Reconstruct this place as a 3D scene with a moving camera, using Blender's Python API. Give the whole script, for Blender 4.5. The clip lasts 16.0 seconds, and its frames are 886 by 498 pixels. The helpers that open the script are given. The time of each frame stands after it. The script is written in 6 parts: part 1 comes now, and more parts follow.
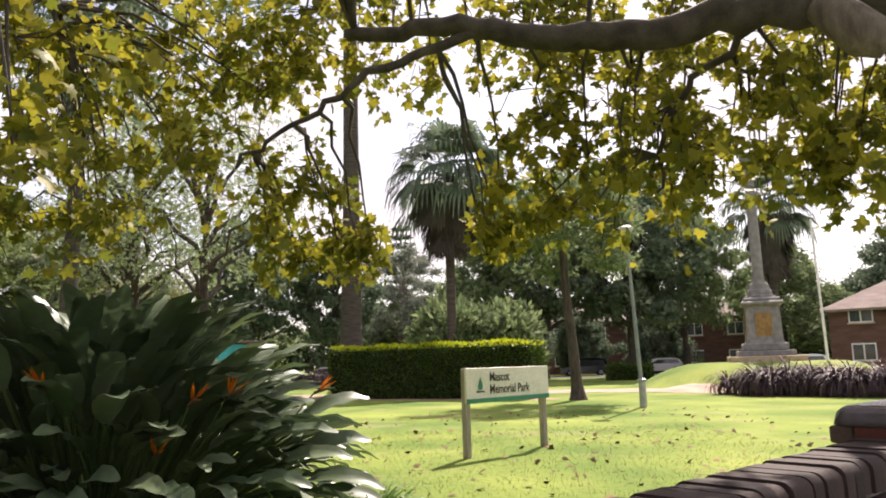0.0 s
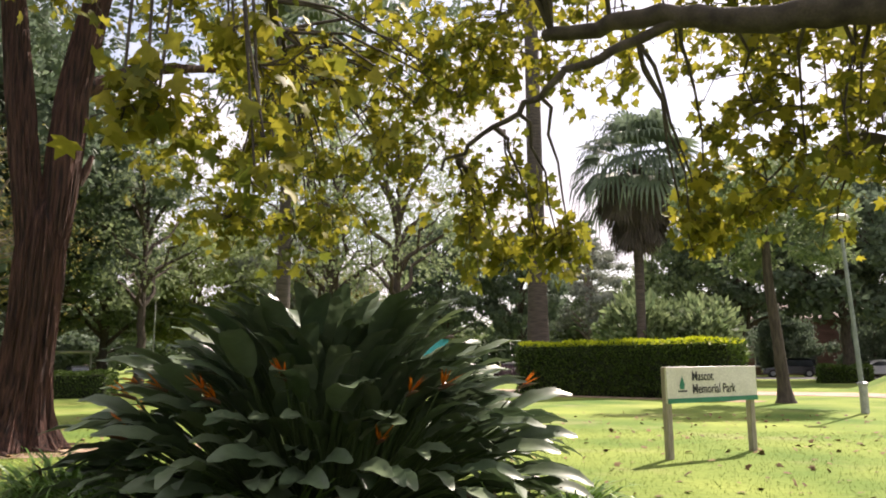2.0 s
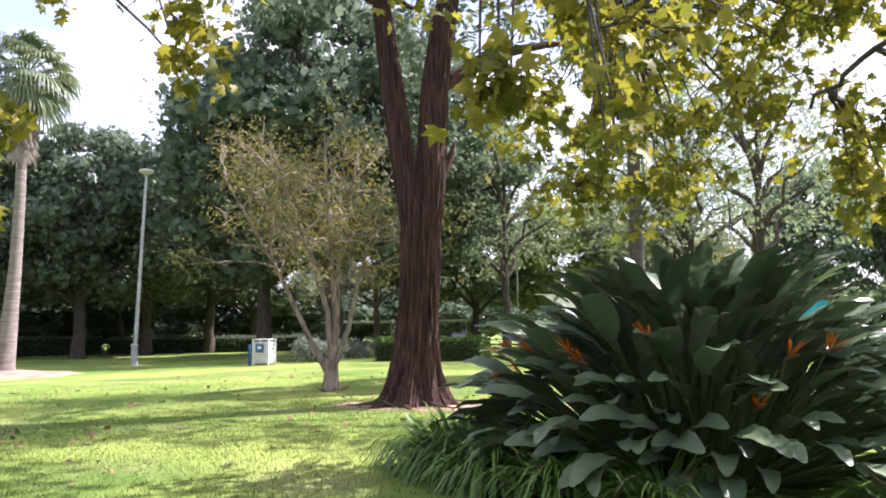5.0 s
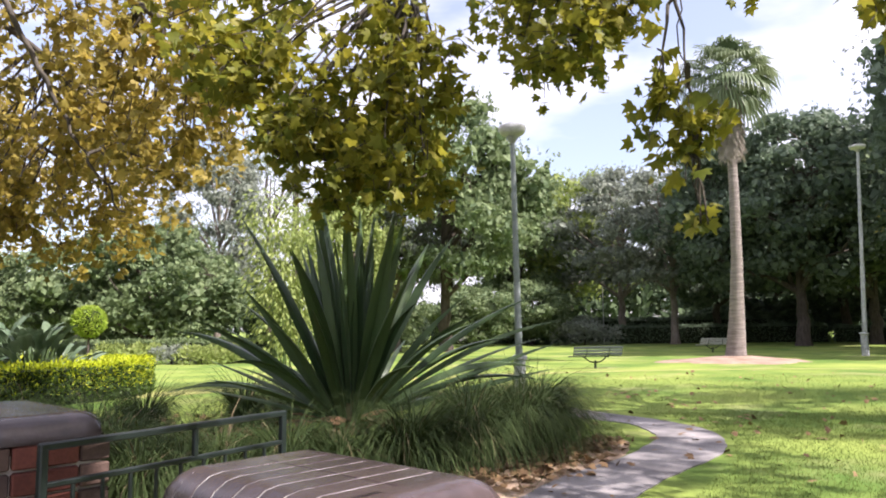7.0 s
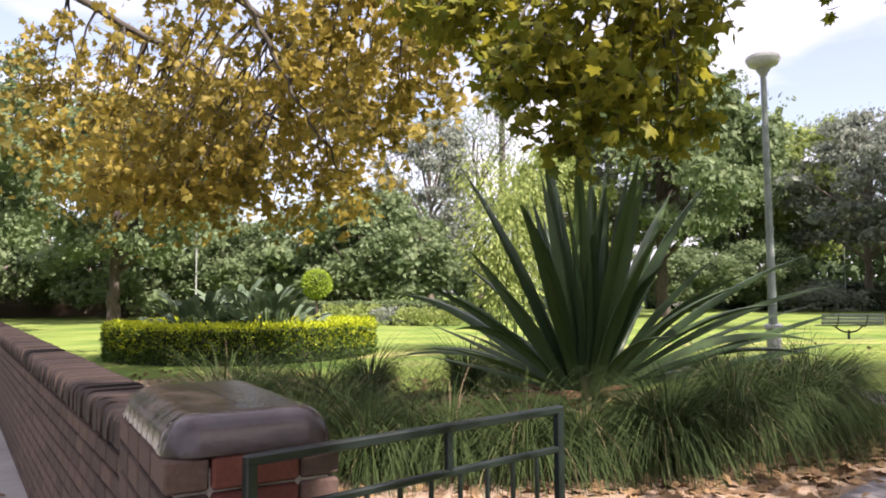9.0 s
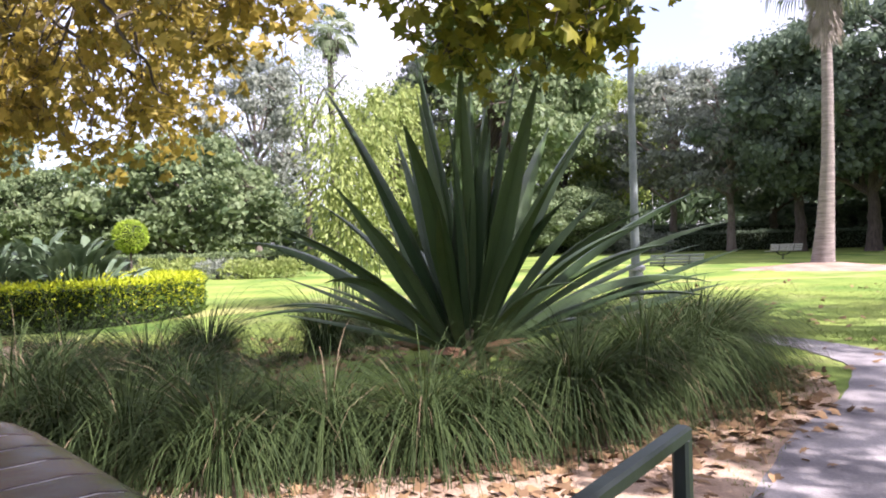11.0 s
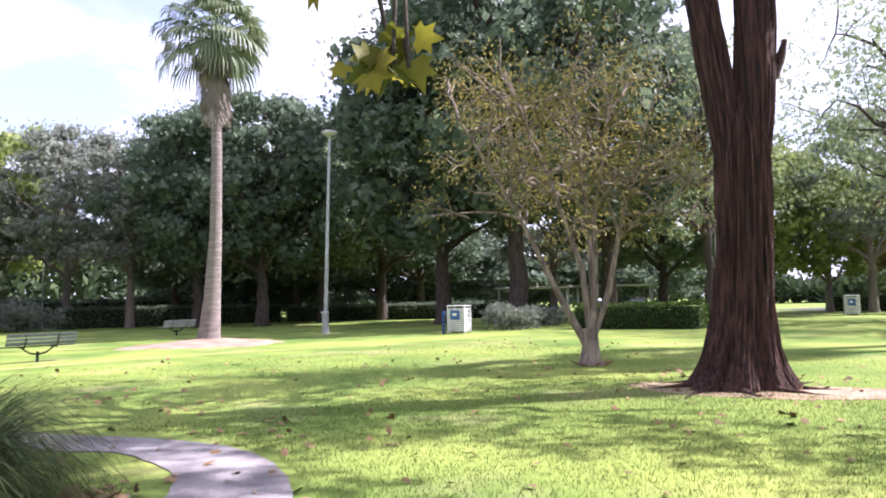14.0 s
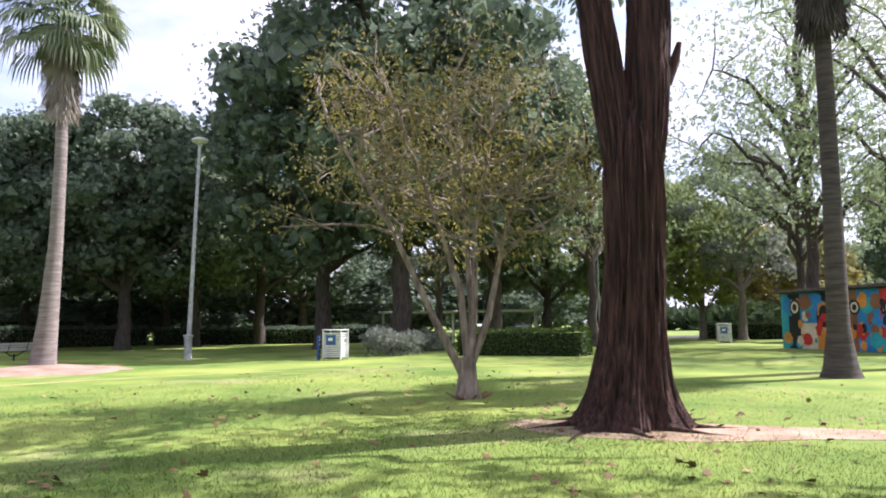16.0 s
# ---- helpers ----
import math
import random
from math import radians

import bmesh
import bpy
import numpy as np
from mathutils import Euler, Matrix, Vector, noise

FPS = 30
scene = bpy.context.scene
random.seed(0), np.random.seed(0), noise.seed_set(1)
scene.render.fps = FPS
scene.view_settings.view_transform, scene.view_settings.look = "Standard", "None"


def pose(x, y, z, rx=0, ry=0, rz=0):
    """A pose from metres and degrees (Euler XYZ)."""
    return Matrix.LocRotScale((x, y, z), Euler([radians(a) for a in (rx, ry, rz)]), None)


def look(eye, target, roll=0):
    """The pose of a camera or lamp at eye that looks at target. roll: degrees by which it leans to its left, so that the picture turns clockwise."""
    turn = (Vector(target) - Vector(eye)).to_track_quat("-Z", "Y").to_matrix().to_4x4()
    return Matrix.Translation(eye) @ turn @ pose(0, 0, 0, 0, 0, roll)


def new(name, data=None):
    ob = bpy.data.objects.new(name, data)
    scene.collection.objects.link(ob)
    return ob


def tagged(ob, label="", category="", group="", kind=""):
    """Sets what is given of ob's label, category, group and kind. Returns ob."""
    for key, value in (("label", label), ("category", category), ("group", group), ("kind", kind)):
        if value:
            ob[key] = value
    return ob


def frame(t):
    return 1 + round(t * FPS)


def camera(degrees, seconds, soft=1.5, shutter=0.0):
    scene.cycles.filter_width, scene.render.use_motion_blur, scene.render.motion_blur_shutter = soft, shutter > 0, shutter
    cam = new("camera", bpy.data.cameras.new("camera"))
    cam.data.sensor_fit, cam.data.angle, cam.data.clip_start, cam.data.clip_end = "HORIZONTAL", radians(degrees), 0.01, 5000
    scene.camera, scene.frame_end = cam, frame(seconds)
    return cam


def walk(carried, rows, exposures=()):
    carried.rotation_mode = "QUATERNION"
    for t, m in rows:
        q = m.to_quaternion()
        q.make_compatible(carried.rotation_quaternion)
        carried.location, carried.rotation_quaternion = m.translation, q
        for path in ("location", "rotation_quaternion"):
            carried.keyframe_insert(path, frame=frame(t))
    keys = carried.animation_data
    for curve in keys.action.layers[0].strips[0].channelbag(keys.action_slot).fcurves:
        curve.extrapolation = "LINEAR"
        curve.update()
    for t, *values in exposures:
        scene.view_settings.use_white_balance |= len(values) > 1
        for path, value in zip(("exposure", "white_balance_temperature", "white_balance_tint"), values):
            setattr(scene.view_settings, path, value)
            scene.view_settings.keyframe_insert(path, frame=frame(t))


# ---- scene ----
# Camera and walk
cam = camera(62.5, 16.0, soft=1.9)
ROWS = [
    (0.0, -0.000, -0.000, 1.498, -0.90, 8.92, 1.55),
    (0.5, -0.057, -0.050, 1.499, 3.31, 9.10, 1.31),
    (1.0, -0.105, -0.110, 1.502, 7.16, 9.12, 1.07),
    (1.5, -0.161, -0.161, 1.505, 10.57, 9.06, 0.80),
    (2.0, -0.192, -0.141, 1.507, 13.26, 8.82, 0.41),
    (2.5, -0.207, -0.123, 1.509, 15.23, 8.41, 0.05),
    (3.0, -0.203, -0.103, 1.508, 16.94, 7.91, -0.12),
    (3.2, -0.201, -0.108, 1.506, 17.77, 7.70, -0.17),
    (5.3, -0.258, -0.150, 1.481, 47.90, 6.32, 1.10),
    (5.5, -0.275, -0.143, 1.479, 53.50, 6.35, 1.12),
    (6.0, -0.354, 0.055, 1.508, 68.23, 6.51, 1.09),
    (6.5, -0.449, 0.071, 1.535, 82.26, 6.52, 0.93),
    (7.0, -0.570, -0.001, 1.536, 93.07, 6.27, 0.74),
    (7.5, -0.775, -0.134, 1.548, 100.51, 5.88, 0.61),
    (8.0, -0.988, -0.254, 1.556, 105.88, 5.39, 0.38),
    (8.2, -1.078, -0.280, 1.553, 107.72, 5.10, 0.26),
    (10.3, -2.264, -1.034, 1.509, 108.10, 1.71, 0.61),
    (10.5, -2.353, -1.109, 1.501, 105.04, 1.05, 0.93),
    (11.0, -2.690, -1.223, 1.504, 95.57, -0.63, 1.61),
    (11.5, -3.038, -1.103, 1.512, 86.27, -1.63, 1.87),
    (12.0, -3.348, -0.903, 1.512, 78.11, -1.38, 1.70),
    (12.5, -3.659, -0.701, 1.520, 70.54, -0.05, 1.26),
    (13.0, -3.940, -0.389, 1.503, 63.26, 1.63, 0.94),
    (13.5, -4.237, -0.056, 1.476, 55.99, 3.25, 0.93),
    (14.0, -4.531, 0.255, 1.455, 51.72, 4.16, 1.31),
    (14.5, -4.795, 0.592, 1.448, 50.75, 4.35, 1.29),
    (15.0, -5.056, 0.944, 1.450, 49.45, 4.91, 0.90),
    (15.5, -5.310, 1.367, 1.447, 46.86, 5.40, 0.76),
    (16.0, -5.564, 1.760, 1.445, 43.06, 5.91, 0.69),
]
walk(cam, [(t, pose(x, y, z, 90 + pitch, roll, yaw)) for t, x, y, z, yaw, pitch, roll in ROWS],
     exposures=((0.0, 0.97, 7250, 21), (3.2, 1.18, 7200, 21), (5.5, 1.64, 6000, 25), (7.0, 1.28, 6450, 21),
                (8.2, 1.2, 6800, 22), (10.3, 1.48, 6400, 26), (12.5, 1.68, 5950, 33), (16.0, 1.26, 6050, 25)))

# Sky and sun: high thin cloud with blue gaps, sun to the north-east
SUN_AZ, SUN_EL = 25.0, 47.0   # degrees clockwise from +y, above the horizon
world = bpy.data.worlds.new("sky")
scene.world = world
world.use_nodes = True
wn, wl = world.node_tree.nodes, world.node_tree.links
bg = wn["Background"]
sky = wn.new("ShaderNodeTexSky")
sky.sky_type, sky.sun_disc = "NISHITA", False
sky.sun_elevation, sky.sun_rotation = radians(SUN_EL), radians(SUN_AZ)
sky.dust_density, sky.ozone_density = 1.5, 1.0
coord = wn.new("ShaderNodeTexCoord")
stretch = wn.new("ShaderNodeMapping")
stretch.inputs["Scale"].default_value = (1.0, 1.0, 2.6)
puff = wn.new("ShaderNodeTexNoise")
puff.inputs["Scale"].default_value, puff.inputs["Detail"].default_value = 3.0, 5.0
ramp = wn.new("ShaderNodeValToRGB")
ramp.color_ramp.elements[0].position, ramp.color_ramp.elements[1].position = 0.38, 0.58
ramp.color_ramp.elements[0].color = (0.24, 0.24, 0.24, 1)
cloud = wn.new("ShaderNodeMix")
cloud.data_type = "RGBA"
cloud.inputs[7].default_value = (5.6, 5.65, 6.3, 1)
wl.new(coord.outputs["Generated"], stretch.inputs["Vector"])
wl.new(stretch.outputs["Vector"], puff.inputs["Vector"])
wl.new(puff.outputs["Fac"], ramp.inputs["Fac"])
wl.new(ramp.outputs["Color"], cloud.inputs[0])
wl.new(sky.outputs["Color"], cloud.inputs[6])
wl.new(cloud.outputs[2], bg.inputs["Color"])
bg.inputs["Strength"].default_value = 0.108
sun = new("sun", bpy.data.lights.new("sun", "SUN"))
sun.data.energy, sun.data.angle, sun.data.color = 5.0, radians(0.6), (1.0, 0.96, 0.90)
az, el = radians(SUN_AZ), radians(SUN_EL)
sun_dir = Vector((math.sin(az) * math.cos(el), math.cos(az) * math.cos(el), math.sin(el)))
sun.matrix_world = look(sun_dir * 80, (0, 0, 0))

# Materials

def make_mat(name, c1, c2, rough=0.85, scale=3.0, fine=40.0, bump=0.3, rand="", trans=0.0, metal=0.0, stretch=(1, 1, 1), spec=0.3, dist=0.02, vary=0.35):
    """A two-scale noise between two colours, with relief; rand: island or object; trans: share of light let through."""
    m = bpy.data.materials.new(name)
    m.use_nodes = True
    n, l = m.node_tree.nodes, m.node_tree.links
    bsdf = n["Principled BSDF"]
    out = n["Material Output"]
    tc = n.new("ShaderNodeTexCoord")
    mp = n.new("ShaderNodeMapping")
    mp.inputs["Scale"].default_value = stretch
    l.new(tc.outputs["Object"], mp.inputs["Vector"])
    a = n.new("ShaderNodeTexNoise")
    a.inputs["Scale"].default_value, a.inputs["Detail"].default_value = scale, 4
    b = n.new("ShaderNodeTexNoise")
    b.inputs["Scale"].default_value, b.inputs["Detail"].default_value = fine, 3
    l.new(mp.outputs["Vector"], a.inputs["Vector"])
    l.new(mp.outputs["Vector"], b.inputs["Vector"])
    sharp = n.new("ShaderNodeMapRange")
    sharp.inputs["From Min"].default_value, sharp.inputs["From Max"].default_value = 0.32, 0.68
    l.new(a.outputs["Fac"], sharp.inputs["Value"])
    fac = sharp.outputs["Result"]
    if rand:
        src = n.new("ShaderNodeNewGeometry").outputs["Random Per Island"] if rand == "island" else n.new("ShaderNodeObjectInfo").outputs["Random"]
        mean = n.new("ShaderNodeMix")
        mean.inputs[0].default_value = 0.72
        l.new(fac, mean.inputs[2])
        l.new(src, mean.inputs[3])
        fac = mean.outputs[0]
    mix = n.new("ShaderNodeMix")
    mix.data_type = "RGBA"
    mix.inputs[6].default_value, mix.inputs[7].default_value = (*c1, 1), (*c2, 1)
    l.new(fac, mix.inputs[0])
    gain = n.new("ShaderNodeMapRange")
    gain.inputs["To Min"].default_value, gain.inputs["To Max"].default_value = 1 - vary, 1 + vary
    l.new(b.outputs["Fac"], gain.inputs["Value"])
    tone = n.new("ShaderNodeMix")
    tone.data_type, tone.blend_type = "RGBA", "MULTIPLY"
    tone.inputs[0].default_value = 1.0
    l.new(mix.outputs[2], tone.inputs[6])
    l.new(gain.outputs["Result"], tone.inputs[7])
    l.new(tone.outputs[2], bsdf.inputs["Base Color"])
    bsdf.inputs["Roughness"].default_value = rough
    bsdf.inputs["Metallic"].default_value = metal
    bsdf.inputs["Specular IOR Level"].default_value = spec
    if bump:
        bm_ = n.new("ShaderNodeBump")
        bm_.inputs["Strength"].default_value, bm_.inputs["Distance"].default_value = bump, dist
        l.new(b.outputs["Fac"], bm_.inputs["Height"])
        l.new(bm_.outputs["Normal"], bsdf.inputs["Normal"])
    if trans:
        tr = n.new("ShaderNodeBsdfTranslucent")
        l.new(tone.outputs[2], tr.inputs["Color"])
        mx = n.new("ShaderNodeMixShader")
        mx.inputs["Fac"].default_value = trans
        l.new(bsdf.outputs["BSDF"], mx.inputs[1])
        l.new(tr.outputs["BSDF"], mx.inputs[2])
        l.new(mx.outputs["Shader"], out.inputs["Surface"])
    return m


M_LAWN = make_mat("lawn", (0.082, 0.150, 0.030), (0.24, 0.292, 0.068), 0.95, 0.30, 9.0, 0.5, spec=0.1, dist=0.03, vary=0.3)
M_BLADE = make_mat("lawn_blades", (0.084, 0.148, 0.034), (0.26, 0.305, 0.088), 0.8, 0.6, 9.0, 0, rand="island", trans=0.35, spec=0.15)


def dry_patches(m, colour, scale, share):
    """Uneven dry patches over a material's own colour."""
    n, l = m.node_tree.nodes, m.node_tree.links
    base = n["Principled BSDF"].inputs["Base Color"]
    under = base.links[0].from_socket
    tc, patch, edge = n.new("ShaderNodeTexCoord"), n.new("ShaderNodeTexNoise"), n.new("ShaderNodeMapRange")
    patch.inputs["Scale"].default_value, patch.inputs["Detail"].default_value = scale, 6
    patch.inputs["Roughness"].default_value = 0.65
    edge.inputs["From Min"].default_value, edge.inputs["From Max"].default_value, edge.inputs["To Max"].default_value = 0.54, 0.72, share
    mix = n.new("ShaderNodeMix")
    mix.data_type = "RGBA"
    mix.inputs[7].default_value = (*colour, 1)
    l.new(tc.outputs["Object"], patch.inputs["Vector"])
    l.new(patch.outputs["Fac"], edge.inputs["Value"])
    l.new(edge.outputs["Result"], mix.inputs[0])
    l.new(under, mix.inputs[6])
    l.new(mix.outputs[2], base)


dry_patches(M_LAWN, (0.33, 0.29, 0.155), 0.36, 0.55)
dry_patches(M_BLADE, (0.33, 0.30, 0.15), 0.36, 0.45)
M_SOIL = make_mat("soil", (0.25, 0.172, 0.118), (0.43, 0.32, 0.23), 0.95, 2.0, 35.0, 0.8, spec=0.1)
M_SAND = make_mat("sandy_path", (0.32, 0.235, 0.185), (0.46, 0.36, 0.29), 0.95, 1.0, 30.0, 0.5, spec=0.1)
M_MOUND = make_mat("pinkish_bare_earth", (0.22, 0.155, 0.115), (0.34, 0.25, 0.19), 0.95, 1.4, 30.0, 0.5, spec=0.1)
M_DRYGRASS = make_mat("dry_trodden_grass", (0.22, 0.235, 0.075), (0.31, 0.31, 0.115), 0.95, 0.8, 20.0, 0.4, spec=0.1)
M_BINGREY = make_mat("pale_bin_paint", (0.52, 0.53, 0.53), (0.66, 0.67, 0.66), 0.5, 3.0, 30.0, 0.1)
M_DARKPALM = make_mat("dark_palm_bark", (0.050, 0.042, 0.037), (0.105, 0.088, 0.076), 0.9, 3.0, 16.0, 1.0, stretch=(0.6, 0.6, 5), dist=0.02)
M_CONCRETE = make_mat("worn_concrete", (0.125, 0.116, 0.118), (0.33, 0.305, 0.295), 0.88, 1.3, 45.0, 0.35, spec=0.25)
M_ASPHALT = make_mat("asphalt", (0.045, 0.045, 0.047), (0.075, 0.073, 0.07), 0.9, 1.5, 90.0, 0.5)
M_FOOTPATH = make_mat("footpath_concrete", (0.27, 0.26, 0.245), (0.36, 0.345, 0.32), 0.9, 1.2, 50.0, 0.3)
M_CAPBRICK = make_mat("glazed_cap_brick", (0.030, 0.022, 0.023), (0.074, 0.053, 0.052), 0.24, 7.0, 24.0, 0.35, rand="object", spec=0.55, dist=0.008)
M_REDBRICK = make_mat("red_brick", (0.075, 0.023, 0.017), (0.140, 0.046, 0.033), 0.85, 9.0, 70.0, 0.5, rand="object", dist=0.006)
M_DARKBRICK = make_mat("grimy_brick", (0.045, 0.031, 0.027), (0.11, 0.070, 0.055), 0.9, 7.0, 60.0, 0.5, rand="object", dist=0.006)
M_MORTAR = make_mat("mortar", (0.30, 0.27, 0.23), (0.42, 0.38, 0.33), 0.95, 9.0, 80.0, 0.5, dist=0.005)
M_CAPMORTAR = make_mat("weathered_cap_mortar", (0.06, 0.05, 0.046), (0.56, 0.53, 0.49), 0.95, 13.0, 60.0, 0.5, dist=0.005)
# wall capping coloured darker to carry the shade of the leaves overhead
M_WALLCAP = make_mat("shaded_cap_brick", (0.020, 0.015, 0.014), (0.058, 0.040, 0.034), 0.75, 6.0, 60.0, 0.5, rand="object", spec=0.2, dist=0.006)
M_GATE = make_mat("dark_green_paint", (0.003, 0.007, 0.006), (0.006, 0.013, 0.011), 0.5, 8.0, 60.0, 0.15, spec=0.5, dist=0.003)
M_GREYMETAL = make_mat("galvanised_steel", (0.30, 0.31, 0.31), (0.44, 0.45, 0.45), 0.5, 5.0, 40.0, 0.1, metal=0.4, dist=0.004)
M_POLEGREEN = make_mat("grey_green_pole_paint", (0.16, 0.19, 0.18), (0.25, 0.28, 0.27), 0.55, 4.0, 40.0, 0.15, dist=0.004)
M_LAMPHEAD = make_mat("weathered_lamp_cover", (0.42, 0.42, 0.40), (0.56, 0.56, 0.53), 0.5, 6.0, 30.0, 0.1)
M_DIFFUSER = make_mat("opal_diffuser", (0.45, 0.45, 0.45), (0.55, 0.55, 0.54), 0.3, 4.0, 30.0, 0)
M_WHITE = make_mat("white_paint", (0.66, 0.66, 0.64), (0.80, 0.80, 0.78), 0.5, 3.0, 30.0, 0.1)
M_SIGN = make_mat("cream_sign_face", (0.66, 0.64, 0.55), (0.76, 0.74, 0.66), 0.45, 3.0, 30.0, 0.05)
M_SIGNGREEN = make_mat("sign_green", (0.02, 0.18, 0.11), (0.035, 0.24, 0.15), 0.45, 3.0, 30.0, 0.05)
M_INK = make_mat("sign_ink", (0.03, 0.03, 0.035), (0.05, 0.05, 0.05), 0.5, 3.0, 30.0, 0)
M_TIMBER = make_mat("weathered_grey_timber", (0.27, 0.235, 0.195), (0.42, 0.37, 0.31), 0.85, 4.0, 50.0, 0.6, stretch=(6, 6, 1), dist=0.01)
M_SLAT = make_mat("dark_bench_slat", (0.045, 0.058, 0.054), (0.10, 0.12, 0.11), 0.8, 4.0, 50.0, 0.3, stretch=(1, 6, 6), rand="object")
M_SLATPALE = make_mat("pale_bench_slat", (0.34, 0.33, 0.31), (0.46, 0.45, 0.42), 0.6, 4.0, 50.0, 0.3, rand="object")
M_IRON = make_mat("black_iron", (0.012, 0.018, 0.016), (0.03, 0.04, 0.036), 0.5, 8.0, 60.0, 0.2, dist=0.004)
M_BLUE = make_mat("blue_panel", (0.02, 0.07, 0.22), (0.05, 0.14, 0.34), 0.5, 5.0, 40.0, 0.05)
M_STONE = make_mat("grey_granite", (0.16, 0.157, 0.15), (0.26, 0.25, 0.24), 0.75, 3.0, 70.0, 0.3, dist=0.008)
M_BRONZE = make_mat("bronze_plaque", (0.22, 0.13, 0.05), (0.34, 0.21, 0.085), 0.4, 6.0, 50.0, 0.2, metal=0.6)
M_SANDSTONE = make_mat("sandstone", (0.38, 0.28, 0.19), (0.5, 0.39, 0.28), 0.9, 3.0, 50.0, 0.4)
M_BARK = make_mat("stringy_red_bark", (0.022, 0.016, 0.014), (0.135, 0.068, 0.053), 0.95, 2.6, 15.0, 1.0, stretch=(7, 7, 0.4), dist=0.05, vary=0.65)
M_GREYBARK = make_mat("grey_bark", (0.13, 0.105, 0.085), (0.25, 0.21, 0.175), 0.92, 3.0, 30.0, 0.8, stretch=(4, 4, 0.8), dist=0.02)
M_DARKBARK = make_mat("dark_bark", (0.045, 0.036, 0.030), (0.10, 0.08, 0.065), 0.95, 3.0, 30.0, 0.7, stretch=(4, 4, 0.8))
M_SMOOTHBARK = make_mat("smooth_mottled_bark", (0.095, 0.072, 0.058), (0.33, 0.27, 0.21), 0.75, 3.0, 40.0, 0.3, stretch=(3, 3, 0.8))
M_SKIRT = make_mat("dead_palm_thatch", (0.19, 0.165, 0.14), (0.40, 0.35, 0.295), 0.9, 1.0, 20.0, 0, rand="island", trans=0.15)
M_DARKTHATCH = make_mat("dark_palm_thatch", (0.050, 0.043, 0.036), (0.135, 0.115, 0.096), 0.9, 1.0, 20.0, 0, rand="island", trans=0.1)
M_PLANEBARK = make_mat("plane_tree_bark", (0.042, 0.036, 0.030), (0.10, 0.086, 0.068), 0.85, 5.0, 45.0, 0.6, dist=0.01)
M_PALMBARK = make_mat("ringed_palm_bark", (0.145, 0.122, 0.110), (0.27, 0.232, 0.21), 0.9, 3.0, 16.0, 1.0, stretch=(0.6, 0.6, 5), dist=0.02)
M_PLANELEAF = make_mat("plane_tree_leaf", (0.080, 0.118, 0.018), (0.37, 0.325, 0.036), 0.55, 0.5, 30.0, 0.1, rand="island", trans=0.5, spec=0.3, vary=0.25)
M_PLANEGOLD = make_mat("autumn_plane_leaf", (0.15, 0.135, 0.030), (0.46, 0.345, 0.066), 0.6, 0.45, 30.0, 0.1, rand="island", trans=0.5, spec=0.3, vary=0.25)
M_LEAFDARK = make_mat("dark_foliage", (0.068, 0.104, 0.070), (0.180, 0.235, 0.150), 0.6, 0.25, 6.0, 0, rand="island", trans=0.4)
M_LEAFMID = make_mat("mid_green_foliage", (0.092, 0.145, 0.068), (0.25, 0.31, 0.145), 0.6, 0.25, 6.0, 0, rand="island", trans=0.42)
M_LEAFGREEN = make_mat("fresh_feathery_foliage", (0.13, 0.19, 0.085), (0.31, 0.37, 0.19), 0.6, 0.25, 6.0, 0, rand="island", trans=0.5)
M_LEAFGREY = make_mat("grey_green_foliage", (0.14, 0.17, 0.135), (0.31, 0.335, 0.265), 0.65, 0.25, 6.0, 0, rand="island", trans=0.4)
M_LEAFLIGHT = make_mat("light_green_foliage", (0.17, 0.235, 0.06), (0.36, 0.41, 0.13), 0.6, 0.3, 6.0, 0, rand="island", trans=0.4)
M_LEAFGOLD = make_mat("yellowing_foliage", (0.145, 0.145, 0.045), (0.36, 0.30, 0.085), 0.6, 0.4, 6.0, 0, rand="island", trans=0.4)
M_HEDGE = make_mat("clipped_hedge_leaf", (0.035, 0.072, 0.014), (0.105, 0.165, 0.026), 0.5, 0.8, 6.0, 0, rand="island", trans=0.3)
# golden leaf colour; on hedge tops it also paints in sunlight
M_HEDGESUNGOLD = make_mat("sunlit_golden_hedge_leaf", (0.30, 0.39, 0.018), (0.62, 0.65, 0.035), 0.5, 0.8, 6.0, 0, rand="island", trans=0.4)
M_TOPIARY = make_mat("clipped_topiary_leaf", (0.17, 0.28, 0.025), (0.40, 0.50, 0.06), 0.5, 0.8, 6.0, 0, rand="island", trans=0.35)
# near-black core colour stands in for the shade inside hedges and topiary
M_INNERSHADE = make_mat("hedge_inner_shade", (0.012, 0.018, 0.008), (0.025, 0.034, 0.014), 0.95, 3.0, 20.0, 0)
M_STREL = make_mat("glossy_paddle_leaf", (0.052, 0.090, 0.046), (0.150, 0.200, 0.108), 0.40, 1.2, 16.0, 0.2, rand="object", trans=0.15, spec=0.45, dist=0.006)
M_STALK = make_mat("green_stalk", (0.05, 0.085, 0.03), (0.10, 0.14, 0.05), 0.5, 2.0, 30.0, 0.1)
M_ORANGE = make_mat("orange_sepal", (0.55, 0.13, 0.012), (0.72, 0.24, 0.02), 0.5, 3.0, 20.0, 0, trans=0.35)
M_BEAK = make_mat("red_green_beak", (0.16, 0.045, 0.03), (0.10, 0.11, 0.05), 0.5, 4.0, 20.0, 0)
M_SWORD = make_mat("sword_leaf", (0.028, 0.058, 0.024), (0.095, 0.150, 0.058), 0.36, 1.5, 26.0, 0.25, rand="object", trans=0.1, spec=0.5, stretch=(12, 12, 1), dist=0.004)
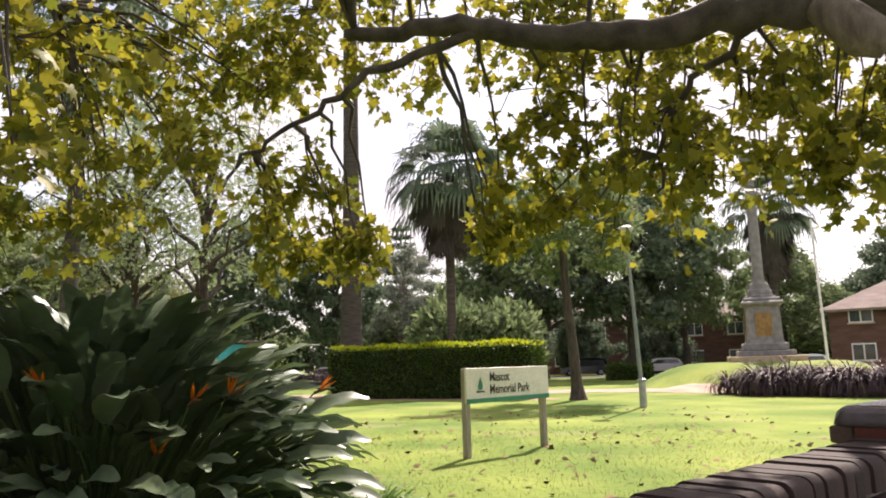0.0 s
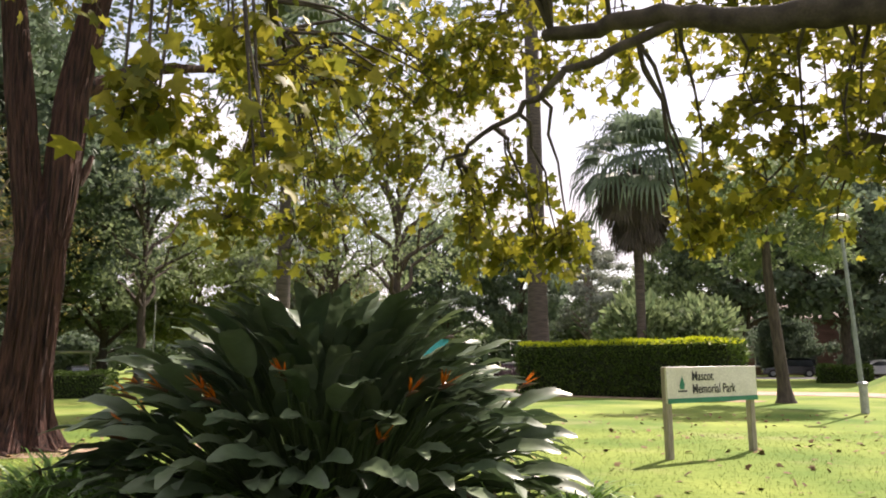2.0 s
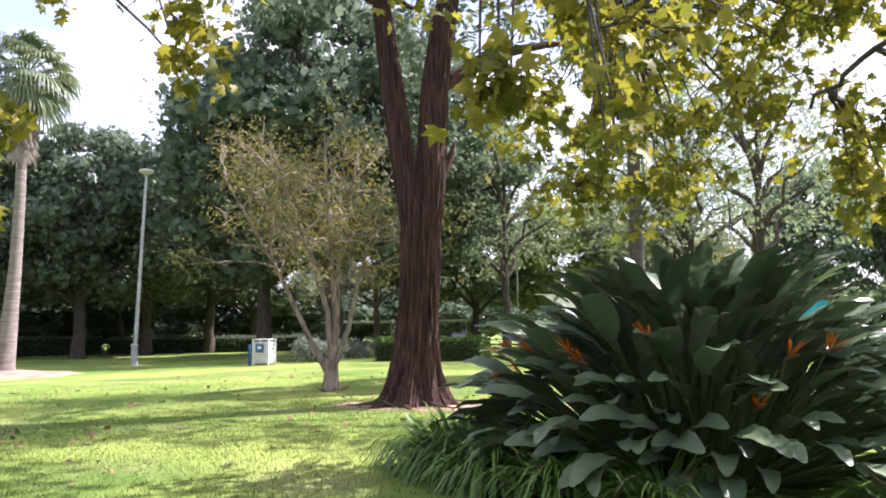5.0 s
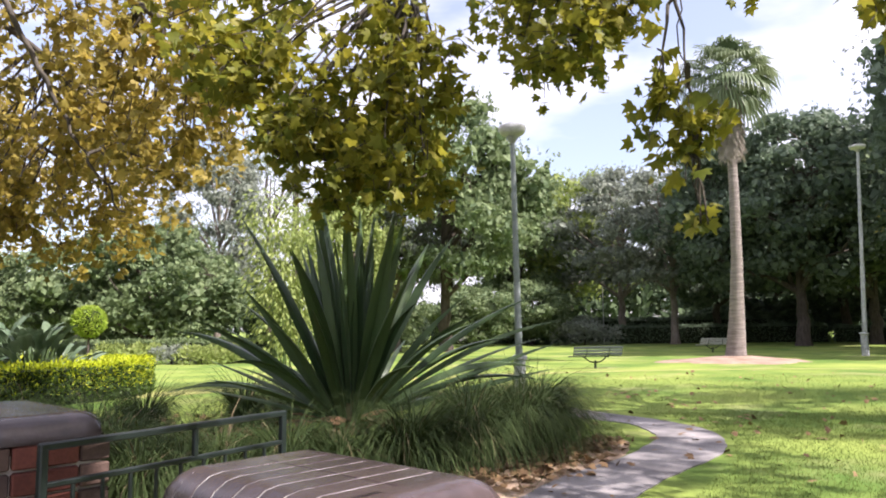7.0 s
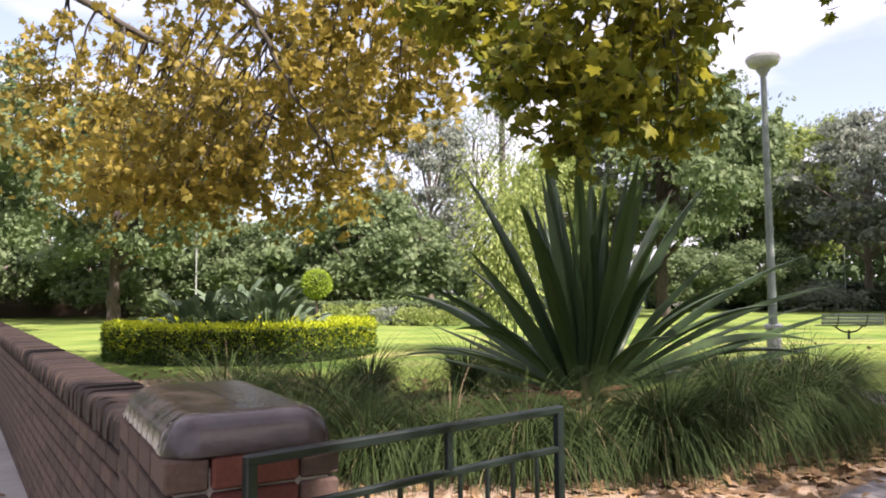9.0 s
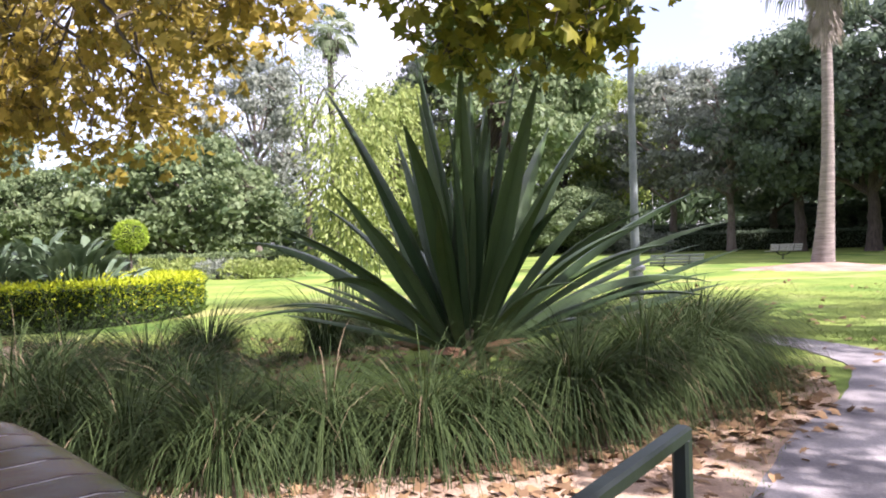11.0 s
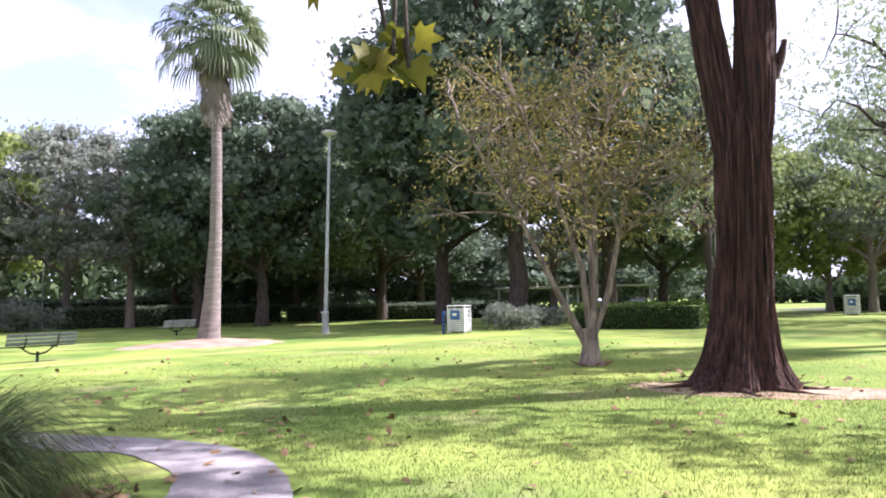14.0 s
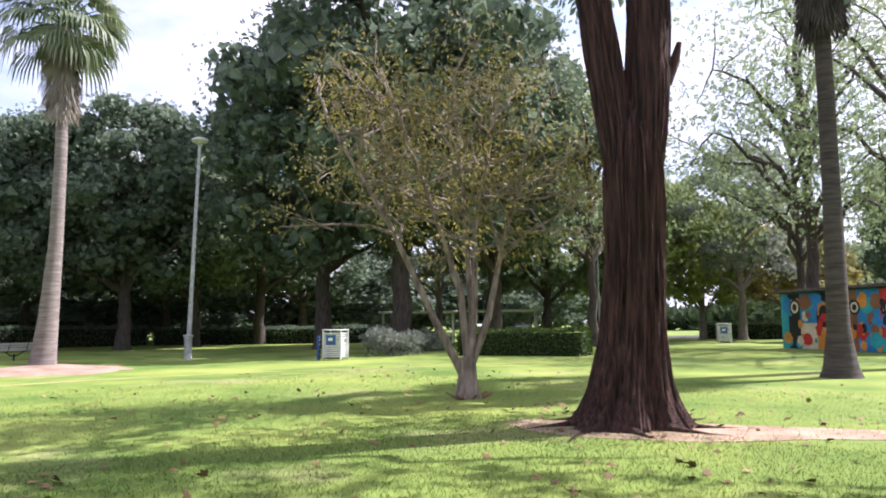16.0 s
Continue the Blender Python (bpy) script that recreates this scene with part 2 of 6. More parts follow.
M_DRYLEAF = make_mat("dried_sword_leaf", (0.16, 0.075, 0.045), (0.30, 0.17, 0.10), 0.7, 3.0, 30.0, 0.2, stretch=(12, 12, 1))
M_STRAW = make_mat("dead_leaf_straw", (0.095, 0.068, 0.038), (0.20, 0.155, 0.09), 0.9, 2.0, 30.0, 0.2, rand="island")
M_TUFT = make_mat("mat_rush_blade", (0.017, 0.036, 0.010), (0.074, 0.106, 0.032), 0.7, 1.0, 10.0, 0, rand="island", trans=0.25, spec=0.2)
M_STRAP = make_mat("strap_leaf", (0.050, 0.125, 0.020), (0.17, 0.30, 0.055), 0.4, 1.0, 10.0, 0, rand="island", trans=0.25, spec=0.45)
M_CORDY = make_mat("purple_cordyline_leaf", (0.050, 0.030, 0.042), (0.13, 0.085, 0.105), 0.6, 1.0, 10.0, 0, rand="island", trans=0.2, spec=0.3)
M_FROND = make_mat("fan_palm_frond", (0.085, 0.13, 0.065), (0.24, 0.28, 0.16), 0.5, 0.6, 8.0, 0, rand="island", trans=0.3)
M_LITTER = make_mat("fallen_leaf", (0.080, 0.046, 0.024), (0.31, 0.195, 0.095), 0.85, 2.0, 20.0, 0, rand="island")
M_CHIP = make_mat("bark_mulch", (0.13, 0.075, 0.05), (0.27, 0.175, 0.12), 0.95, 3.0, 40.0, 0.9, dist=0.03)
M_ROOF = make_mat("terracotta_roof", (0.16, 0.115, 0.10), (0.25, 0.19, 0.17), 0.85, 0.8, 8.0, 0.5, stretch=(1, 1, 3))
M_HOUSEBRICK = make_mat("house_brick", (0.095, 0.05, 0.04), (0.155, 0.085, 0.066), 0.9, 0.9, 14.0, 0.4, stretch=(1, 1, 3))
M_GLASSDARK = make_mat("window_glass", (0.03, 0.035, 0.04), (0.06, 0.07, 0.075), 0.08, 2.0, 10.0, 0, spec=0.8)
M_TYRE = make_mat("tyre_rubber", (0.012, 0.012, 0.012), (0.025, 0.025, 0.025), 0.8, 6.0, 40.0, 0.1)
M_CARBLACK = make_mat("black_car_paint", (0.008, 0.009, 0.012), (0.014, 0.015, 0.018), 0.15, 3.0, 30.0, 0, spec=0.6)
M_CARWHITE = make_mat("white_car_paint", (0.62, 0.62, 0.63), (0.70, 0.70, 0.71), 0.18, 3.0, 30.0, 0, spec=0.6)
M_TAIL = make_mat("red_tail_lamp", (0.35, 0.01, 0.01), (0.42, 0.02, 0.02), 0.2, 3.0, 20.0, 0)
M_PALING = make_mat("dark_paling_timber", (0.07, 0.055, 0.045), (0.13, 0.105, 0.085), 0.9, 2.0, 30.0, 0.5, stretch=(5, 5, 1))
M_FARLEAF = make_mat("distant_woods", (0.035, 0.06, 0.028), (0.085, 0.12, 0.055), 0.8, 0.2, 3.0, 0, rand="island", trans=0.2)
PAINTS = [make_mat("mural_" + n, c, tuple(min(1, v * 1.35) for v in c), 0.6, 1.2, 9.0, 0.05) for n, c in (
    ("blue", (0.03, 0.20, 0.42)), ("teal", (0.03, 0.30, 0.34)), ("red", (0.45, 0.035, 0.03)), ("orange", (0.55, 0.22, 0.04)),
    ("cream", (0.55, 0.48, 0.33)), ("black", (0.02, 0.02, 0.022)), ("brown", (0.22, 0.10, 0.05)))]

# Building tools
rng = np.random.default_rng(7)


class Geo:
    """Collects vertices and faces for one mesh."""

    def __init__(self):
        self.v, self.f, self.n = [], [], 0

    def add(self, verts, faces):
        verts = np.asarray(verts, float).reshape(-1, 3)
        self.v.append(verts)
        self.f.extend([tuple(int(i) + self.n for i in q) for q in faces])
        self.n += len(verts)
        return self

    def box(self, c, s, rz=0.0, tilt=0.0, bevel=0.0):
        x, y, z = (h / 2 for h in s)
        if bevel:
            b = min(bevel, x * 0.9, y * 0.9, z * 0.9)
            ring = [(x - b, y), (-x + b, y), (-x, y - b), (-x, -y + b), (-x + b, -y), (x - b, -y), (x, -y + b), (x, y - b)]
            inner = [(px * (x - b) / x, py * (y - b) / y) for px, py in ring]
            p = [(a, q, -z) for a, q in inner] + [(a, q, -z + b) for a, q in ring] + [(a, q, z - b) for a, q in ring] + [(a, q, z) for a, q in inner]
            fs = [tuple(range(7, -1, -1)), tuple(range(24, 32))]
            for k in range(3):
                fs += [(8 * k + i, 8 * k + (i + 1) % 8, 8 * k + 8 + (i + 1) % 8, 8 * k + 8 + i) for i in range(8)]
        else:
            p = [(sx * x, sy * y, sz * z) for sz in (-1, 1) for sx, sy in ((-1, -1), (1, -1), (1, 1), (-1, 1))]
            fs = [(3, 2, 1, 0), (4, 5, 6, 7), (0, 1, 5, 4), (1, 2, 6, 5), (2, 3, 7, 6), (3, 0, 4, 7)]
        m = Matrix.Translation(c) @ Matrix.Rotation(rz, 4, "Z") @ Matrix.Rotation(tilt, 4, "X")
        return self.add([m @ Vector(q) for q in p], fs)

    def tube(self, pts, radii, n=8, cap=True):
        pts = [Vector(p) for p in pts]
        vs, fs = [], []
        side = None
        for i, p in enumerate(pts):
            d = (pts[min(i + 1, len(pts) - 1)] - pts[max(i - 1, 0)]).normalized()
            if side is None:
                side = d.orthogonal().normalized()
            side = (side - d * side.dot(d)).normalized()
            up = d.cross(side)
            r = radii[i] if hasattr(radii, "__len__") else radii
            vs += [p + (side * math.cos(a) + up * math.sin(a)) * r for a in (2 * math.pi * k / n for k in range(n))]
        for i in range(len(pts) - 1):
            fs += [(i * n + k, i * n + (k + 1) % n, (i + 1) * n + (k + 1) % n, (i + 1) * n + k) for k in range(n)]
        if cap:
            fs += [tuple(range(n - 1, -1, -1)), tuple(range(len(vs) - n, len(vs)))]
        return self.add(vs, fs)

    def lathe(self, c, profile, n=24):
        """profile: (radius, height) from the bottom up."""
        vs = [(c[0] + r * math.cos(a), c[1] + r * math.sin(a), c[2] + h) for r, h in profile for a in (2 * math.pi * k / n for k in range(n))]
        m = len(profile)
        fs = [(i * n + k, i * n + (k + 1) % n, (i + 1) * n + (k + 1) % n, (i + 1) * n + k) for i in range(m - 1) for k in range(n)]
        fs += [tuple(range(n - 1, -1, -1)), tuple(range((m - 1) * n, m * n))]
        return self.add(vs, fs)

    def prism(self, outline, z0, z1):
        k = len(outline)
        vs = [(x, y, z0) for x, y in outline] + [(x, y, z1) for x, y in outline]
        fs = [tuple(range(k - 1, -1, -1)), tuple(range(k, 2 * k))] + [(i, (i + 1) % k, k + (i + 1) % k, k + i) for i in range(k)]
        return self.add(vs, fs)

    def mesh(self, name, mat, smooth=True):
        me = bpy.data.meshes.new(name)
        me.from_pydata(np.concatenate(self.v).tolist() if self.v else [], [], self.f)
        me.materials.append(mat)
        if smooth:
            me.polygons.foreach_set("use_smooth", [True] * len(me.polygons))
            me.set_sharp_from_angle(angle=radians(38))
        me.update()
        return me


def scattered(name, tv, tf, rots, pos, mat):
    """One mesh of many copies of a small template: rots (N,3,3) with scale in them, pos (N,3)."""
    tv, tf = np.asarray(tv, float), np.asarray(tf, int)
    n, k = len(pos), len(tv)
    v = (np.einsum("nij,kj->nki", rots, tv) + pos[:, None, :]).reshape(-1, 3)
    f = (tf[None] + (np.arange(n) * k)[:, None, None]).reshape(-1, tf.shape[1])
    me = bpy.data.meshes.new(name)
    me.vertices.add(len(v))
    me.vertices.foreach_set("co", v.ravel())
    me.loops.add(f.size)
    me.loops.foreach_set("vertex_index", f.ravel().astype(np.int32))
    me.polygons.add(len(f))
    me.polygons.foreach_set("loop_start", (np.arange(len(f)) * tf.shape[1]).astype(np.int32))
    me.materials.append(mat)
    me.update(calc_edges=True)
    me.validate()
    return me


def frames_of(y_axis, spin, size, r=rng):
    """Rotations whose second column runs along y_axis, spun at random; times size."""
    y = y_axis / np.linalg.norm(y_axis, axis=1, keepdims=True)
    h = np.where(np.abs(y[:, 2:3]) > 0.9, np.array([[1.0, 0, 0]]), np.array([[0, 0, 1.0]]))
    x = np.cross(y, h)
    x /= np.linalg.norm(x, axis=1, keepdims=True)
    z = np.cross(x, y)
    c, s = np.cos(spin)[:, None], np.sin(spin)[:, None]
    x2, z2 = x * c + z * s, -x * s + z * c
    return np.stack([x2, y, z2], 2) * np.asarray(size).reshape(-1, 1, 1)


def thing(name, at, label, category, group="", kind="", rz=0.0):
    e = new(name)
    e.matrix_basis = pose(*at, 0, 0, rz)
    return tagged(e, label, category, group, kind)


def part(name, shape, material, parent, label="", smooth=True):
    """Links a Geo, or a mesh that is ready, as one object under its thing."""
    me = shape.mesh(name, material, smooth) if isinstance(shape, Geo) else shape
    ob = new(name, me)
    ob.parent = parent
    return tagged(ob, label)


def setting(name, shape, material, label, category, smooth=True):
    ob = new(name, shape.mesh(name, material, smooth) if isinstance(shape, Geo) else shape)
    return tagged(ob, label, category, kind="structure")


# Leaf shapes, unit long, along y
_half = [(0.24, -0.06), (0.56, 0.10), (0.36, 0.27), (0.52, 0.62), (0.20, 0.56)]
_rim = [(0, 0.02)] + _half + [(0, 1.0)] + [(-x, y) for x, y in _half[::-1]]
PLANE_V = [(0, 0.34, 0.05)] + [(x, y, -0.16 * (x * x + (y - 0.3) ** 2)) for x, y in _rim]
PLANE_F = [(0, i, i % 12 + 1) for i in range(1, 13)]
LEAF_V = [(0, 0, 0), (0.2, 0.45, 0.05), (0, 1, -0.08), (-0.2, 0.45, 0.05)]
LEAF_F = [(0, 1, 2, 3)]
SPRAY_V = [(0, 0, 0), (0.24, 0.30, 0.06), (0.10, 0.80, -0.05), (-0.05, 0.5, 0.02), (-0.1, 0.1, 0), (-0.42, 0.34, 0.08), (-0.36, 0.75, -0.06), (-0.14, 0.55, 0.03)]
SPRAY_F = [(0, 1, 2, 3), (4, 7, 6, 5)]
BLADE_V = [(-0.5, 0, 0), (0.5, 0, 0), (-0.42, 0.35, 0.06), (0.42, 0.35, 0.06), (-0.28, 0.7, 0.0), (0.28, 0.7, 0.0), (-0.04, 1.0, -0.22), (0.04, 1.0, -0.22)]
BLADE_F = [(0, 1, 3, 2), (2, 3, 5, 4), (4, 5, 7, 6)]


def ball(n, r=rng):
    d = r.normal(size=(n, 3))
    return d / np.linalg.norm(d, axis=1, keepdims=True) * (r.random(n) ** (1 / 3))[:, None]

# Ground: one lawn sheet to the horizon with low swells, paths laid on it
GATE = Vector((-2.59, -1.19, 0))
U = Vector((0.65, 0.76, 0)).normalized()      # along the wall at the gate
N = Vector((-U.y, U.x, 0))                    # into the park
MOUND = (17.6, 38.6)


def swell(x, y):
    """Height of the ground: the palm's mound and the memorial's grass mound."""
    h = 0.24 * math.exp(-(((x + 32.2) / 1.6) ** 2 + ((y - 10.6) / 2.0) ** 2))
    d = math.hypot(x - MOUND[0], y - MOUND[1])
    h += 1.15 * (1 - min(1, max(0, (d - 3.2) / 3.4)) ** 2) if d < 6.6 else 0.0
    bed = ((x + 10.3) / 2.6) ** 2 + ((y + 2.1) / 2.6) ** 2
    h += 0.26 * math.exp(-bed * 1.4)
    return h


g = Geo()
edges = sorted(set([-2500, -900, -400, -200, -120, -80] + [round(-60 + 1.0 * i, 2) for i in range(96)] + [-34.5, -33.5, -32.5, -31.5, -30.5, -29.5] + [50, 80, 120, 200, 400, 900, 2500]))
ys = sorted(set([-2500, -900, -400, -200, -120, -70] + [round(-40 + 1.0 * i, 2) for i in range(96)] + [7.5, 8.5, 9.5, 10.5, 11.5, 12.5, 13.5] + [70, 90, 120, 200, 400, 900, 2500]))
vs = [(x, y, swell(x, y)) for y in ys for x in edges]
w = len(edges)
g.add(vs, [(j * w + i, j * w + i + 1, (j + 1) * w + i + 1, (j + 1) * w + i) for j in range(len(ys) - 1) for i in range(w - 1)])
setting("ground", g, M_LAWN, "sunlit mown park lawn with worn patches", "lawn")


def ribbon(name, pts, widths, mat, label, category, z=0.012, thick=0.05, n=120):
    """A path slab with edges, along a smooth line."""
    pts = np.array(pts, float)
    t = np.linspace(0, len(pts) - 1, n)
    k = np.clip(t.astype(int), 0, len(pts) - 2)
    u = (t - k)[:, None]
    p0, p1, p2, p3 = pts[np.maximum(k - 1, 0)], pts[k], pts[k + 1], pts[np.minimum(k + 2, len(pts) - 1)]
    c = 0.5 * (2 * p1 + (p2 - p0) * u + (2 * p0 - 5 * p1 + 4 * p2 - p3) * u ** 2 + (3 * p1 - p0 - 3 * p2 + p3) * u ** 3)
    wd = np.interp(t, range(len(widths)), widths) / 2
    d = np.gradient(c, axis=0)
    d /= np.linalg.norm(d, axis=1, keepdims=True)
    nn = np.stack([-d[:, 1], d[:, 0]], 1)
    gg = Geo()
    rows = []
    for i in range(n):
        wob = 0.018 * math.sin(i * 0.37) + 0.008 * math.sin(i * 1.3)
        for s, zz in ((-1, z - thick), (-1, z), (1, z), (1, z - thick)):
            q = c[i] + nn[i] * s * (wd[i] + wob)
            rows.append((q[0], q[1], zz + swell(q[0], q[1])))
    gg.add(rows, [(i * 4 + a, i * 4 + a + 1, i * 4 + 5 + a, i * 4 + 4 + a) for i in range(n - 1) for a in range(3)])
    return setting(name, gg, mat, label, category)


ribbon("pavement_curved", [(-2.4, -1.4), (-4.9, -0.5), (-6.6, 0.4), (-8.15, 1.25), (-9.8, 2.35), (-11.2, 2.85), (-12.6, 2.65), (-13.7, 1.9), (-15.5, 0.9), (-18, -0.6)],
       [1.1, 1.0, 0.95, 0.85, 0.92, 0.9, 0.75, 0.8, 0.9, 1.0], M_CONCRETE, "worn grey concrete path curving through the lawn", "path")
ribbon("pavement_memorial", [(-9, 39), (0, 37.2), (6, 36.2), (10.2, 34.6), (12.8, 31.6), (16.5, 28.8), (24, 26)], [3.8] * 7, M_SAND, "pale pinkish gravel path round the memorial mound", "path")
ribbon("pavement_worn", [(-18, -9.0), (-22, -4.5), (-25.5, 1.0), (-27.0, 7.0), (-26.5, 13), (-24, 19), (-20, 26)], [1.4, 1.3, 0.8, 0.5, 0.35, 0.3, 0.2], M_DRYGRASS, "worn sandy foot track across the lawn", "path", z=0.008)
ribbon("bare_earth_gate", [(-6.6, -5.4), (-6.4, -3.2), (-6.7, -1.5), (-7.8, -0.15), (-9.3, 0.95), (-10.8, 1.65)], [2.6, 2.6, 2.4, 1.6, 1.15, 0.6], M_SOIL, "bare brown earth beside the garden bed", "earth", z=0.006)
ribbon("bare_earth_bed", [(-8.9, -6.6), (-9.2, -4.2), (-9.8, -2.2), (-10.6, -0.9), (-12.2, -0.3)], [2.8, 4.6, 5.4, 4.4, 2.2], M_CHIP, "brown bark mulch in the lily bed", "earth", z=0.035)
ribbon("bare_earth_wall", [(-6.0, -2.6), (-8.8, -5.8), (-12.6, -10.2)], [1.4, 3.6, 4.6], M_SOIL, "bare earth and dead leaves along the wall", "earth", z=0.005)
g = Geo()
vs, nr, na = [(-32.1, 10.6, swell(-32.1, 10.6) + .05)], 10, 64
for i in range(1, nr + 1):
    for k in range(na):
        a = k / na * 2 * math.pi
        rr = i / nr * (1 + .10 * math.sin(3 * a + 1) + .06 * math.sin(7 * a) + .04 * math.sin(13 * a))
        x, y = -32.1 + 2.2 * rr * math.cos(a), 10.6 + 3.1 * rr * math.sin(a)
        vs.append((x, y, swell(x, y) + (.05 if i < nr else -.02)))
fs = [(0, 1 + k, 1 + (k + 1) % na) for k in range(na)]
fs += [(1 + i * na + k, 1 + (i + 1) * na + k, 1 + (i + 1) * na + (k + 1) % na, 1 + i * na + (k + 1) % na) for i in range(nr - 1) for k in range(na)]
g.add(vs, fs)
setting("bare_earth_palm", g, M_MOUND, "pale bare earth mound round a palm", "earth")
ribbon("bare_earth_tree", [(-12.4, 10.6), (-11.2, 10.6), (-9.8, 11.2), (-8.2, 12.2), (-5, 13.6)], [0.4, 1.6, 1.7, 0.9, 0.4], M_SOIL, "bare reddish earth and roots round a trunk", "earth", z=0.006)
ribbon("bare_earth_hedge", [(-5.4, 34.6), (0, 31.6), (4.9, 28.9)], [1.2, 1.3, 1.2], M_SOIL, "dark mulch strip along a tall hedge", "earth", z=0.01)

# Street side: concrete footpath, kerb and road behind the wall


def at_wall(s, d, z=0.0):
    return GATE + U * s + N * d + Vector((0, 0, z))


g = Geo()
for a in range(-20, 22):
    p = [at_wall(a * 1.5 + e, d) for e, d in ((0.01, -0.15), (1.49, -0.15), (1.49, -2.75), (0.01, -2.75))]
    g.prism([(q.x, q.y) for q in p][::-1], -0.05, 0.012)
setting("pavement", g, M_FOOTPATH, "grey concrete footpath slabs outside the wall", "pavement")
g = Geo()
p = [at_wall(s, d) for s, d in ((-60, -3.4), (60, -3.4), (60, -3.55), (-60, -3.55))]
g.prism([(q.x, q.y) for q in p][::-1], -0.2, 0.03)
setting("kerb", g, M_FOOTPATH, "concrete kerb along the street", "kerb")
g = Geo()
p = [at_wall(s, d) for s, d in ((-60, -3.55), (60, -3.55), (60, -11), (-60, -11))]
g.prism([(q.x, q.y) for q in p][::-1], -0.3, 0.004)
setting("road", g, M_ASPHALT, "dark asphalt street outside the park", "road")
g = Geo()
g.add([(-40, 66, 0.02), (70, 58, 0.02), (72, 68, 0.02), (-40, 76, 0.02)], [(0, 1, 2, 3)])
setting("road_far", g, M_ASPHALT, "dark asphalt street beyond the park", "road")

# Brick piers, low walls and the iron gate; the bricks themselves come last in the file
PIER_TOP, WALL_TOP = 1.25, 1.10
PIERS = {}


def pier_core(name, s0, s1, label):
    c = at_wall((s0 + s1) / 2, 0.18)
    e = thing(name, (c.x, c.y, 0), label, "brick pier", "gate piers", rz=math.degrees(math.atan2(U.y, U.x)))
    part("core", Geo().box((0, 0, 0.56), (s1 - s0 - 0.05, 0.39, 1.12)), M_MORTAR, e, "pale mortar", smooth=False)
    return e, s1 - s0


PIER_A, LEN_A = pier_core("gate_pier", 0.64, 1.33, "dark brick gate pier with glazed bullnose capping bricks")
PIER_B, LEN_B = pier_core("gate_pier", -1.45, -0.61, "dark brick gate pier with glazed bullnose capping, beside an open gate")


def wall_run(name, p, q, label, top=WALL_TOP):
    """A low wall from p to q along its street face; returns its Empty, length."""
    p, q = Vector(p), Vector(q)
    d = (q - p)
    e = thing(name, (p.x, p.y, 0), label, "wall", kind="structure", rz=math.degrees(math.atan2(d.y, d.x)))
    part("core", Geo().box((d.length / 2, 0.13, top / 2 - 0.07), (d.length, 0.20, top - 0.14)), M_MORTAR, e, "pale mortar", smooth=False)
    return e, d.length


_b = at_wall(-1.45, 0.04)
WALL_W, LEN_W = wall_run("wall_west", (_b.x - 0.60 * 16, _b.y - 0.80 * 16), (_b.x, _b.y), "long low grimy brick wall with bullnose capping")
_a = at_wall(1.33, 0.04)
_dir = Vector((0.75, 0.66, 0)).normalized()
_end = Vector((_a.x, _a.y, 0)) + _dir * 5.2
WALL_E, LEN_E = wall_run("wall_east", (_a.x, _a.y), (_end.x, _end.y), "low grimy brick wall with dark brick-on-edge capping")
c = _end + _dir * 0.42
PIER_E = thing("wall_pier", (c.x + 0.76 * 0.0 - 0.66 * 0.16, c.y + 0.75 * 0.16, 0), "dark brick wall pier with rounded capping", "brick pier", rz=math.degrees(math.atan2(_dir.y, _dir.x)))
part("core", Geo().box((0, 0, 0.56), (0.79, 0.39, 1.12)), M_MORTAR, PIER_E, smooth=False)
_far = _end + _dir * 0.84
WALL_E2, LEN_E2 = wall_run("wall_east_far", (_far.x, _far.y), (_far.x + _dir.x * 9, _far.y + _dir.y * 9), "low grimy brick wall with dark capping")

# Gate leaf, standing open into the park
hinge, tip = Vector((-3.035, -1.50, 0)), Vector((-4.0, -0.94, 0))
d = tip - hinge
gate = thing("iron_gate", (hinge.x, hinge.y, 0), "dark green painted steel gate standing open into the park", "gate", rz=math.degrees(math.atan2(d.y, d.x)))
L = d.length
part("top_rail", Geo().box((L / 2, 0, 1.155), (L + 0.03, 0.03, 0.026), bevel=0.005), M_GATE, gate)
part("rail", Geo().box((L / 2, 0, 1.025), (L, 0.024, 0.02), bevel=0.004), M_GATE, gate)
part("rail", Geo().box((L / 2, 0, 0.16), (L, 0.024, 0.02), bevel=0.004), M_GATE, gate)
for x in (0.0, L):
    part("post", Geo().box((x, 0, 0.595), (0.03, 0.03, 1.11), bevel=0.005), M_GATE, gate)
for i in range(1, 10):
    part("bar", Geo().tube([(i * L / 10, 0, 0.165), (i * L / 10, 0, 1.02)], 0.008, 8), M_GATE, gate)
part("mid_post", Geo().box((L * .56, 0, 1.085), (0.022, 0.022, 0.12), bevel=0.004), M_GATE, gate)
for z in (0.3, 0.93):
    part("hinge", Geo().tube([(-0.03, 0, z - 0.05), (-0.03, 0, z + 0.05)], 0.022, 10).box((-0.065, 0, z), (0.08, 0.03, 0.03)), M_GATE, gate)

# Garden plants

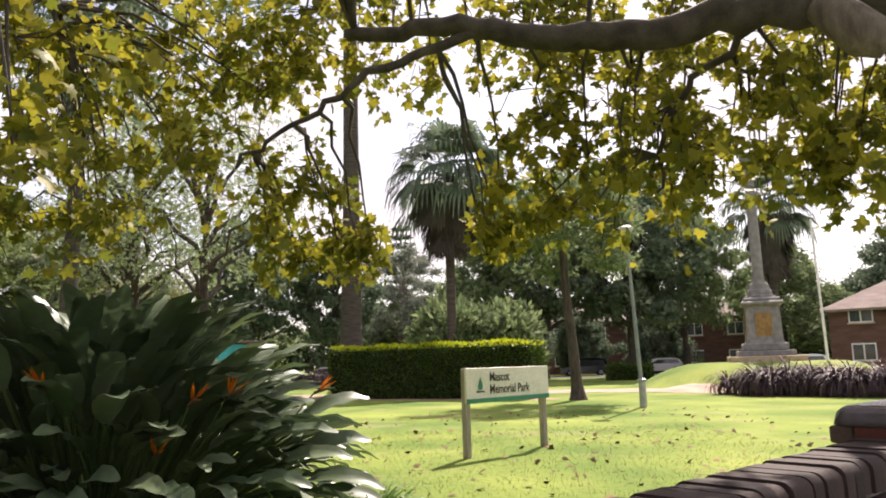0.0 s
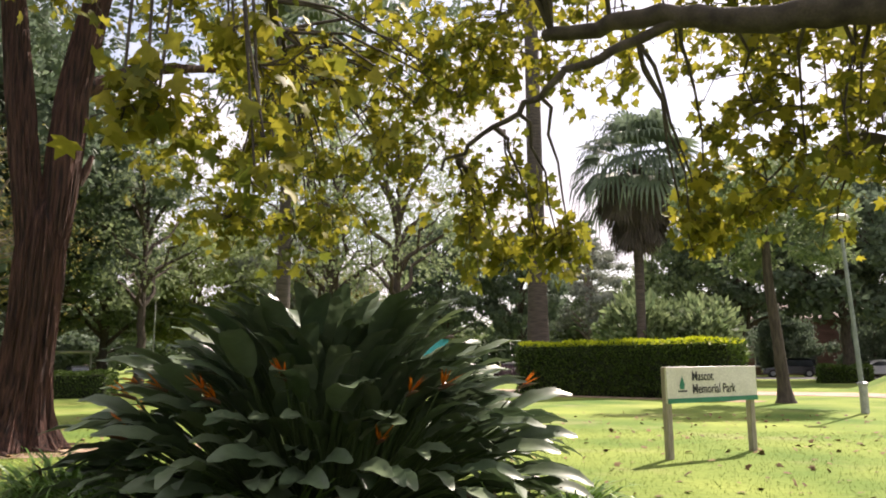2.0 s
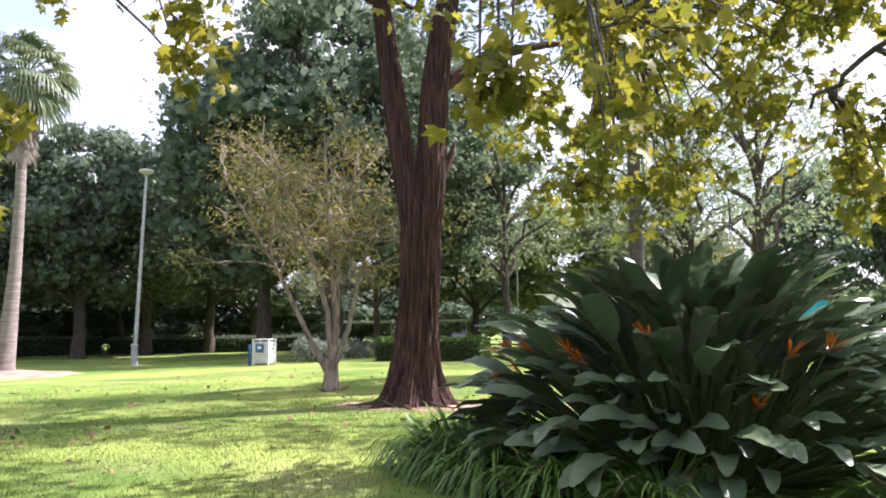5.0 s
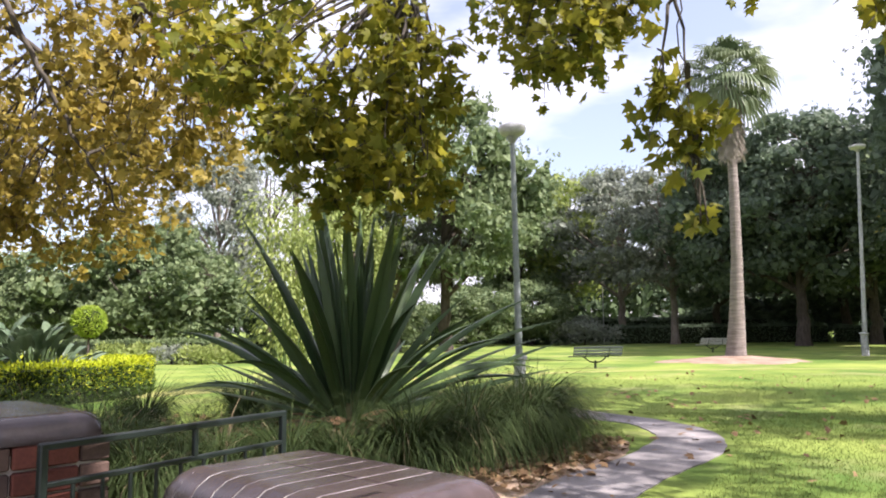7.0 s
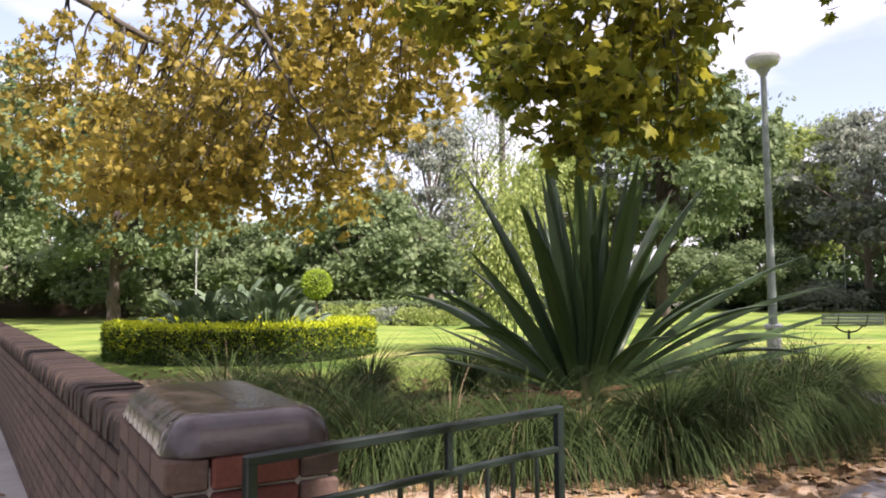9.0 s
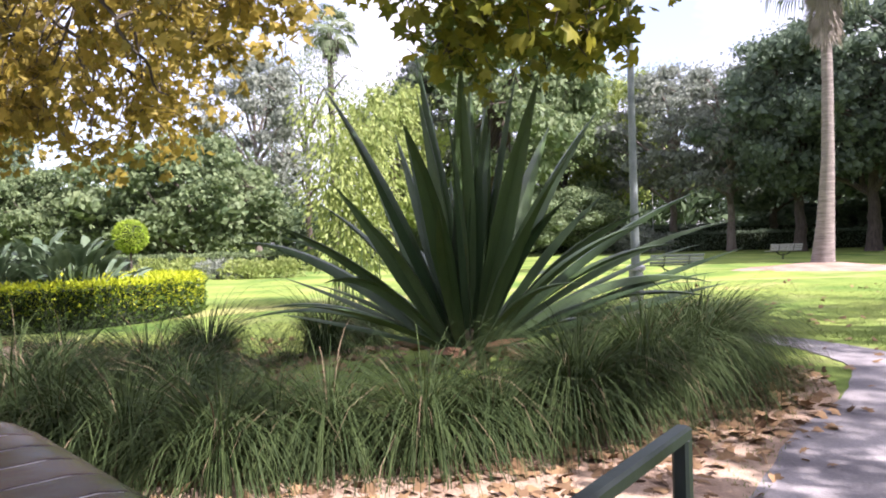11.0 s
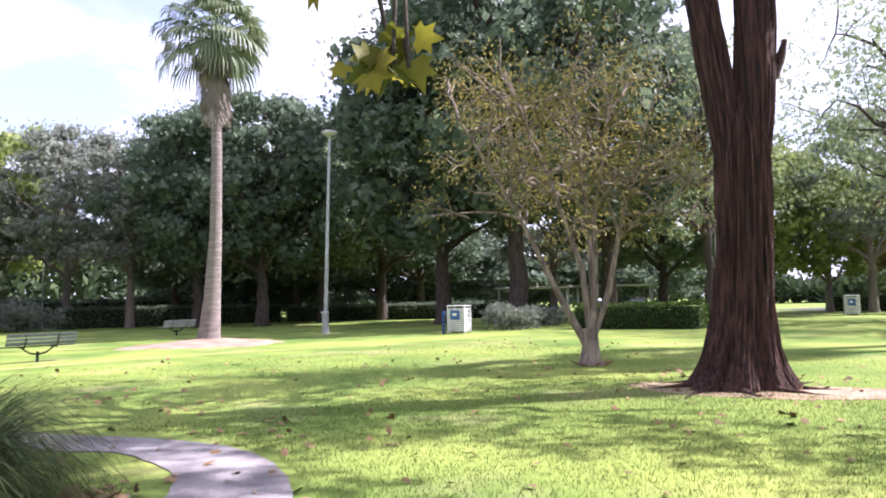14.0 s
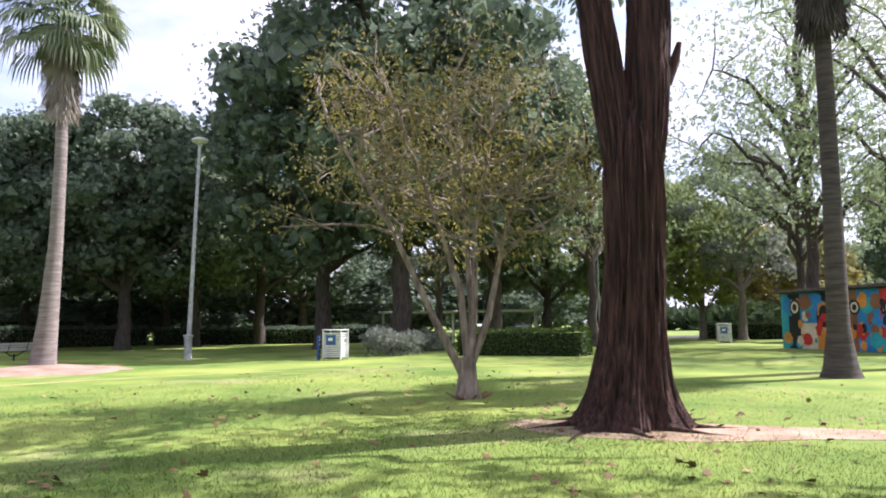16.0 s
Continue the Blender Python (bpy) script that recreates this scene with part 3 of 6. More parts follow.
def sword(length, width, droop, n=16, fold=0.55, twist=0.0, sway=0.0):
    """A stiff channelled sword leaf rising along z and bending towards +x, with a slight twist and sideways sway."""
    g = Geo()
    vs = []
    x = z = 0.0
    a = 0.0
    for i in range(n + 1):
        t = i / n
        wd = width * (0.50 + 1.0 * t if t < 0.5 else 1.0) * (1 - max(0, (t - 0.45) / 0.55) ** 1.5) + 0.003
        k = wd * fold
        tw, off = twist * t, sway * t * t
        for u, v in ((-.5, .5), (-.27, -.02), (0, -.32), (.27, -.02), (.5, .5), (0, -.32 + min(.2, .012 / (k + .001)))):
            px, py = v * k, u * wd
            px, py = px * math.cos(tw) - py * math.sin(tw), px * math.sin(tw) + py * math.cos(tw)
            vs.append((x + math.cos(a) * px, py + off, z - math.sin(a) * px))
        a += droop / n * (0.4 + 1.2 * t)
        x += math.sin(a) * length / n
        z += math.cos(a) * length / n
    f = []
    for i in range(n):
        b = 6 * i
        f += [(b + k, b + (k + 1) % 6, b + 6 + (k + 1) % 6, b + 6 + k) for k in range(6)]
    return g.add(vs, f)


SWORDS = [sword(l, wd, dr, twist=tw, sway=sw).mesh("leaf", M_SWORD) for l, wd, dr, tw, sw in (
    (2.95, 0.215, 0.08, .5, .10), (2.95, 0.23, 0.28, -.5, -.12), (2.85, 0.205, 0.55, .9, .2), (2.85, 0.16, 0.9, -.7, -.15),
    (2.95, 0.20, 0.16, -.9, -.2), (2.85, 0.22, 0.40, .7, .16), (2.75, 0.19, 0.75, -.5, .12), (2.7, 0.15, 1.1, .8, .2))]
lily = thing("giant_lily", (-10.05, -1.72, 0.22), "huge sword-leaved lily clump with dark green upright leaves", "plant")
r = random.Random(5)
for i in range(46):
    u = i / 45
    lean = 2 + 70 * u ** 1.4 + r.uniform(-6, 6)
    k = (0 if lean < 16 else (1 if lean < 36 else (2 if lean < 58 else 3))) + 4 * r.randrange(2)
    ob = new("leaf", SWORDS[k])
    ob.parent = lily
    yaw = i * 137.5 + r.uniform(-18, 18)
    sc = r.uniform(0.74, 1.06) if k % 4 < 2 else r.uniform(0.62, 0.98)
    ob.matrix_basis = pose(0, 0, 0.05, 0, 0, yaw) @ pose(0.04 + 0.09 * u, 0, 0, 0, lean * (0.66 if k % 4 > 1 else .92), 0) @ pose(0, 0, 0, 0, 0, r.uniform(-75, 75) if k % 4 < 2 else r.uniform(-30, 30)) @ Matrix.Scale(sc, 4)
# long arching leaves low on both flanks, some with dry tips
LOW = [sword(l, wd, dr, twist=tw).mesh("leaf", M_SWORD) for l, wd, dr, tw in ((3.0, 0.13, 0.55, .5), (2.7, 0.12, 0.85, -.6), (2.9, 0.11, 0.35, .3))]
DRY = sword(0.5, 0.10, 0.1).mesh("dry_leaf", M_DRYLEAF)
for i, (yaw, lean) in enumerate(((101, 52), (92, 58), (112, 60), (84, 44), (120, 66), (76, 62), (262, 48), (275, 58), (250, 52), (288, 40), (300, 58), (240, 64), (310, 46), (205, 60), (330, 64))):
    ob = new("leaf", LOW[i % 3])
    ob.parent = lily
    ob.matrix_basis = pose(0, 0, 0.12, 0, 0, yaw) @ pose(0.1, 0, 0, 0, lean, 0) @ pose(0, 0, 0, 0, 0, r.uniform(-40, 40)) @ Matrix.Scale(r.uniform(0.9, 1.04) if i < 4 else r.uniform(0.7, 0.95), 4)
FLAT = sword(2.8, 0.15, 0.14, twist=.3).mesh("leaf", M_SWORD)
for yaw, lean, sc in ((90, 66, 1.0), (97, 73, .95), (84, 72, .8), (270, 74, .7), (255, 66, .8)):
    ob = new("leaf", FLAT)
    ob.parent = lily
    ob.matrix_basis = pose(0, 0, 0.15, 0, 0, yaw) @ pose(0.1, 0, 0, 0, lean, 0) @ Matrix.Scale(sc, 4)
for i in range(9):
    yaw, lean = r.uniform(0, 360), r.uniform(75, 105)
    ob = new("dry_leaf", DRY)
    ob.parent = lily
    ob.matrix_basis = pose(0, 0, 0.22, 0, 0, yaw) @ pose(0.15, 0, 0, 0, lean, 0) @ Matrix.Scale(r.uniform(0.8, 1.5), 4)
part("stem", Geo().tube([(0, 0, -0.25), (0, 0, 0.05), (0, 0, 0.4)], [0.26, 0.22, 0.12], 14), M_STRAW, lily, "fibrous straw-coloured stem base")


def tuft(name, at, radius, height, n, mat, label, category, group, width=0.011, seed=1, upright=0.55, dead=0.0):
    """A grass tussock: many arching blades from a small crown."""
    q = np.random.default_rng(seed)
    e = thing(name, at, label, category, group)
    yaw = q.uniform(0, 2 * math.pi, n)
    lean = np.abs(q.normal(0, 1, n)) * (1 - upright) + 0.08
    ln = height * q.uniform(0.65, 1.25, n)
    segs = 5
    tv, tf = [], []
    base = np.stack([np.cos(yaw), np.sin(yaw)], 1) * (q.random(n) ** 0.5 * radius * 0.35)[:, None]
    side = np.stack([-np.sin(yaw + q.normal(0, .7, n)), np.cos(yaw)], 1)
    x = np.zeros(n)
    z = np.zeros(n)
    a = lean.copy()
    bend = q.uniform(1.9, 3.6, n) * (0.7 + lean)
    verts = np.zeros((n, (segs + 1) * 2, 3))
    for s in range(segs + 1):
        wd = width * (1 - (s / segs) ** 2 * 0.92)
        for m, sg in ((0, -1), (1, 1)):
            verts[:, 2 * s + m, 0] = base[:, 0] + np.cos(yaw) * x + side[:, 0] * sg * wd
            verts[:, 2 * s + m, 1] = base[:, 1] + np.sin(yaw) * x + side[:, 1] * sg * wd
            verts[:, 2 * s + m, 2] = np.maximum(z, -at[2] + 0.01)
        x = x + np.sin(a) * ln / segs
        z = z + np.cos(a) * ln / segs
        a = a + bend / segs
    f = [[2 * s, 2 * s + 1, 2 * s + 3, 2 * s + 2] for s in range(segs)]
    nd = int(n * dead)
    for nm, lo, hi, mt in (("foliage", nd, n, mat), ("dry_foliage", 0, nd, M_STRAW)):
        if hi > lo:
            vv = verts[lo:hi].reshape(-1, 3)
            ff = (np.array(f)[None] + (np.arange(hi - lo) * (segs + 1) * 2)[:, None, None]).reshape(-1, 4)
            me = bpy.data.meshes.new(nm)
            me.from_pydata(vv.tolist(), [], ff.tolist())
            me.materials.append(mt)
            part(nm, me, mt, e)
    return e


# Tussocks edging the lily's bed, in two ragged rows
r = random.Random(11)
edge = [(-7.9, -5.2), (-7.5, -4.3), (-7.35, -3.3), (-7.5, -2.3), (-7.9, -1.4), (-8.5, -0.65), (-9.2, 0.0), (-9.95, 0.45), (-10.7, 0.72), (-11.4, 0.8)]
k = 0
for i in range(len(edge) - 1):
    for j in range(2):
        t = j / 2 + r.uniform(-0.12, 0.12)
        x = edge[i][0] + (edge[i + 1][0] - edge[i][0]) * t
        y = edge[i][1] + (edge[i + 1][1] - edge[i][1]) * t
        tuft("mat_rush", (x + r.uniform(-.15, .15), y + r.uniform(-.15, .15), swell(x, y)), 0.42, r.uniform(0.78, 1.05) * (1.5 if y > 0.35 else 1.7 if y > -0.2 else 1.6 if y < -3.6 or y > -0.9 else 1.22), 1050, M_TUFT,
             "arching green mat rush tussock with dry blades", "tussock grass", "tussocks round the lily bed", 0.0045, 20 + k, 0.74 if y > 0.2 else 0.62 if y > -0.9 else 0.5, 0.03)
        k += 1
for x, y, h in ((-11.6, -3.6, 0.95), (-12.4, -2.2, 0.9), (-10.4, -4.6, 1.0), (-9.4, -5.6, 1.0), (-11.9, -0.3, 1.0), (-8.6, -5.3, 0.8), (-13.2, -3.4, 0.9), (-9.1, -4.6, 0.95), (-8.5, -4.0, 0.8)):
    tuft("mat_rush", (x, y, swell(x, y)), 0.45, h * 1.45, 900, M_TUFT, "arching green mat rush tussock with dry blades", "tussock grass", "tussocks round the lily bed", 0.0048, 60 + k, 0.55, 0.06)
    k += 1


def paddle(length, width, n=9):
    """A strelitzia leaf: long stalk, then a folded, slightly wavy blade, rising along z and bending to +x."""
    blade, stalk = Geo(), Geo()
    st = length * 1.6
    pts = [(0.14 * st * (i / 8) ** 2, 0, st * i / 8) for i in range(9)]
    stalk.tube(pts, [0.022 - 0.0013 * i for i in range(9)], 6)
    vs = []
    x, z, a = pts[-1][0], pts[-1][2], 0.3
    for i in range(n + 1):
        t = i / n
        wd = width * max(0.02, math.sin(math.pi * (0.03 + 0.95 * t ** 0.85))) ** 0.62 * 0.5
        wav = 0.008 * math.sin(t * 19)
        c, s = math.cos(a), math.sin(a)
        for y, up in ((-1, 0.26), (-0.5, 0.13), (0, 0), (0.5, 0.13), (1, 0.26)):
            h = wd * up + (wav if abs(y) == 1 else 0)
            vs.append((x - c * h, y * wd * 0.96, z + s * h))
        a += 0.85 / n * (0.5 + t)
        x += math.sin(a) * length * 0.86 / n
        z += math.cos(a) * length * 0.86 / n
    blade.add(vs, [(5 * i + k, 5 * i + k + 1, 5 * i + 6 + k, 5 * i + 5 + k) for i in range(n) for k in range(4)])
    return stalk.mesh("stalk", M_STALK), blade.mesh("blade", M_STREL)


PADDLES = [paddle(l, wd) for l, wd in ((0.64, 0.175), (0.58, 0.155), (0.52, 0.165))]


def strelitzia(at, n, size, spread, label, seed, flowers=0):
    e = thing("strelitzia_clump", at, label, "plant")
    r = random.Random(seed)
    for i in range(n):
        u = (i + 0.5) / n
        yaw = i * 137.5 + r.uniform(-20, 20)
        rad = spread * (u ** 0.6) * 0.62
        lean = 3 + 68 * u ** 1.25 + r.uniform(-9, 9)
        stalk, blade = PADDLES[r.randrange(3)]
        m = pose(rad * math.cos(radians(yaw)), rad * math.sin(radians(yaw)), 0, 0, 0, yaw) @ pose(0, 0, 0, 0, lean, 0) @ pose(0, 0, 0, 0, 0, r.uniform(-50, 50)) @ Matrix.Scale(size * r.uniform(0.85, 1.12) * (1.14 - 0.34 * u), 4)
        a = new("leaf", blade)
        a.parent, a.matrix_basis = e, m
        b = new("stalk", stalk)
        b.parent, b.matrix_basis = e, m
    for i in range(flowers):
        yaw = r.uniform(180, 400)
        rad = spread * r.uniform(0.95, 1.2)
        hz = r.uniform(0.62, 1.12) * size * (1.15 - 0.25 * rad / spread)
        c, s = math.cos(radians(yaw)), math.sin(radians(yaw))
        st = Geo().tube([(rad * .5 * c, rad * .5 * s, 0), (rad * .85 * c, rad * .85 * s, hz * .7), (rad * c, rad * s, hz)], [0.013, 0.011, 0.009], 6)
        fl = part("flower_stem", st, M_STALK, e)
        part("beak", Geo().tube([(rad * c, rad * s, hz), (rad * c + .1 * c, rad * s + .1 * s, hz + .035), (rad * c + .22 * c, rad * s + .22 * s, hz + .05)], [0.018, 0.02, 0.003], 6), M_BEAK, fl, "reddish pointed beak")
        for k in range(4):
            y2 = radians(yaw + r.uniform(-45, 45))
            up = r.uniform(0.3, 1.2)
            q = Vector((rad * c + .04 * c, rad * s + .04 * s, hz + .02))
            dd = Vector((math.cos(y2), math.sin(y2), up)).normalized()
            sd = dd.cross(Vector((0, 0, 1))).normalized() * 0.015
            part("sepal", Geo().add([q, q + dd * .11 + sd, q + dd * .24, q + dd * .11 - sd, q + dd * .11 + Vector((0, 0, .015))], [(0, 1, 4), (1, 2, 4), (2, 3, 4), (3, 0, 4)]), M_ORANGE, fl, "orange sepal")
    return e


strelitzia((-3.35, 7.6, 0), 740, 1.42, 1.8, "broad dark green bird-of-paradise clump with orange flowers", 3, 15)
for x, y, s in ((-18.6, -11.3, 1.05), (-19.2, -12.6, 1.1), (-17.8, -12.9, 1.0)):
    strelitzia((x, y, 0), 150, s * 1.1, 1.0, "bird-of-paradise plant inside a clipped ring hedge", int(x * -10))
for x, y, h, sd in ((-5.6, 6.1, 0.62, 1), (-5.2, 5.9, 0.6, 2), (-4.5, 5.6, 0.55, 4), (-3.7, 5.45, 0.5, 5), (-2.8, 5.5, 0.45, 6), (-1.2, 6.2, 0.4, 8), (-4.9, 6.7, 0.6, 9), (-0.6, 7.2, 0.35, 10)):
    tuft("strap_leaf_lily", (x, y, 0), 0.6, h * 1.65, 420, M_STRAP, "low strap-leaved lily clump with arching green leaves", "plant", "strap lilies before the big clump", 0.018, 90 + sd, 0.45, 0.05)

# Purple cordylines beside the memorial path
r = random.Random(8)
for i in range(26):
    t = i / 25
    x, y = 11.9 + 3.4 * t + r.uniform(-.3, .3), 28.3 - 3.4 * t + r.uniform(-.5, .9)
    tuft("cordyline", (x, y, 0.25), 0.4, r.uniform(1.1, 1.8), 230, M_CORDY, "purple strap-leaved cordyline beside the path", "plant", "cordylines beside the memorial", 0.024, 200 + i, 0.3, 0.06)


def hedge_leaves(name, surf, normal, size, mat, parent, seed):
    q = np.random.default_rng(seed)
    d = normal + q.normal(0, 0.75, normal.shape)
    rots = frames_of(d, q.uniform(0, 6.28, len(d)), size * q.uniform(0.6, 1.3, len(d)))
    return part(name, scattered(name, LEAF_V, LEAF_F, rots, surf + q.normal(0, 0.035, surf.shape), mat), mat, parent)


def box_hedge(name, p, q_, depth, height, label, n, mat=None, top=None, size=0.13, seed=1, group=""):
    """A clipped hedge from p to q_, its front face along that line; depth behind it."""
    p, q_ = Vector((*p, 0)), Vector((*q_, 0))
    d = q_ - p
    L = d.length
    e = thing(name, (p.x, p.y, 0), label, "hedge", group, rz=math.degrees(math.atan2(d.y, d.x)))
    part("heart", Geo().box((L / 2, depth / 2, height / 2 - .04), (L - .14, depth - .14, height - .1)), M_INNERSHADE, e, "solid core coloured dark as inner shade", smooth=False)
    q = np.random.default_rng(seed)
    areas = np.array([L * height, L * height, depth * height, depth * height, L * depth])
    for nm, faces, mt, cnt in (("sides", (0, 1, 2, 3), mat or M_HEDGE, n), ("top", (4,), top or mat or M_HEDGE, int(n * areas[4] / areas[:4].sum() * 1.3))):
        ch = q.choice(faces, cnt, p=areas[list(faces)] / areas[list(faces)].sum())
        u, v = q.random(cnt), q.random(cnt)
        lump = 0.05 * np.sin(u * L * 2.3 + 1) + 0.03 * np.sin(v * 9)
        pos = np.zeros((cnt, 3))
        nor = np.zeros((cnt, 3))
        for k in faces:
            m = ch == k
            if k < 2:
                pos[m] = np.stack([u[m] * L, np.full(m.sum(), depth * k) + lump[m] * (1 if k else -1), v[m] * height], 1)
                nor[m] = (0, 1 if k else -1, 0.4)
            elif k < 4:
                pos[m] = np.stack([np.full(m.sum(), L * (k - 2)), u[m] * depth, v[m] * height], 1)
                nor[m] = (1 if k == 3 else -1, 0, 0.4)
            else:
                pos[m] = np.stack([u[m] * L, v[m] * depth, height + lump[m]], 1)
                nor[m] = (0, 0, 1)
        hedge_leaves(nm, pos, nor, size, mt, e, seed + 5)
    return e


# the tall hedge's sunlit top is put into its leaf colour
box_hedge("tall_hedge", (-4.8, 34.7), (3.95, 29.9), 1.8, 2.25, "tall clipped green hedge, its top coloured yellow as sunlit", 15000, top=M_HEDGESUNGOLD, size=0.15, seed=3)
box_hedge("low_hedge", (-28.6, 27.4), (-23.0, 29.3), 1.6, 1.1, "low clipped dark green hedge with gaps", 5000, seed=4)
box_hedge("dark_hedge", (-68, 12), (-66, 30), 1.6, 1.5, "long dark green hedge across the lawn", 5000, mat=M_LEAFDARK, size=0.22, seed=5)
box_hedge("dark_hedge", (-65, 30), (-50, 44), 1.6, 1.3, "long dark green hedge across the lawn", 6000, mat=M_LEAFDARK, size=0.2, seed=6)
box_hedge("low_hedge", (-32, 62), (-24, 61), 1.4, 1.2, "low clipped green hedge at the park edge", 2500, mat=M_LEAFMID, size=0.2, seed=7)
box_hedge("low_hedge", (-23, 56), (-17, 55), 1.4, 1.0, "low clipped green hedge at the park edge", 2500, mat=M_LEAFMID, size=0.2, seed=8)
box_hedge("low_hedge", (-47, -13.5), (-41, -27), 1.3, 1.0, "low clipped green parterre hedge", 4500, mat=M_LEAFMID, size=0.2, seed=9)
box_hedge("low_hedge", (12.4, 51.8), (15.2, 51), 1.2, 1.0, "low clipped dark hedge near parked cars", 1800, size=0.2, seed=10)

for i, (yaw, dist) in enumerate(((103, 70), (94, 72), (85, 74), (77, 74))):
    a, b = radians(yaw), radians(yaw - 8.5)
    box_hedge("dark_hedge", (-3 - dist * math.sin(a), dist * math.cos(a)), (-3 - dist * math.sin(b), dist * math.cos(b)), 2.0, 2.2, "dark green hedge beneath far trees", 3500, mat=M_LEAFDARK, size=0.3, seed=70 + i)

# Ring hedge with a golden top, sunlight on it put into the leaf colour
ring = thing("ring_hedge", (-18.2, -11.8, 0), "clipped ring hedge with yellow-green tips brightened as if sunlit", "hedge")
q = np.random.default_rng(12)
RO, RI, RH = 3.35, 2.45, 0.82
part("heart", Geo().lathe((0, 0, 0), [(RO - .08, 0), (RO - .08, RH - .07), (RI + .08, RH - .07), (RI + .08, 0)], 40), M_INNERSHADE, ring, "solid core coloured dark as inner shade")
a, h = q.uniform(0, 6.283, 9000), q.random(9000) * RH
hedge_leaves("sides", np.stack([RO * np.cos(a), RO * np.sin(a), h], 1), np.stack([np.cos(a), np.sin(a), np.full(9000, .4)], 1), 0.11, M_HEDGE, ring, 13)
a, rr = q.uniform(0, 6.283, 6000), q.uniform(RI, RO, 6000)
hedge_leaves("top", np.stack([rr * np.cos(a), rr * np.sin(a), np.full(6000, RH)], 1), np.tile((0, 0, 1.0), (6000, 1)), 0.11, M_HEDGESUNGOLD, ring, 14)
# gold leaves thin out downwards, painting sun on the upper edge
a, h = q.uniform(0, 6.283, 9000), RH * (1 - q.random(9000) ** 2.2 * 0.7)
hedge_leaves("tip_growth", np.stack([(RO + .02) * np.cos(a), (RO + .02) * np.sin(a), h], 1), np.stack([np.cos(a), np.sin(a), np.full(9000, .9)], 1), 0.068, M_HEDGESUNGOLD, ring, 15)


def shrub(name, at, radii, n, mat, label, size=0.22, seed=1, group="", category="shrub", leaf=(SPRAY_V, SPRAY_F)):
    """A loose rounded shrub of leafy clumps round a dark heart."""
    q = np.random.default_rng(seed)
    e = thing(name, at, label, category, group)
    k = 14
    c = ball(k, q) * np.array(radii) * 0.75
    c[:, 2] = np.abs(c[:, 2]) * 0.9 + radii[2] * 0.25
    part("stem", Geo().tube([(0, 0, 0), (0, 0, radii[2] * .5)], [.08, .04], 6), M_DARKBARK, e)
    idx = q.integers(0, k, n)
    d = ball(n, q)
    d /= np.linalg.norm(d, axis=1, keepdims=True)
    d[:, 2] = np.abs(d[:, 2]) * np.where(q.random(n) < .8, 1, -1)
    pos = c[idx] + d * np.array(radii) * 0.42 * q.uniform(0.6, 1.05, (n, 1))
    pos[:, 2] = np.maximum(pos[:, 2], 0.05)
    rots = frames_of(d + q.normal(0, .5, d.shape) + np.array((0, 0, .25)), q.uniform(0, 6.28, n), size * q.uniform(.6, 1.3, n))
    part("foliage", scattered("foliage", *leaf, rots, pos, mat), mat, e)
    return e


r = random.Random(21)
for i in range(9):
    t = i / 8
    shrub("border_shrub", (-37.5 + 1.5 * t + r.uniform(-.6, .6), -25.5 + 13.5 * t, 0), (1.3, 1.3, r.uniform(.7, 1.05)), 1000, M_LEAFLIGHT if i % 3 else M_LEAFGREY,
          "low pale green border shrub", 0.22, 300 + i, "parterre shrubs")
topi = thing("topiary_ball", (-36.2, -19.6, 0), "round clipped golden-green topiary ball on a stem", "topiary")
part("stem", Geo().tube([(0, 0, 0), (0, 0, 1.6)], 0.06, 8), M_DARKBARK, topi)
part("heart", Geo().lathe((0, 0, 2.15), [(0.05, -.68), (0.5, -.45), (0.66, 0), (0.5, .45), (0.05, .68)], 16), M_INNERSHADE, topi)
d = ball(3500, q)
d /= np.linalg.norm(d, axis=1, keepdims=True)
hedge_leaves("foliage", d * 0.72 + np.array((0, 0, 2.15)), d, 0.13, M_TOPIARY, topi, 31)
shrub("silver_shrub", (-31.6, 26.0, 0), (1.6, 1.6, 1.15), 2400, M_LEAFGREY, "soft grey-green shrub beside a litter bin", 0.2, 41)
shrub("silver_shrub", (-34.2, 31.0, 0), (1.6, 1.6, 1.0), 1500, M_LEAFGREY, "soft grey-green shrub by the path", 0.22, 42)
for i, (x, y, a, b, mt) in enumerate(((-66, 9, 3.2, 2.0, M_LEAFGREY), (-70, 6, 2.5, 1.8, M_LEAFDARK), (-78, -2, 2.2, 2.2, M_LEAFDARK), (-74, 2.5, 1.8, 2.0, M_LEAFDARK), (-60, -8, 2.2, 1.6, M_LEAFMID))):
    shrub("dark_shrub", (x, y, 0), (a, a, b), 2200, mt, "dense rounded dark shrub at the lawn's edge", 0.34, 50 + i)
shrub("palm_bush", (2.7, 46, 0), (4.3, 3.2, 4.7), 6500, M_LEAFMID, "large rounded clump of feathery green palms", 0.55, 61, leaf=(LEAF_V, LEAF_F))
shrub("purple_shrub", (-8.5, 52, 0), (3.2, 1.0, 1.0), 1600, M_CORDY, "low purple-leaved shrub border", 0.25, 62)

# Trees

def curve_pts(a, b, sag=0.0, n=6, wob=0.0, r=None):
    a, b = Vector(a), Vector(b)
    out = []
    for i in range(n + 1):
        t = i / n
        p = a.lerp(b, t) + Vector((0, 0, sag * math.sin(math.pi * t)))
        if r and 0 < i < n:
            p += Vector((r.uniform(-1, 1), r.uniform(-1, 1), r.uniform(-1, 1))) * wob
        out.append(p)
    return out


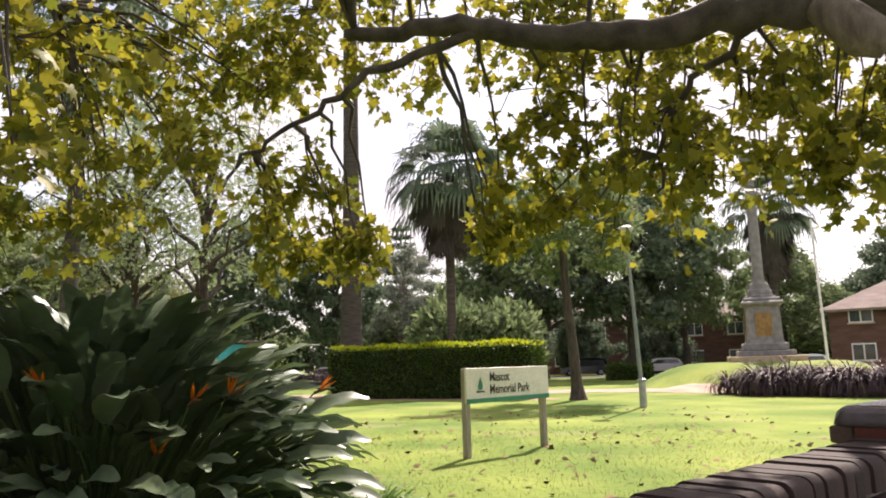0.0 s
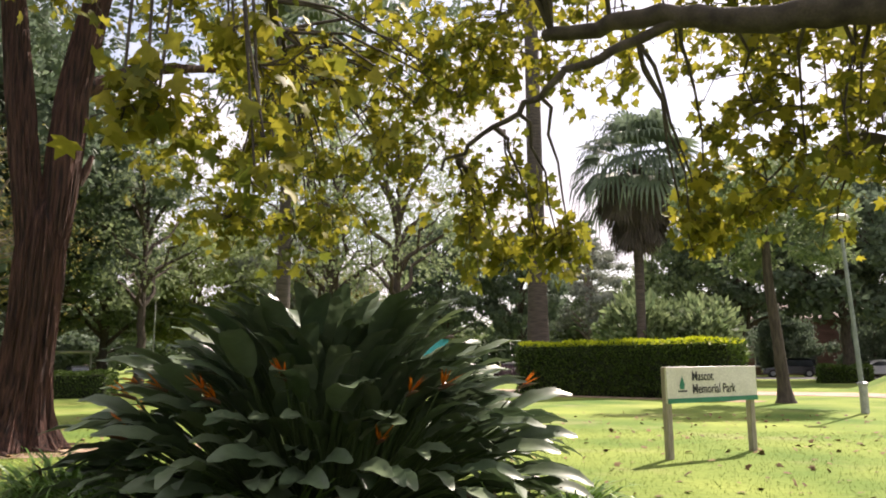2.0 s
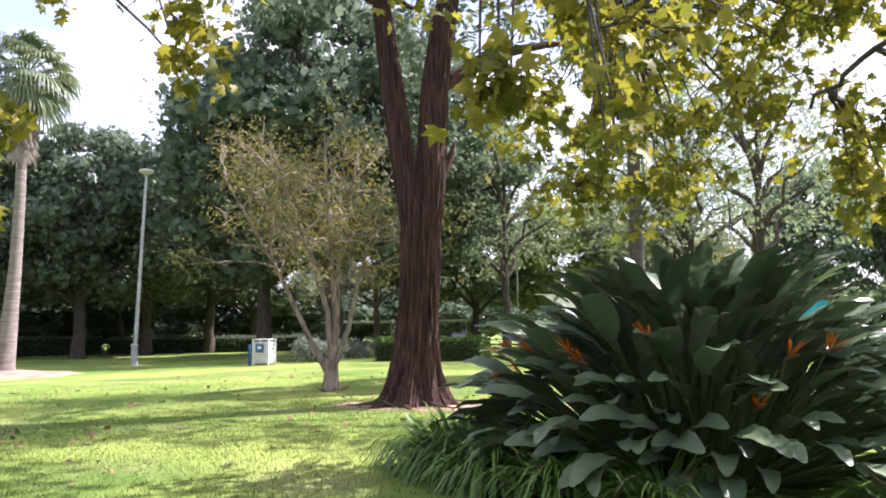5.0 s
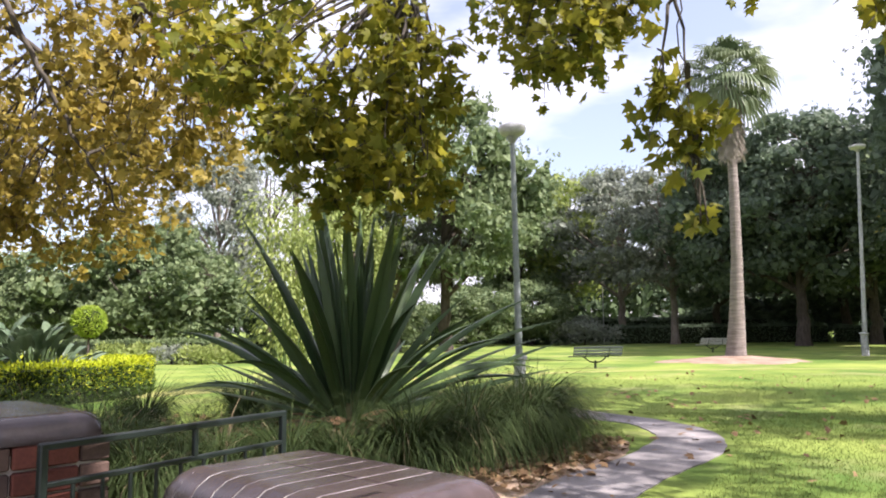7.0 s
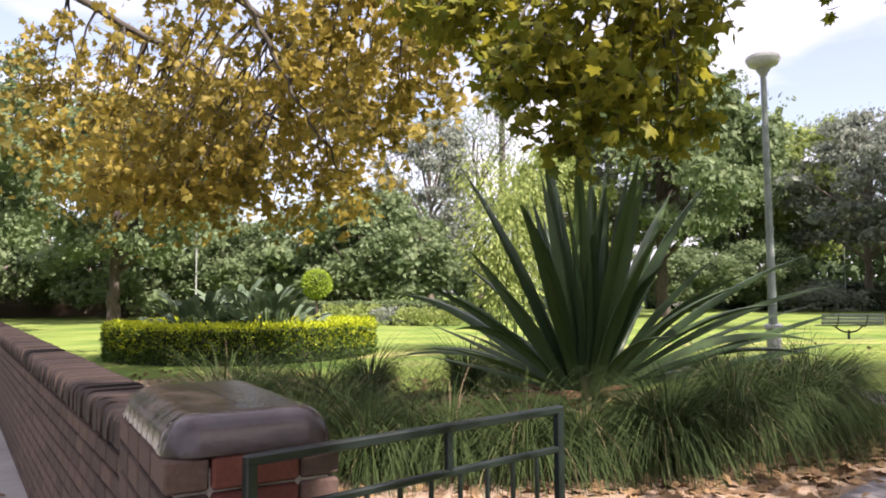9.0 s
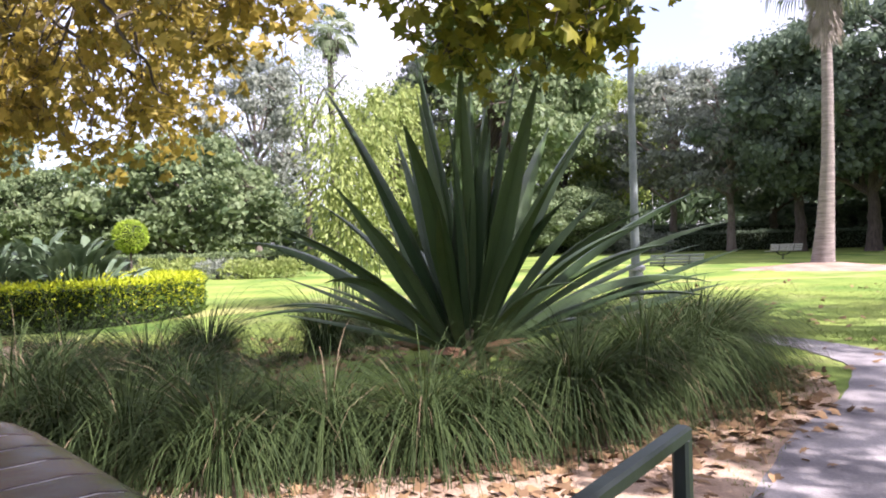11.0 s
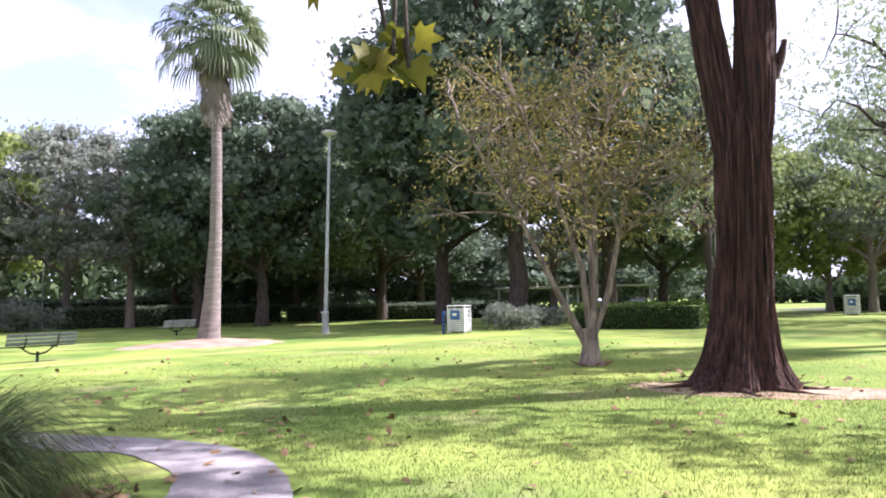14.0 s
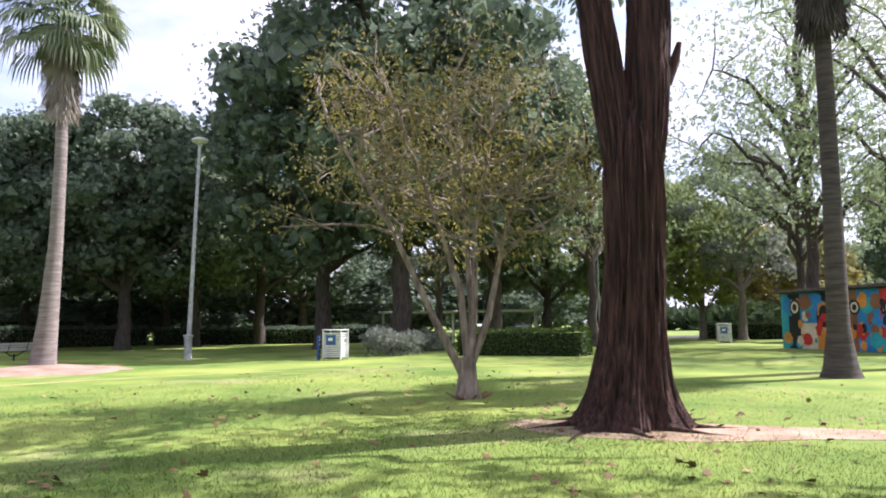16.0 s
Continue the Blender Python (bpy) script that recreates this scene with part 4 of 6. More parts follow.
def tree_mesh(height, crown_r, crown_base, trunk_r, n_limbs, clumps, per, size, leafmat, barkmat, seed, droop=0.0, flat=0.62, lean=(0, 0), full=0.9):
    """Trunk with limbs, and a crown of leafy clumps at the ends of the limbs: two meshes."""
    r, q = random.Random(seed), np.random.default_rng(seed)
    wood = Geo()
    top = Vector((lean[0], lean[1], height * 0.82))
    fork = Vector((lean[0] * .3, lean[1] * .3, crown_base))
    wood.tube([(0, 0, -0.2), (0, 0, 0.35)] + curve_pts((0, 0, 0.9), fork, 0, 4, trunk_r * .3, r), [trunk_r * 1.5, trunk_r * 1.12] + [trunk_r * (1 - .07 * i) for i in range(5)], 12)
    cents = []
    for i in range(clumps):
        a = i * 2.399 + r.uniform(-.3, .3)
        u = (i + .5) / clumps
        zz = crown_base + (height - crown_base) * (0.12 + 0.84 * u) + r.uniform(-.5, .5)
        prof = math.sin(math.pi * min(1, 0.16 + 0.80 * u)) ** 0.55
        rad = crown_r * prof * r.uniform(0.45, 1.0)
        cents.append(Vector((lean[0] * u + rad * math.cos(a), lean[1] * u + rad * math.sin(a), zz)))
    limbs = []
    for i in range(n_limbs):
        c = cents[int((i + .5) * clumps / n_limbs)]
        st = fork.lerp(top, min(.8, max(0, (c.z - crown_base) / (height - crown_base) - .25)))
        p = curve_pts(st, c, crown_r * .10, 5, crown_r * .05, r)
        limbs.append(p)
        wood.tube(p, [trunk_r * .52 * (1 - k * .165) for k in range(6)], 6)
    wood.tube(curve_pts(fork, top, 0, 4, trunk_r * .5, r), [trunk_r * .72 * (1 - .2 * k) for k in range(5)], 8)
    for c in cents:
        p = min((q_ for l_ in limbs for q_ in l_[2:]), key=lambda q_: (q_ - c).length)
        if (p - c).length > .3:
            wood.tube(curve_pts(p, c, .1, 3, .12, r), [trunk_r * .14, trunk_r * .11, trunk_r * .08, trunk_r * .04], 5)
    C = np.array([tuple(c) for c in cents])
    n = clumps * per
    idx = np.repeat(np.arange(clumps), per)
    cr = crown_r * q.uniform(0.20, 0.36, clumps)
    d = q.normal(size=(n, 3))
    d /= np.linalg.norm(d, axis=1, keepdims=True)
    squash = np.array((1, 1, flat))
    pos = C[idx] + d * (cr[idx, None] * squash) * q.uniform(0.66, 1.18, (n, 1))
    pos[:, 2] -= droop * q.random(n) * 1.0
    ax = d * 0.8 + q.normal(0, .55, d.shape) + np.array((0, 0, -.1 - droop))
    rots = frames_of(ax, q.uniform(0, 6.28, n), size * q.uniform(.5, 1.25, n))
    sprays = (np.einsum("nij,kj->nki", rots, np.array(SPRAY_V)) + pos[:, None, :]).reshape(-1, 3)
    faces = (np.array(SPRAY_F)[None] + (np.arange(n) * len(SPRAY_V))[:, None, None]).reshape(-1, 4)
    if not full:
        return wood.mesh("trunk", barkmat), scattered("crown", SPRAY_V, SPRAY_F, rots, pos, leafmat)
    # the thick of each clump: broad overlapping sprays that the outer ones grow from
    m = clumps * 160
    idx = np.repeat(np.arange(clumps), 160)
    d = q.normal(size=(m, 3))
    d /= np.linalg.norm(d, axis=1, keepdims=True)
    inner = C[idx] + d * (cr[idx, None] * squash) * q.uniform(0.35, 0.84, (m, 1)) * full - np.array((0, 0, droop * .4))
    ax = np.cross(d, q.normal(size=(m, 3))) + np.array((0, 0, -.15))
    rots = frames_of(ax, q.uniform(0, 6.28, m), cr[idx] * q.uniform(.18, .38, m) * full)
    leaf = np.array([(0, -.5, 0), (.42, -.1, .1), (.08, .5, -.06), (-.4, .06, .08)])
    vs = [sprays, (np.einsum("nij,kj->nki", rots, leaf) + inner[:, None, :]).reshape(-1, 3)]
    fs = [faces, np.arange(4 * m).reshape(-1, 4) + len(sprays)]
    me = bpy.data.meshes.new("crown")
    me.from_pydata(np.concatenate(vs).tolist(), [], np.concatenate(fs).tolist())
    me.materials.append(leafmat)
    return wood.mesh("trunk", barkmat), me


KINDS = {
    "broad_dark": (tree_mesh(16, 6.5, 3.6, .42, 13, 62, 70, .36, M_LEAFDARK, M_DARKBARK, 1), "tall spreading tree with dense dark green foliage"),
    "round_mid": (tree_mesh(13, 5.8, 2.8, .36, 11, 56, 70, .36, M_LEAFMID, M_DARKBARK, 2), "rounded park tree with mid-green foliage"),
    "grey_gum": (tree_mesh(16, 6.0, 4.0, .36, 12, 46, 90, .42, M_LEAFGREY, M_GREYBARK, 3, .25, .5, full=.8), "open gum tree with grey-green foliage"),
    "light": (tree_mesh(12, 5.0, 2.2, .28, 11, 48, 70, .36, M_LEAFLIGHT, M_GREYBARK, 4), "bushy tree with fresh light green foliage"),
    "airy": (tree_mesh(17, 7.0, 5.0, .34, 13, 46, 120, .32, M_LEAFGREEN, M_DARKBARK, 6, .1, .45, full=0), "open airy tree with bare limbs showing"),
    "gold": (tree_mesh(10, 4.6, 2.5, .26, 10, 40, 100, .40, M_LEAFGOLD, M_GREYBARK, 7), "autumn tree with yellow-green foliage"),
    "low_dark": (tree_mesh(7.5, 5.6, 0.6, .25, 10, 56, 70, .36, M_LEAFDARK, M_DARKBARK, 11, .2), "low dense dark tree with foliage to the ground"),
    "low_dense": (tree_mesh(7.5, 5.6, 0.9, .25, 10, 56, 70, .36, M_LEAFMID, M_DARKBARK, 9, .2), "low dense tree with foliage to the ground"),
}


def tree(kind, at, height, seed, wide=1.0):
    (wood, crown), label = KINDS[kind]
    e = thing("park_tree", (at[0], at[1], swell(*at)), label, "tree", "trees round the park", rz=(seed * 67) % 360)
    full = {"broad_dark": 16, "round_mid": 13, "grey_gum": 16, "light": 12, "airy": 17, "gold": 10, "low_dense": 7.5, "low_dark": 7.5}[kind]
    k = height / full
    for nm, me in (("trunk", wood), ("crown", crown)):
        ob = new(nm, me)
        ob.parent = e
        ob.matrix_basis = Matrix.Diagonal((k * wide, k * wide, k, 1))
    return e


def by_bearing(yaw, dist, eye=(-3.0, 0.0)):
    return eye[0] - dist * math.sin(radians(yaw)), eye[1] + dist * math.cos(radians(yaw))


# West and south-west tree line, across the lawn
for i, (kind, yaw, dist, h, wd) in enumerate((
        ("low_dense", 142, 62, 8, 1.0), ("low_dense", 134, 58, 7.5, 1.2), ("broad_dark", 129, 74, 14, 1.0), ("low_dense", 125, 56, 6.5, 1.1), ("low_dense", 116, 52, 8.5, 1.05),
        ("grey_gum", 111, 58, 16, .8), ("airy", 107, 66, 19, .8), ("light", 101, 42, 10, .8), ("grey_gum", 97, 50, 14, .9), ("round_mid", 93, 48, 17.5, .9),
        ("low_dense", 98, 60, 5.5, 1.0), ("low_dense", 91, 62, 5.0, 1.1), ("low_dense", 86, 66, 5.5, 1.1), ("round_mid", 87, 74, 17, 1.0), ("light", 83, 78, 18, 1.0), ("grey_gum", 79, 70, 17, 1.0), ("grey_gum", 75, 64, 15.5, 1.0))):
    tree(kind, by_bearing(yaw, dist), h, i, wd)
for i, (kind, yaw, dist, h, wd) in enumerate((
        ("broad_dark", 70.5, 60, 16.5, 1.0), ("broad_dark", 66, 57, 17, 1.05), ("round_mid", 61.5, 62, 16, 1.0), ("broad_dark", 57, 66, 18, 1.0), ("broad_dark", 52.5, 50, 21, 1.0),
        ("broad_dark", 47, 46, 24, 1.0), ("grey_gum", 44, 60, 14, 1.0), ("broad_dark", 40, 52, 22, 1.0), ("round_mid", 36, 60, 13, 1.1), ("airy", 33, 48, 17, .9), ("light", 29.5, 62, 13, 1.0),
        ("light", 25, 66, 12, 1.0), ("airy", 18.5, 46, 20, 1.0), ("gold", 19.5, 72, 10, 1.3), ("airy", 13, 40, 17, .9), ("broad_dark", 72, 74, 15, 1.1), ("broad_dark", 63.5, 76, 15, 1.2), ("broad_dark", 54, 78, 16, 1.2), ("low_dark", 68, 86, 9, 1.7), ("low_dark", 57, 88, 9, 1.7), ("low_dark", 46, 88, 9, 1.7), ("low_dark", 37, 84, 8, 1.5))):
    tree(kind, by_bearing(yaw, dist), h, i + 20, wd)
# North side, round the memorial
for i, (kind, x, y, h, wd) in enumerate((
        ("broad_dark", -15, 62, 14, .9), ("broad_dark", -8.5, 66, 13, .8), ("grey_gum", -27, 58, 15, 1.0), ("airy", -19, 46, 16, .9), ("grey_gum", -3, 84, 15, 1.0), ("broad_dark", 9.5, 62, 16, .9),
        ("broad_dark", 16.5, 60, 17, 1.0), ("round_mid", 23, 66, 15, .8), ("round_mid", 34, 70, 12, .9), ("broad_dark", 45, 68, 13, .9), ("round_mid", 52, 50, 12, 1.0),
        ("low_dark", 8, 70, 6.5, .8), ("low_dark", 14.5, 73, 6, .7), ("low_dark", 22, 72, 5.5, .8), ("round_mid", 4.5, 60, 11, .8), ("low_dense", 0, 92, 9, 1.6), ("low_dense", 24, 92, 9, 1.6), ("low_dense", 48, 86, 9, 1.6), ("low_dense", -26, 88, 9, 1.6))):
    tree(kind, (x, y), h, i + 50, wd)
# Behind the street, seen only in reflections and for the light
for i in range(6):
    tree("round_mid", (30 - 13 * i, -26 - 3 * (i % 3)), 11 + i % 3, i + 80)

# The furrowed red-barked tree beside the lawn, forked in two
q = np.random.default_rng(3)


def bark_column(pts, radii, n=88, rows=70, depth=0.05, flare=0.0, seed=0, ridges=15):
    """A trunk with deep upright furrows and spreading root buttresses."""
    pts = np.array(pts, float)
    t = np.linspace(0, 1, rows)
    s = np.linspace(0, 1, len(pts))
    c = np.stack([np.interp(t, s, pts[:, k]) for k in range(3)], 1)
    for k in range(2):
        c[1:-1, :2] = (c[:-2, :2] + 2 * c[1:-1, :2] + c[2:, :2]) / 4
    rad = np.interp(t, s, radii)
    vs = []
    for i in range(rows):
        for k in range(n):
            a = 2 * math.pi * k / n
            z = c[i, 2]
            v = noise.noise(Vector((math.cos(a) * ridges / 2.2, math.sin(a) * ridges / 2.2, z * .55 + seed)))
            w_ = noise.noise(Vector((math.cos(a) * ridges, math.sin(a) * ridges, z * 1.1 + 9 + seed)))
            rr = rad[i] * (1 + depth * (1.6 * (abs(v) ** .6) - .8) * 1.6 + depth * .7 * w_)
            if flare:
                lobe = 0.5 + 0.5 * math.sin(a * 5 + seed) * math.cos(a * 2 + 1)
                rr += flare * math.exp(-max(0, z) / .42) * (0.45 + 1.0 * lobe)
            vs.append((c[i, 0] + rr * math.cos(a), c[i, 1] + rr * math.sin(a), z))
    return vs, [(i * n + k, i * n + (k + 1) % n, (i + 1) * n + (k + 1) % n, (i + 1) * n + k) for i in range(rows - 1) for k in range(n)]


BIG = (-10.85, 11.2)
big = thing("stringybark_tree", (*BIG, 0), "big forked tree with deeply furrowed reddish-brown bark", "tree")
g = Geo()
g.add(*bark_column([(0, 0, -.15), (.08, .09, 1.2), (.13, .17, 2.6), (.14, .19, 3.6), (.14, .19, 4.2), (.15, .19, 4.6), (.16, .2, 4.9)], [.58, .45, .41, .43, .36, .2, .03], n=150, rows=110, depth=.10, flare=.30, seed=1, ridges=24))
part("trunk", g, M_BARK, big)
vx = Vector((0.73, 0.68, 0))
for nm, off, pts, rad in (("limb", 2, [(.08, .13, 3.0), (-.01, .04, 4.1), (-.12, -.06, 5.2), (-.25, -.19, 6.6), (-.45, -.4, 9)], [.23, .27, .26, .25, .19]),
                          ("limb", 4, [(.2, .23, 3.0), (.29, .32, 4.1), (.35, .37, 5.2), (.40, .42, 6.8), (.8, .75, 10)], [.25, .30, .32, .30, .21])):
    part(nm, Geo().add(*bark_column(pts, rad, 96, 70, .11, 0, off, 16)), M_BARK, big)
part("stub", Geo().tube([(.54, .56, 5.0), (.64, .66, 5.3), (.70, .72, 5.6)], [.10, .08, .04], 10), M_BARK, big, "broken branch stub")
r = random.Random(9)
for i in range(9):
    a = i * .72 + .3
    ln = r.uniform(.7, 1.5)
    part("root", Geo().tube([(.5 * math.cos(a), .5 * math.sin(a), .14), (.8 * math.cos(a), .8 * math.sin(a), .025), ((.8 + ln * .4) * math.cos(a + .1), (.8 + ln * .4) * math.sin(a + .1), -.004), ((.8 + ln) * math.cos(a + .25), (.8 + ln) * math.sin(a + .25), -.03)], [.13, .055, .03, .012], 8), M_BARK, big)
wood = Geo()
cents = []
for i in range(34):
    a = i * 2.4
    rad = 6.4 * math.sqrt((i + .5) / 34)
    c = Vector((1.6 + rad * math.cos(a), .8 + rad * math.sin(a), 11.0 + 2.4 * math.sin(i * 1.9) + (1 - rad / 6.4) * 2))
    cents.append(c)
    if i % 3 == 0:
        wood.tube(curve_pts((-.43, -.38, 8.8) if i % 2 else (.78, .73, 9.8), c, .4, 5, .25, r), [.16, .13, .1, .08, .05, .03], 7)
wood.tube(curve_pts((.45, .5, 6.9), (2.3, 3.0, 8.1), .3, 5, .1, r), [.2, .17, .14, .11, .08, .05], 8)
wood.tube(curve_pts((2.3, 3.0, 8.1), (4.6, 4.6, 7.7), .5, 5, .15, r), [.1, .08, .06, .05, .04, .02], 7)
part("branchwork", wood, M_BARK, big)["kind"] = "stuff"
C = np.array([tuple(c) for c in cents])
n = 34 * 260
idx = np.repeat(np.arange(34), 260)
d = ball(n, q)
part("crown", scattered("crown", SPRAY_V, SPRAY_F, frames_of(d + q.normal(0, .6, d.shape), q.uniform(0, 6.28, n), .34 * q.uniform(.6, 1.3, n)), C[idx] + d * np.array((1.5, 1.5, 1.0)), M_LEAFDARK), M_LEAFDARK, big)

# Crape myrtle: several smooth stems and thin yellowing leaves
crape = thing("crape_myrtle", (-15.2, 12.75, 0), "slender multi-stemmed tree with smooth pale bark and sparse yellowing leaves", "tree")
wood = Geo()
r = random.Random(14)
g = Geo()
g.tube([(0, 0, -.1), (0, 0, .15), (.02, .0, .5), (0, .02, .8)], [.34, .22, .18, .16], 12)
part("trunk", g, M_SMOOTHBARK, crape)
ends = []
# across is the direction seen broadside from the gate
ax, ay = 0.70, 0.71
stems = (((-.08, .45), (-.65, 1.5), (-1.5, 3.1), (-2.8, 4.9)), ((.04, .6), (.12, 1.5), (.02, 3.1), (-.2, 5.9)), ((.06, .7), (.16, 1.5), (.2, 3.0), (.7, 5.2)), ((.1, .7), (.45, 1.5), (.75, 2.7), (1.4, 4.6)), ((.02, .8), (-.1, 2.0), (-.65, 3.5), (-1.7, 5.9)))
for j, st in enumerate(stems):
    dep = (-.25, .2, -.1, .15, .35)[j]
    pts = [Vector((u * ax - dep * k * .25 * ay, u * ay + dep * k * .25 * ax, z * (1 + .05 * k))) for k, (u, z) in enumerate(st)]
    part("stem", Geo().tube(pts, [.09, .07, .05, .03], 9), M_SMOOTHBARK, crape)
    for b in range(15):
        base = pts[2].lerp(pts[3], r.uniform(-.2, 1))
        a = r.uniform(0, 6.28)
        e_ = base + Vector((math.cos(a) * r.uniform(.7, 2.5), math.sin(a) * r.uniform(.7, 2.5), r.uniform(-.6, 1.6)))
        wood.tube(curve_pts(base, e_, .15, 4, .1, r), [.04, .03, .024, .016, .008], 5)
        for k in range(4):
            e2 = e_ + Vector((r.uniform(-.7, .7), r.uniform(-.7, .7), r.uniform(-.35, .7)))
            wood.tube(curve_pts(base.lerp(e_, r.uniform(.5, 1)), e2, .05, 2, .04, r), [.014, .009, .004], 4)
            ends.append(e2)
part("twig_work", wood, M_SMOOTHBARK, crape)["kind"] = "stuff"
C = np.array([tuple(c) for c in ends])
per = q.choice((8, 24, 48, 84), len(C))
n = int(per.sum())
idx = np.repeat(np.arange(len(C)), per)
d = ball(n, q)
part("crown", scattered("crown", LEAF_V, LEAF_F, frames_of(d + np.array((0, 0, -.2)), q.uniform(0, 6.28, n), .092 * q.uniform(.6, 1.3, n)), C[idx] + d * np.array((.5, .5, .4)), M_LEAFGOLD), M_LEAFGOLD, crape)
r = random.Random(4)
for i in range(18):
    a = r.uniform(0, 6.28)
    part("dry_sucker", Geo().tube([(.3 * math.cos(a), .3 * math.sin(a), 0), (.5 * math.cos(a), .5 * math.sin(a), .1)], [.02, .008], 5), M_LITTER, crape)


# Palms
def fan_frond(g, hub, out, size, spread, droop, n, r):
    """One fan leaf at hub, facing out: blades joined to half their length, their tips hanging."""
    d = Vector(out).normalized()
    side = d.cross(Vector((0, 0, 1)))
    side = side.normalized() if side.length > .05 else Vector((1, 0, 0))
    side = (side + Vector((0, 0, r.uniform(-.25, .25)))).normalized()
    hub = Vector(hub)
    vs, fs = [hub], []
    for i in range(n):
        a = spread * (i / (n - 1) - .5)
        u = d * math.cos(a) + side * math.sin(a)
        w_ = spread / n * .62
        ln = size * (1 - .1 * abs(a)) * r.uniform(.88, 1.08)
        u0, u1 = d * math.cos(a - w_) + side * math.sin(a - w_), d * math.cos(a + w_) + side * math.sin(a + w_)
        p = hub + u * ln * .78 + Vector((0, 0, -droop * ln * .22))
        vs += [hub + u0 * ln * .5 + Vector((0, 0, -.02 * ln)), hub + u1 * ln * .5 + Vector((0, 0, .03 * ln)), p - side * w_ * ln * .35, p + side * w_ * ln * .35, hub + u * ln * .9 + Vector((0, 0, -droop * ln * (.55 + r.uniform(0, .2))))]
        k = 1 + 5 * i
        fs += [(0, k + 1, k), (k, k + 1, k + 3, k + 2), (k + 2, k + 3, k + 4)]
    g.add(vs, fs)


def fan_palm(name, at, trunk_pts, radii, crown_r, n_green, n_dead, skirt, label, seed, greenmat=None, flare=.35):
    """A palm of fan leaves with hanging tips over a skirt of dead leaves, skirt metres long and flaring by flare."""
    r = random.Random(seed)
    e = thing(name, at, label, "palm tree")
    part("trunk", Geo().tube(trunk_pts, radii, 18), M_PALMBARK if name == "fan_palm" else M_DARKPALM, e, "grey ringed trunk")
    top = Vector(trunk_pts[-1])
    gt, leaf, dead = Geo(), Geo(), Geo()
    for k in range(n_green):
        a = k * 2.4 + r.uniform(-.25, .25)
        el = -.5 + 1.85 * ((k + .5) / n_green) ** .9 + r.uniform(-.12, .12)
        d = Vector((math.cos(a) * math.cos(el), math.sin(a) * math.cos(el), math.sin(el)))
        st = crown_r * r.uniform(.44, .6)
        hub = top + d * st + Vector((0, 0, -.10 * st))
        gt.tube([top, top + d * st * .55 + Vector((0, 0, .05)), hub], [.032, .024, .016], 5)
        fan_frond(leaf, hub, d + Vector((0, 0, -.35)), crown_r * r.uniform(.46, .58), 2.5, 1.0 if el < .5 else .7, 17, r)
    for k in range(n_dead):
        a = k * 2.4 + r.uniform(-.3, .3)
        down = skirt * ((k + .5) / n_dead)
        wide = radii[-1] + flare * (1 - .75 * down / skirt) * r.uniform(.5, 1.15)
        hub = top + Vector((math.cos(a) * wide, math.sin(a) * wide, -.15 - down * .8))
        fan_frond(dead, hub, (math.cos(a) * .35, math.sin(a) * .35, -1), crown_r * r.uniform(.32, .46), .9, .15, 8, r)
    part("fronds", leaf, greenmat or M_FROND, e, smooth=False)
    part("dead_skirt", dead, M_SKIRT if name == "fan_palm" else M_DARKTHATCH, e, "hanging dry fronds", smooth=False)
    part("stalk_work", gt, M_STALK, e)["kind"] = "stuff"
    return e


fan_palm("fan_palm", (-32.2, 10.6, .3), [(0, 0, -.5), (.02, .05, .3), (.10, .12, 1.5), (.2, .22, 4), (.16, .28, 7), (0, .3, 11.8)], [.50, .40, .32, .23, .20, .18], 2.45, 42, 90, 3.4, "tall slender fan palm with a ragged dry skirt", 3)
fan_palm("skirted_palm", (-10.95, 22.2, 0), [(0, 0, -.1), (0, 0, .25), (0, 0, 1.2), (.05, .02, 5), (.1, .05, 12.4)], [.56, .42, .28, .22, .19], 2.6, 40, 120, 3.4, "stout grey palm with a hanging skirt of dead fronds", 5)
fan_palm("skirted_palm", (1.2, 43, 0), [(0, 0, -.1), (0, 0, .5), (.05, 0, 4), (.1, 0, 12.6)], [.40, .30, .26, .30], 4.6, 44, 170, 4.2, "cabbage palm with a thick shaggy grey skirt", 6, M_LEAFDARK, 1.9)
fan_palm("skirted_palm", (26.6, 56, 0), [(0, 0, -.1), (0, 0, .5), (.05, 0, 6), (.1, 0, 13)], [.5, .4, .36, .36], 4.2, 36, 130, 5.5, "tall palm with a thick brown skirt behind the memorial", 8, M_LEAFDARK, 1.4)
fan_palm("tall_palm", (-4.35, 40, 0), [(0, 0, -.1), (0, 0, .8), (.05, 0, 4), (.1, 0, 12), (.1, 0, 28)], [.85, .68, .56, .44, .36], 3.2, 40, 40, 1.5, "very tall palm with a thick grey trunk", 9)
fan_palm("tall_palm", by_bearing(105, 68) + (0,), [(0, 0, -.1), (0, 0, 8), (0, 0, 21)], [.4, .32, .26], 3.0, 36, 40, 2.0, "distant tall palm above the trees", 10)

# Slim tree by the memorial path
slim = thing("slim_tree", (5.55, 28.2, 0), "slim leaning tree with mottled bark", "tree")
part("trunk", Geo().tube([(0, 0, -.1), (0, 0, .15), (-.03, 0, .6), (-.12, 0, 2.2), (-.28, 0, 4.2), (-.3, 0, 7)], [.42, .3, .22, .19, .17, .12], 12), M_DARKBARK, slim)
wood, crown = tree_mesh(9, 3.2, 4.5, .12, 8, 22, 150, .3, M_LEAFMID, M_GREYBARK, 12)
part("crown", crown, M_LEAFMID, slim)

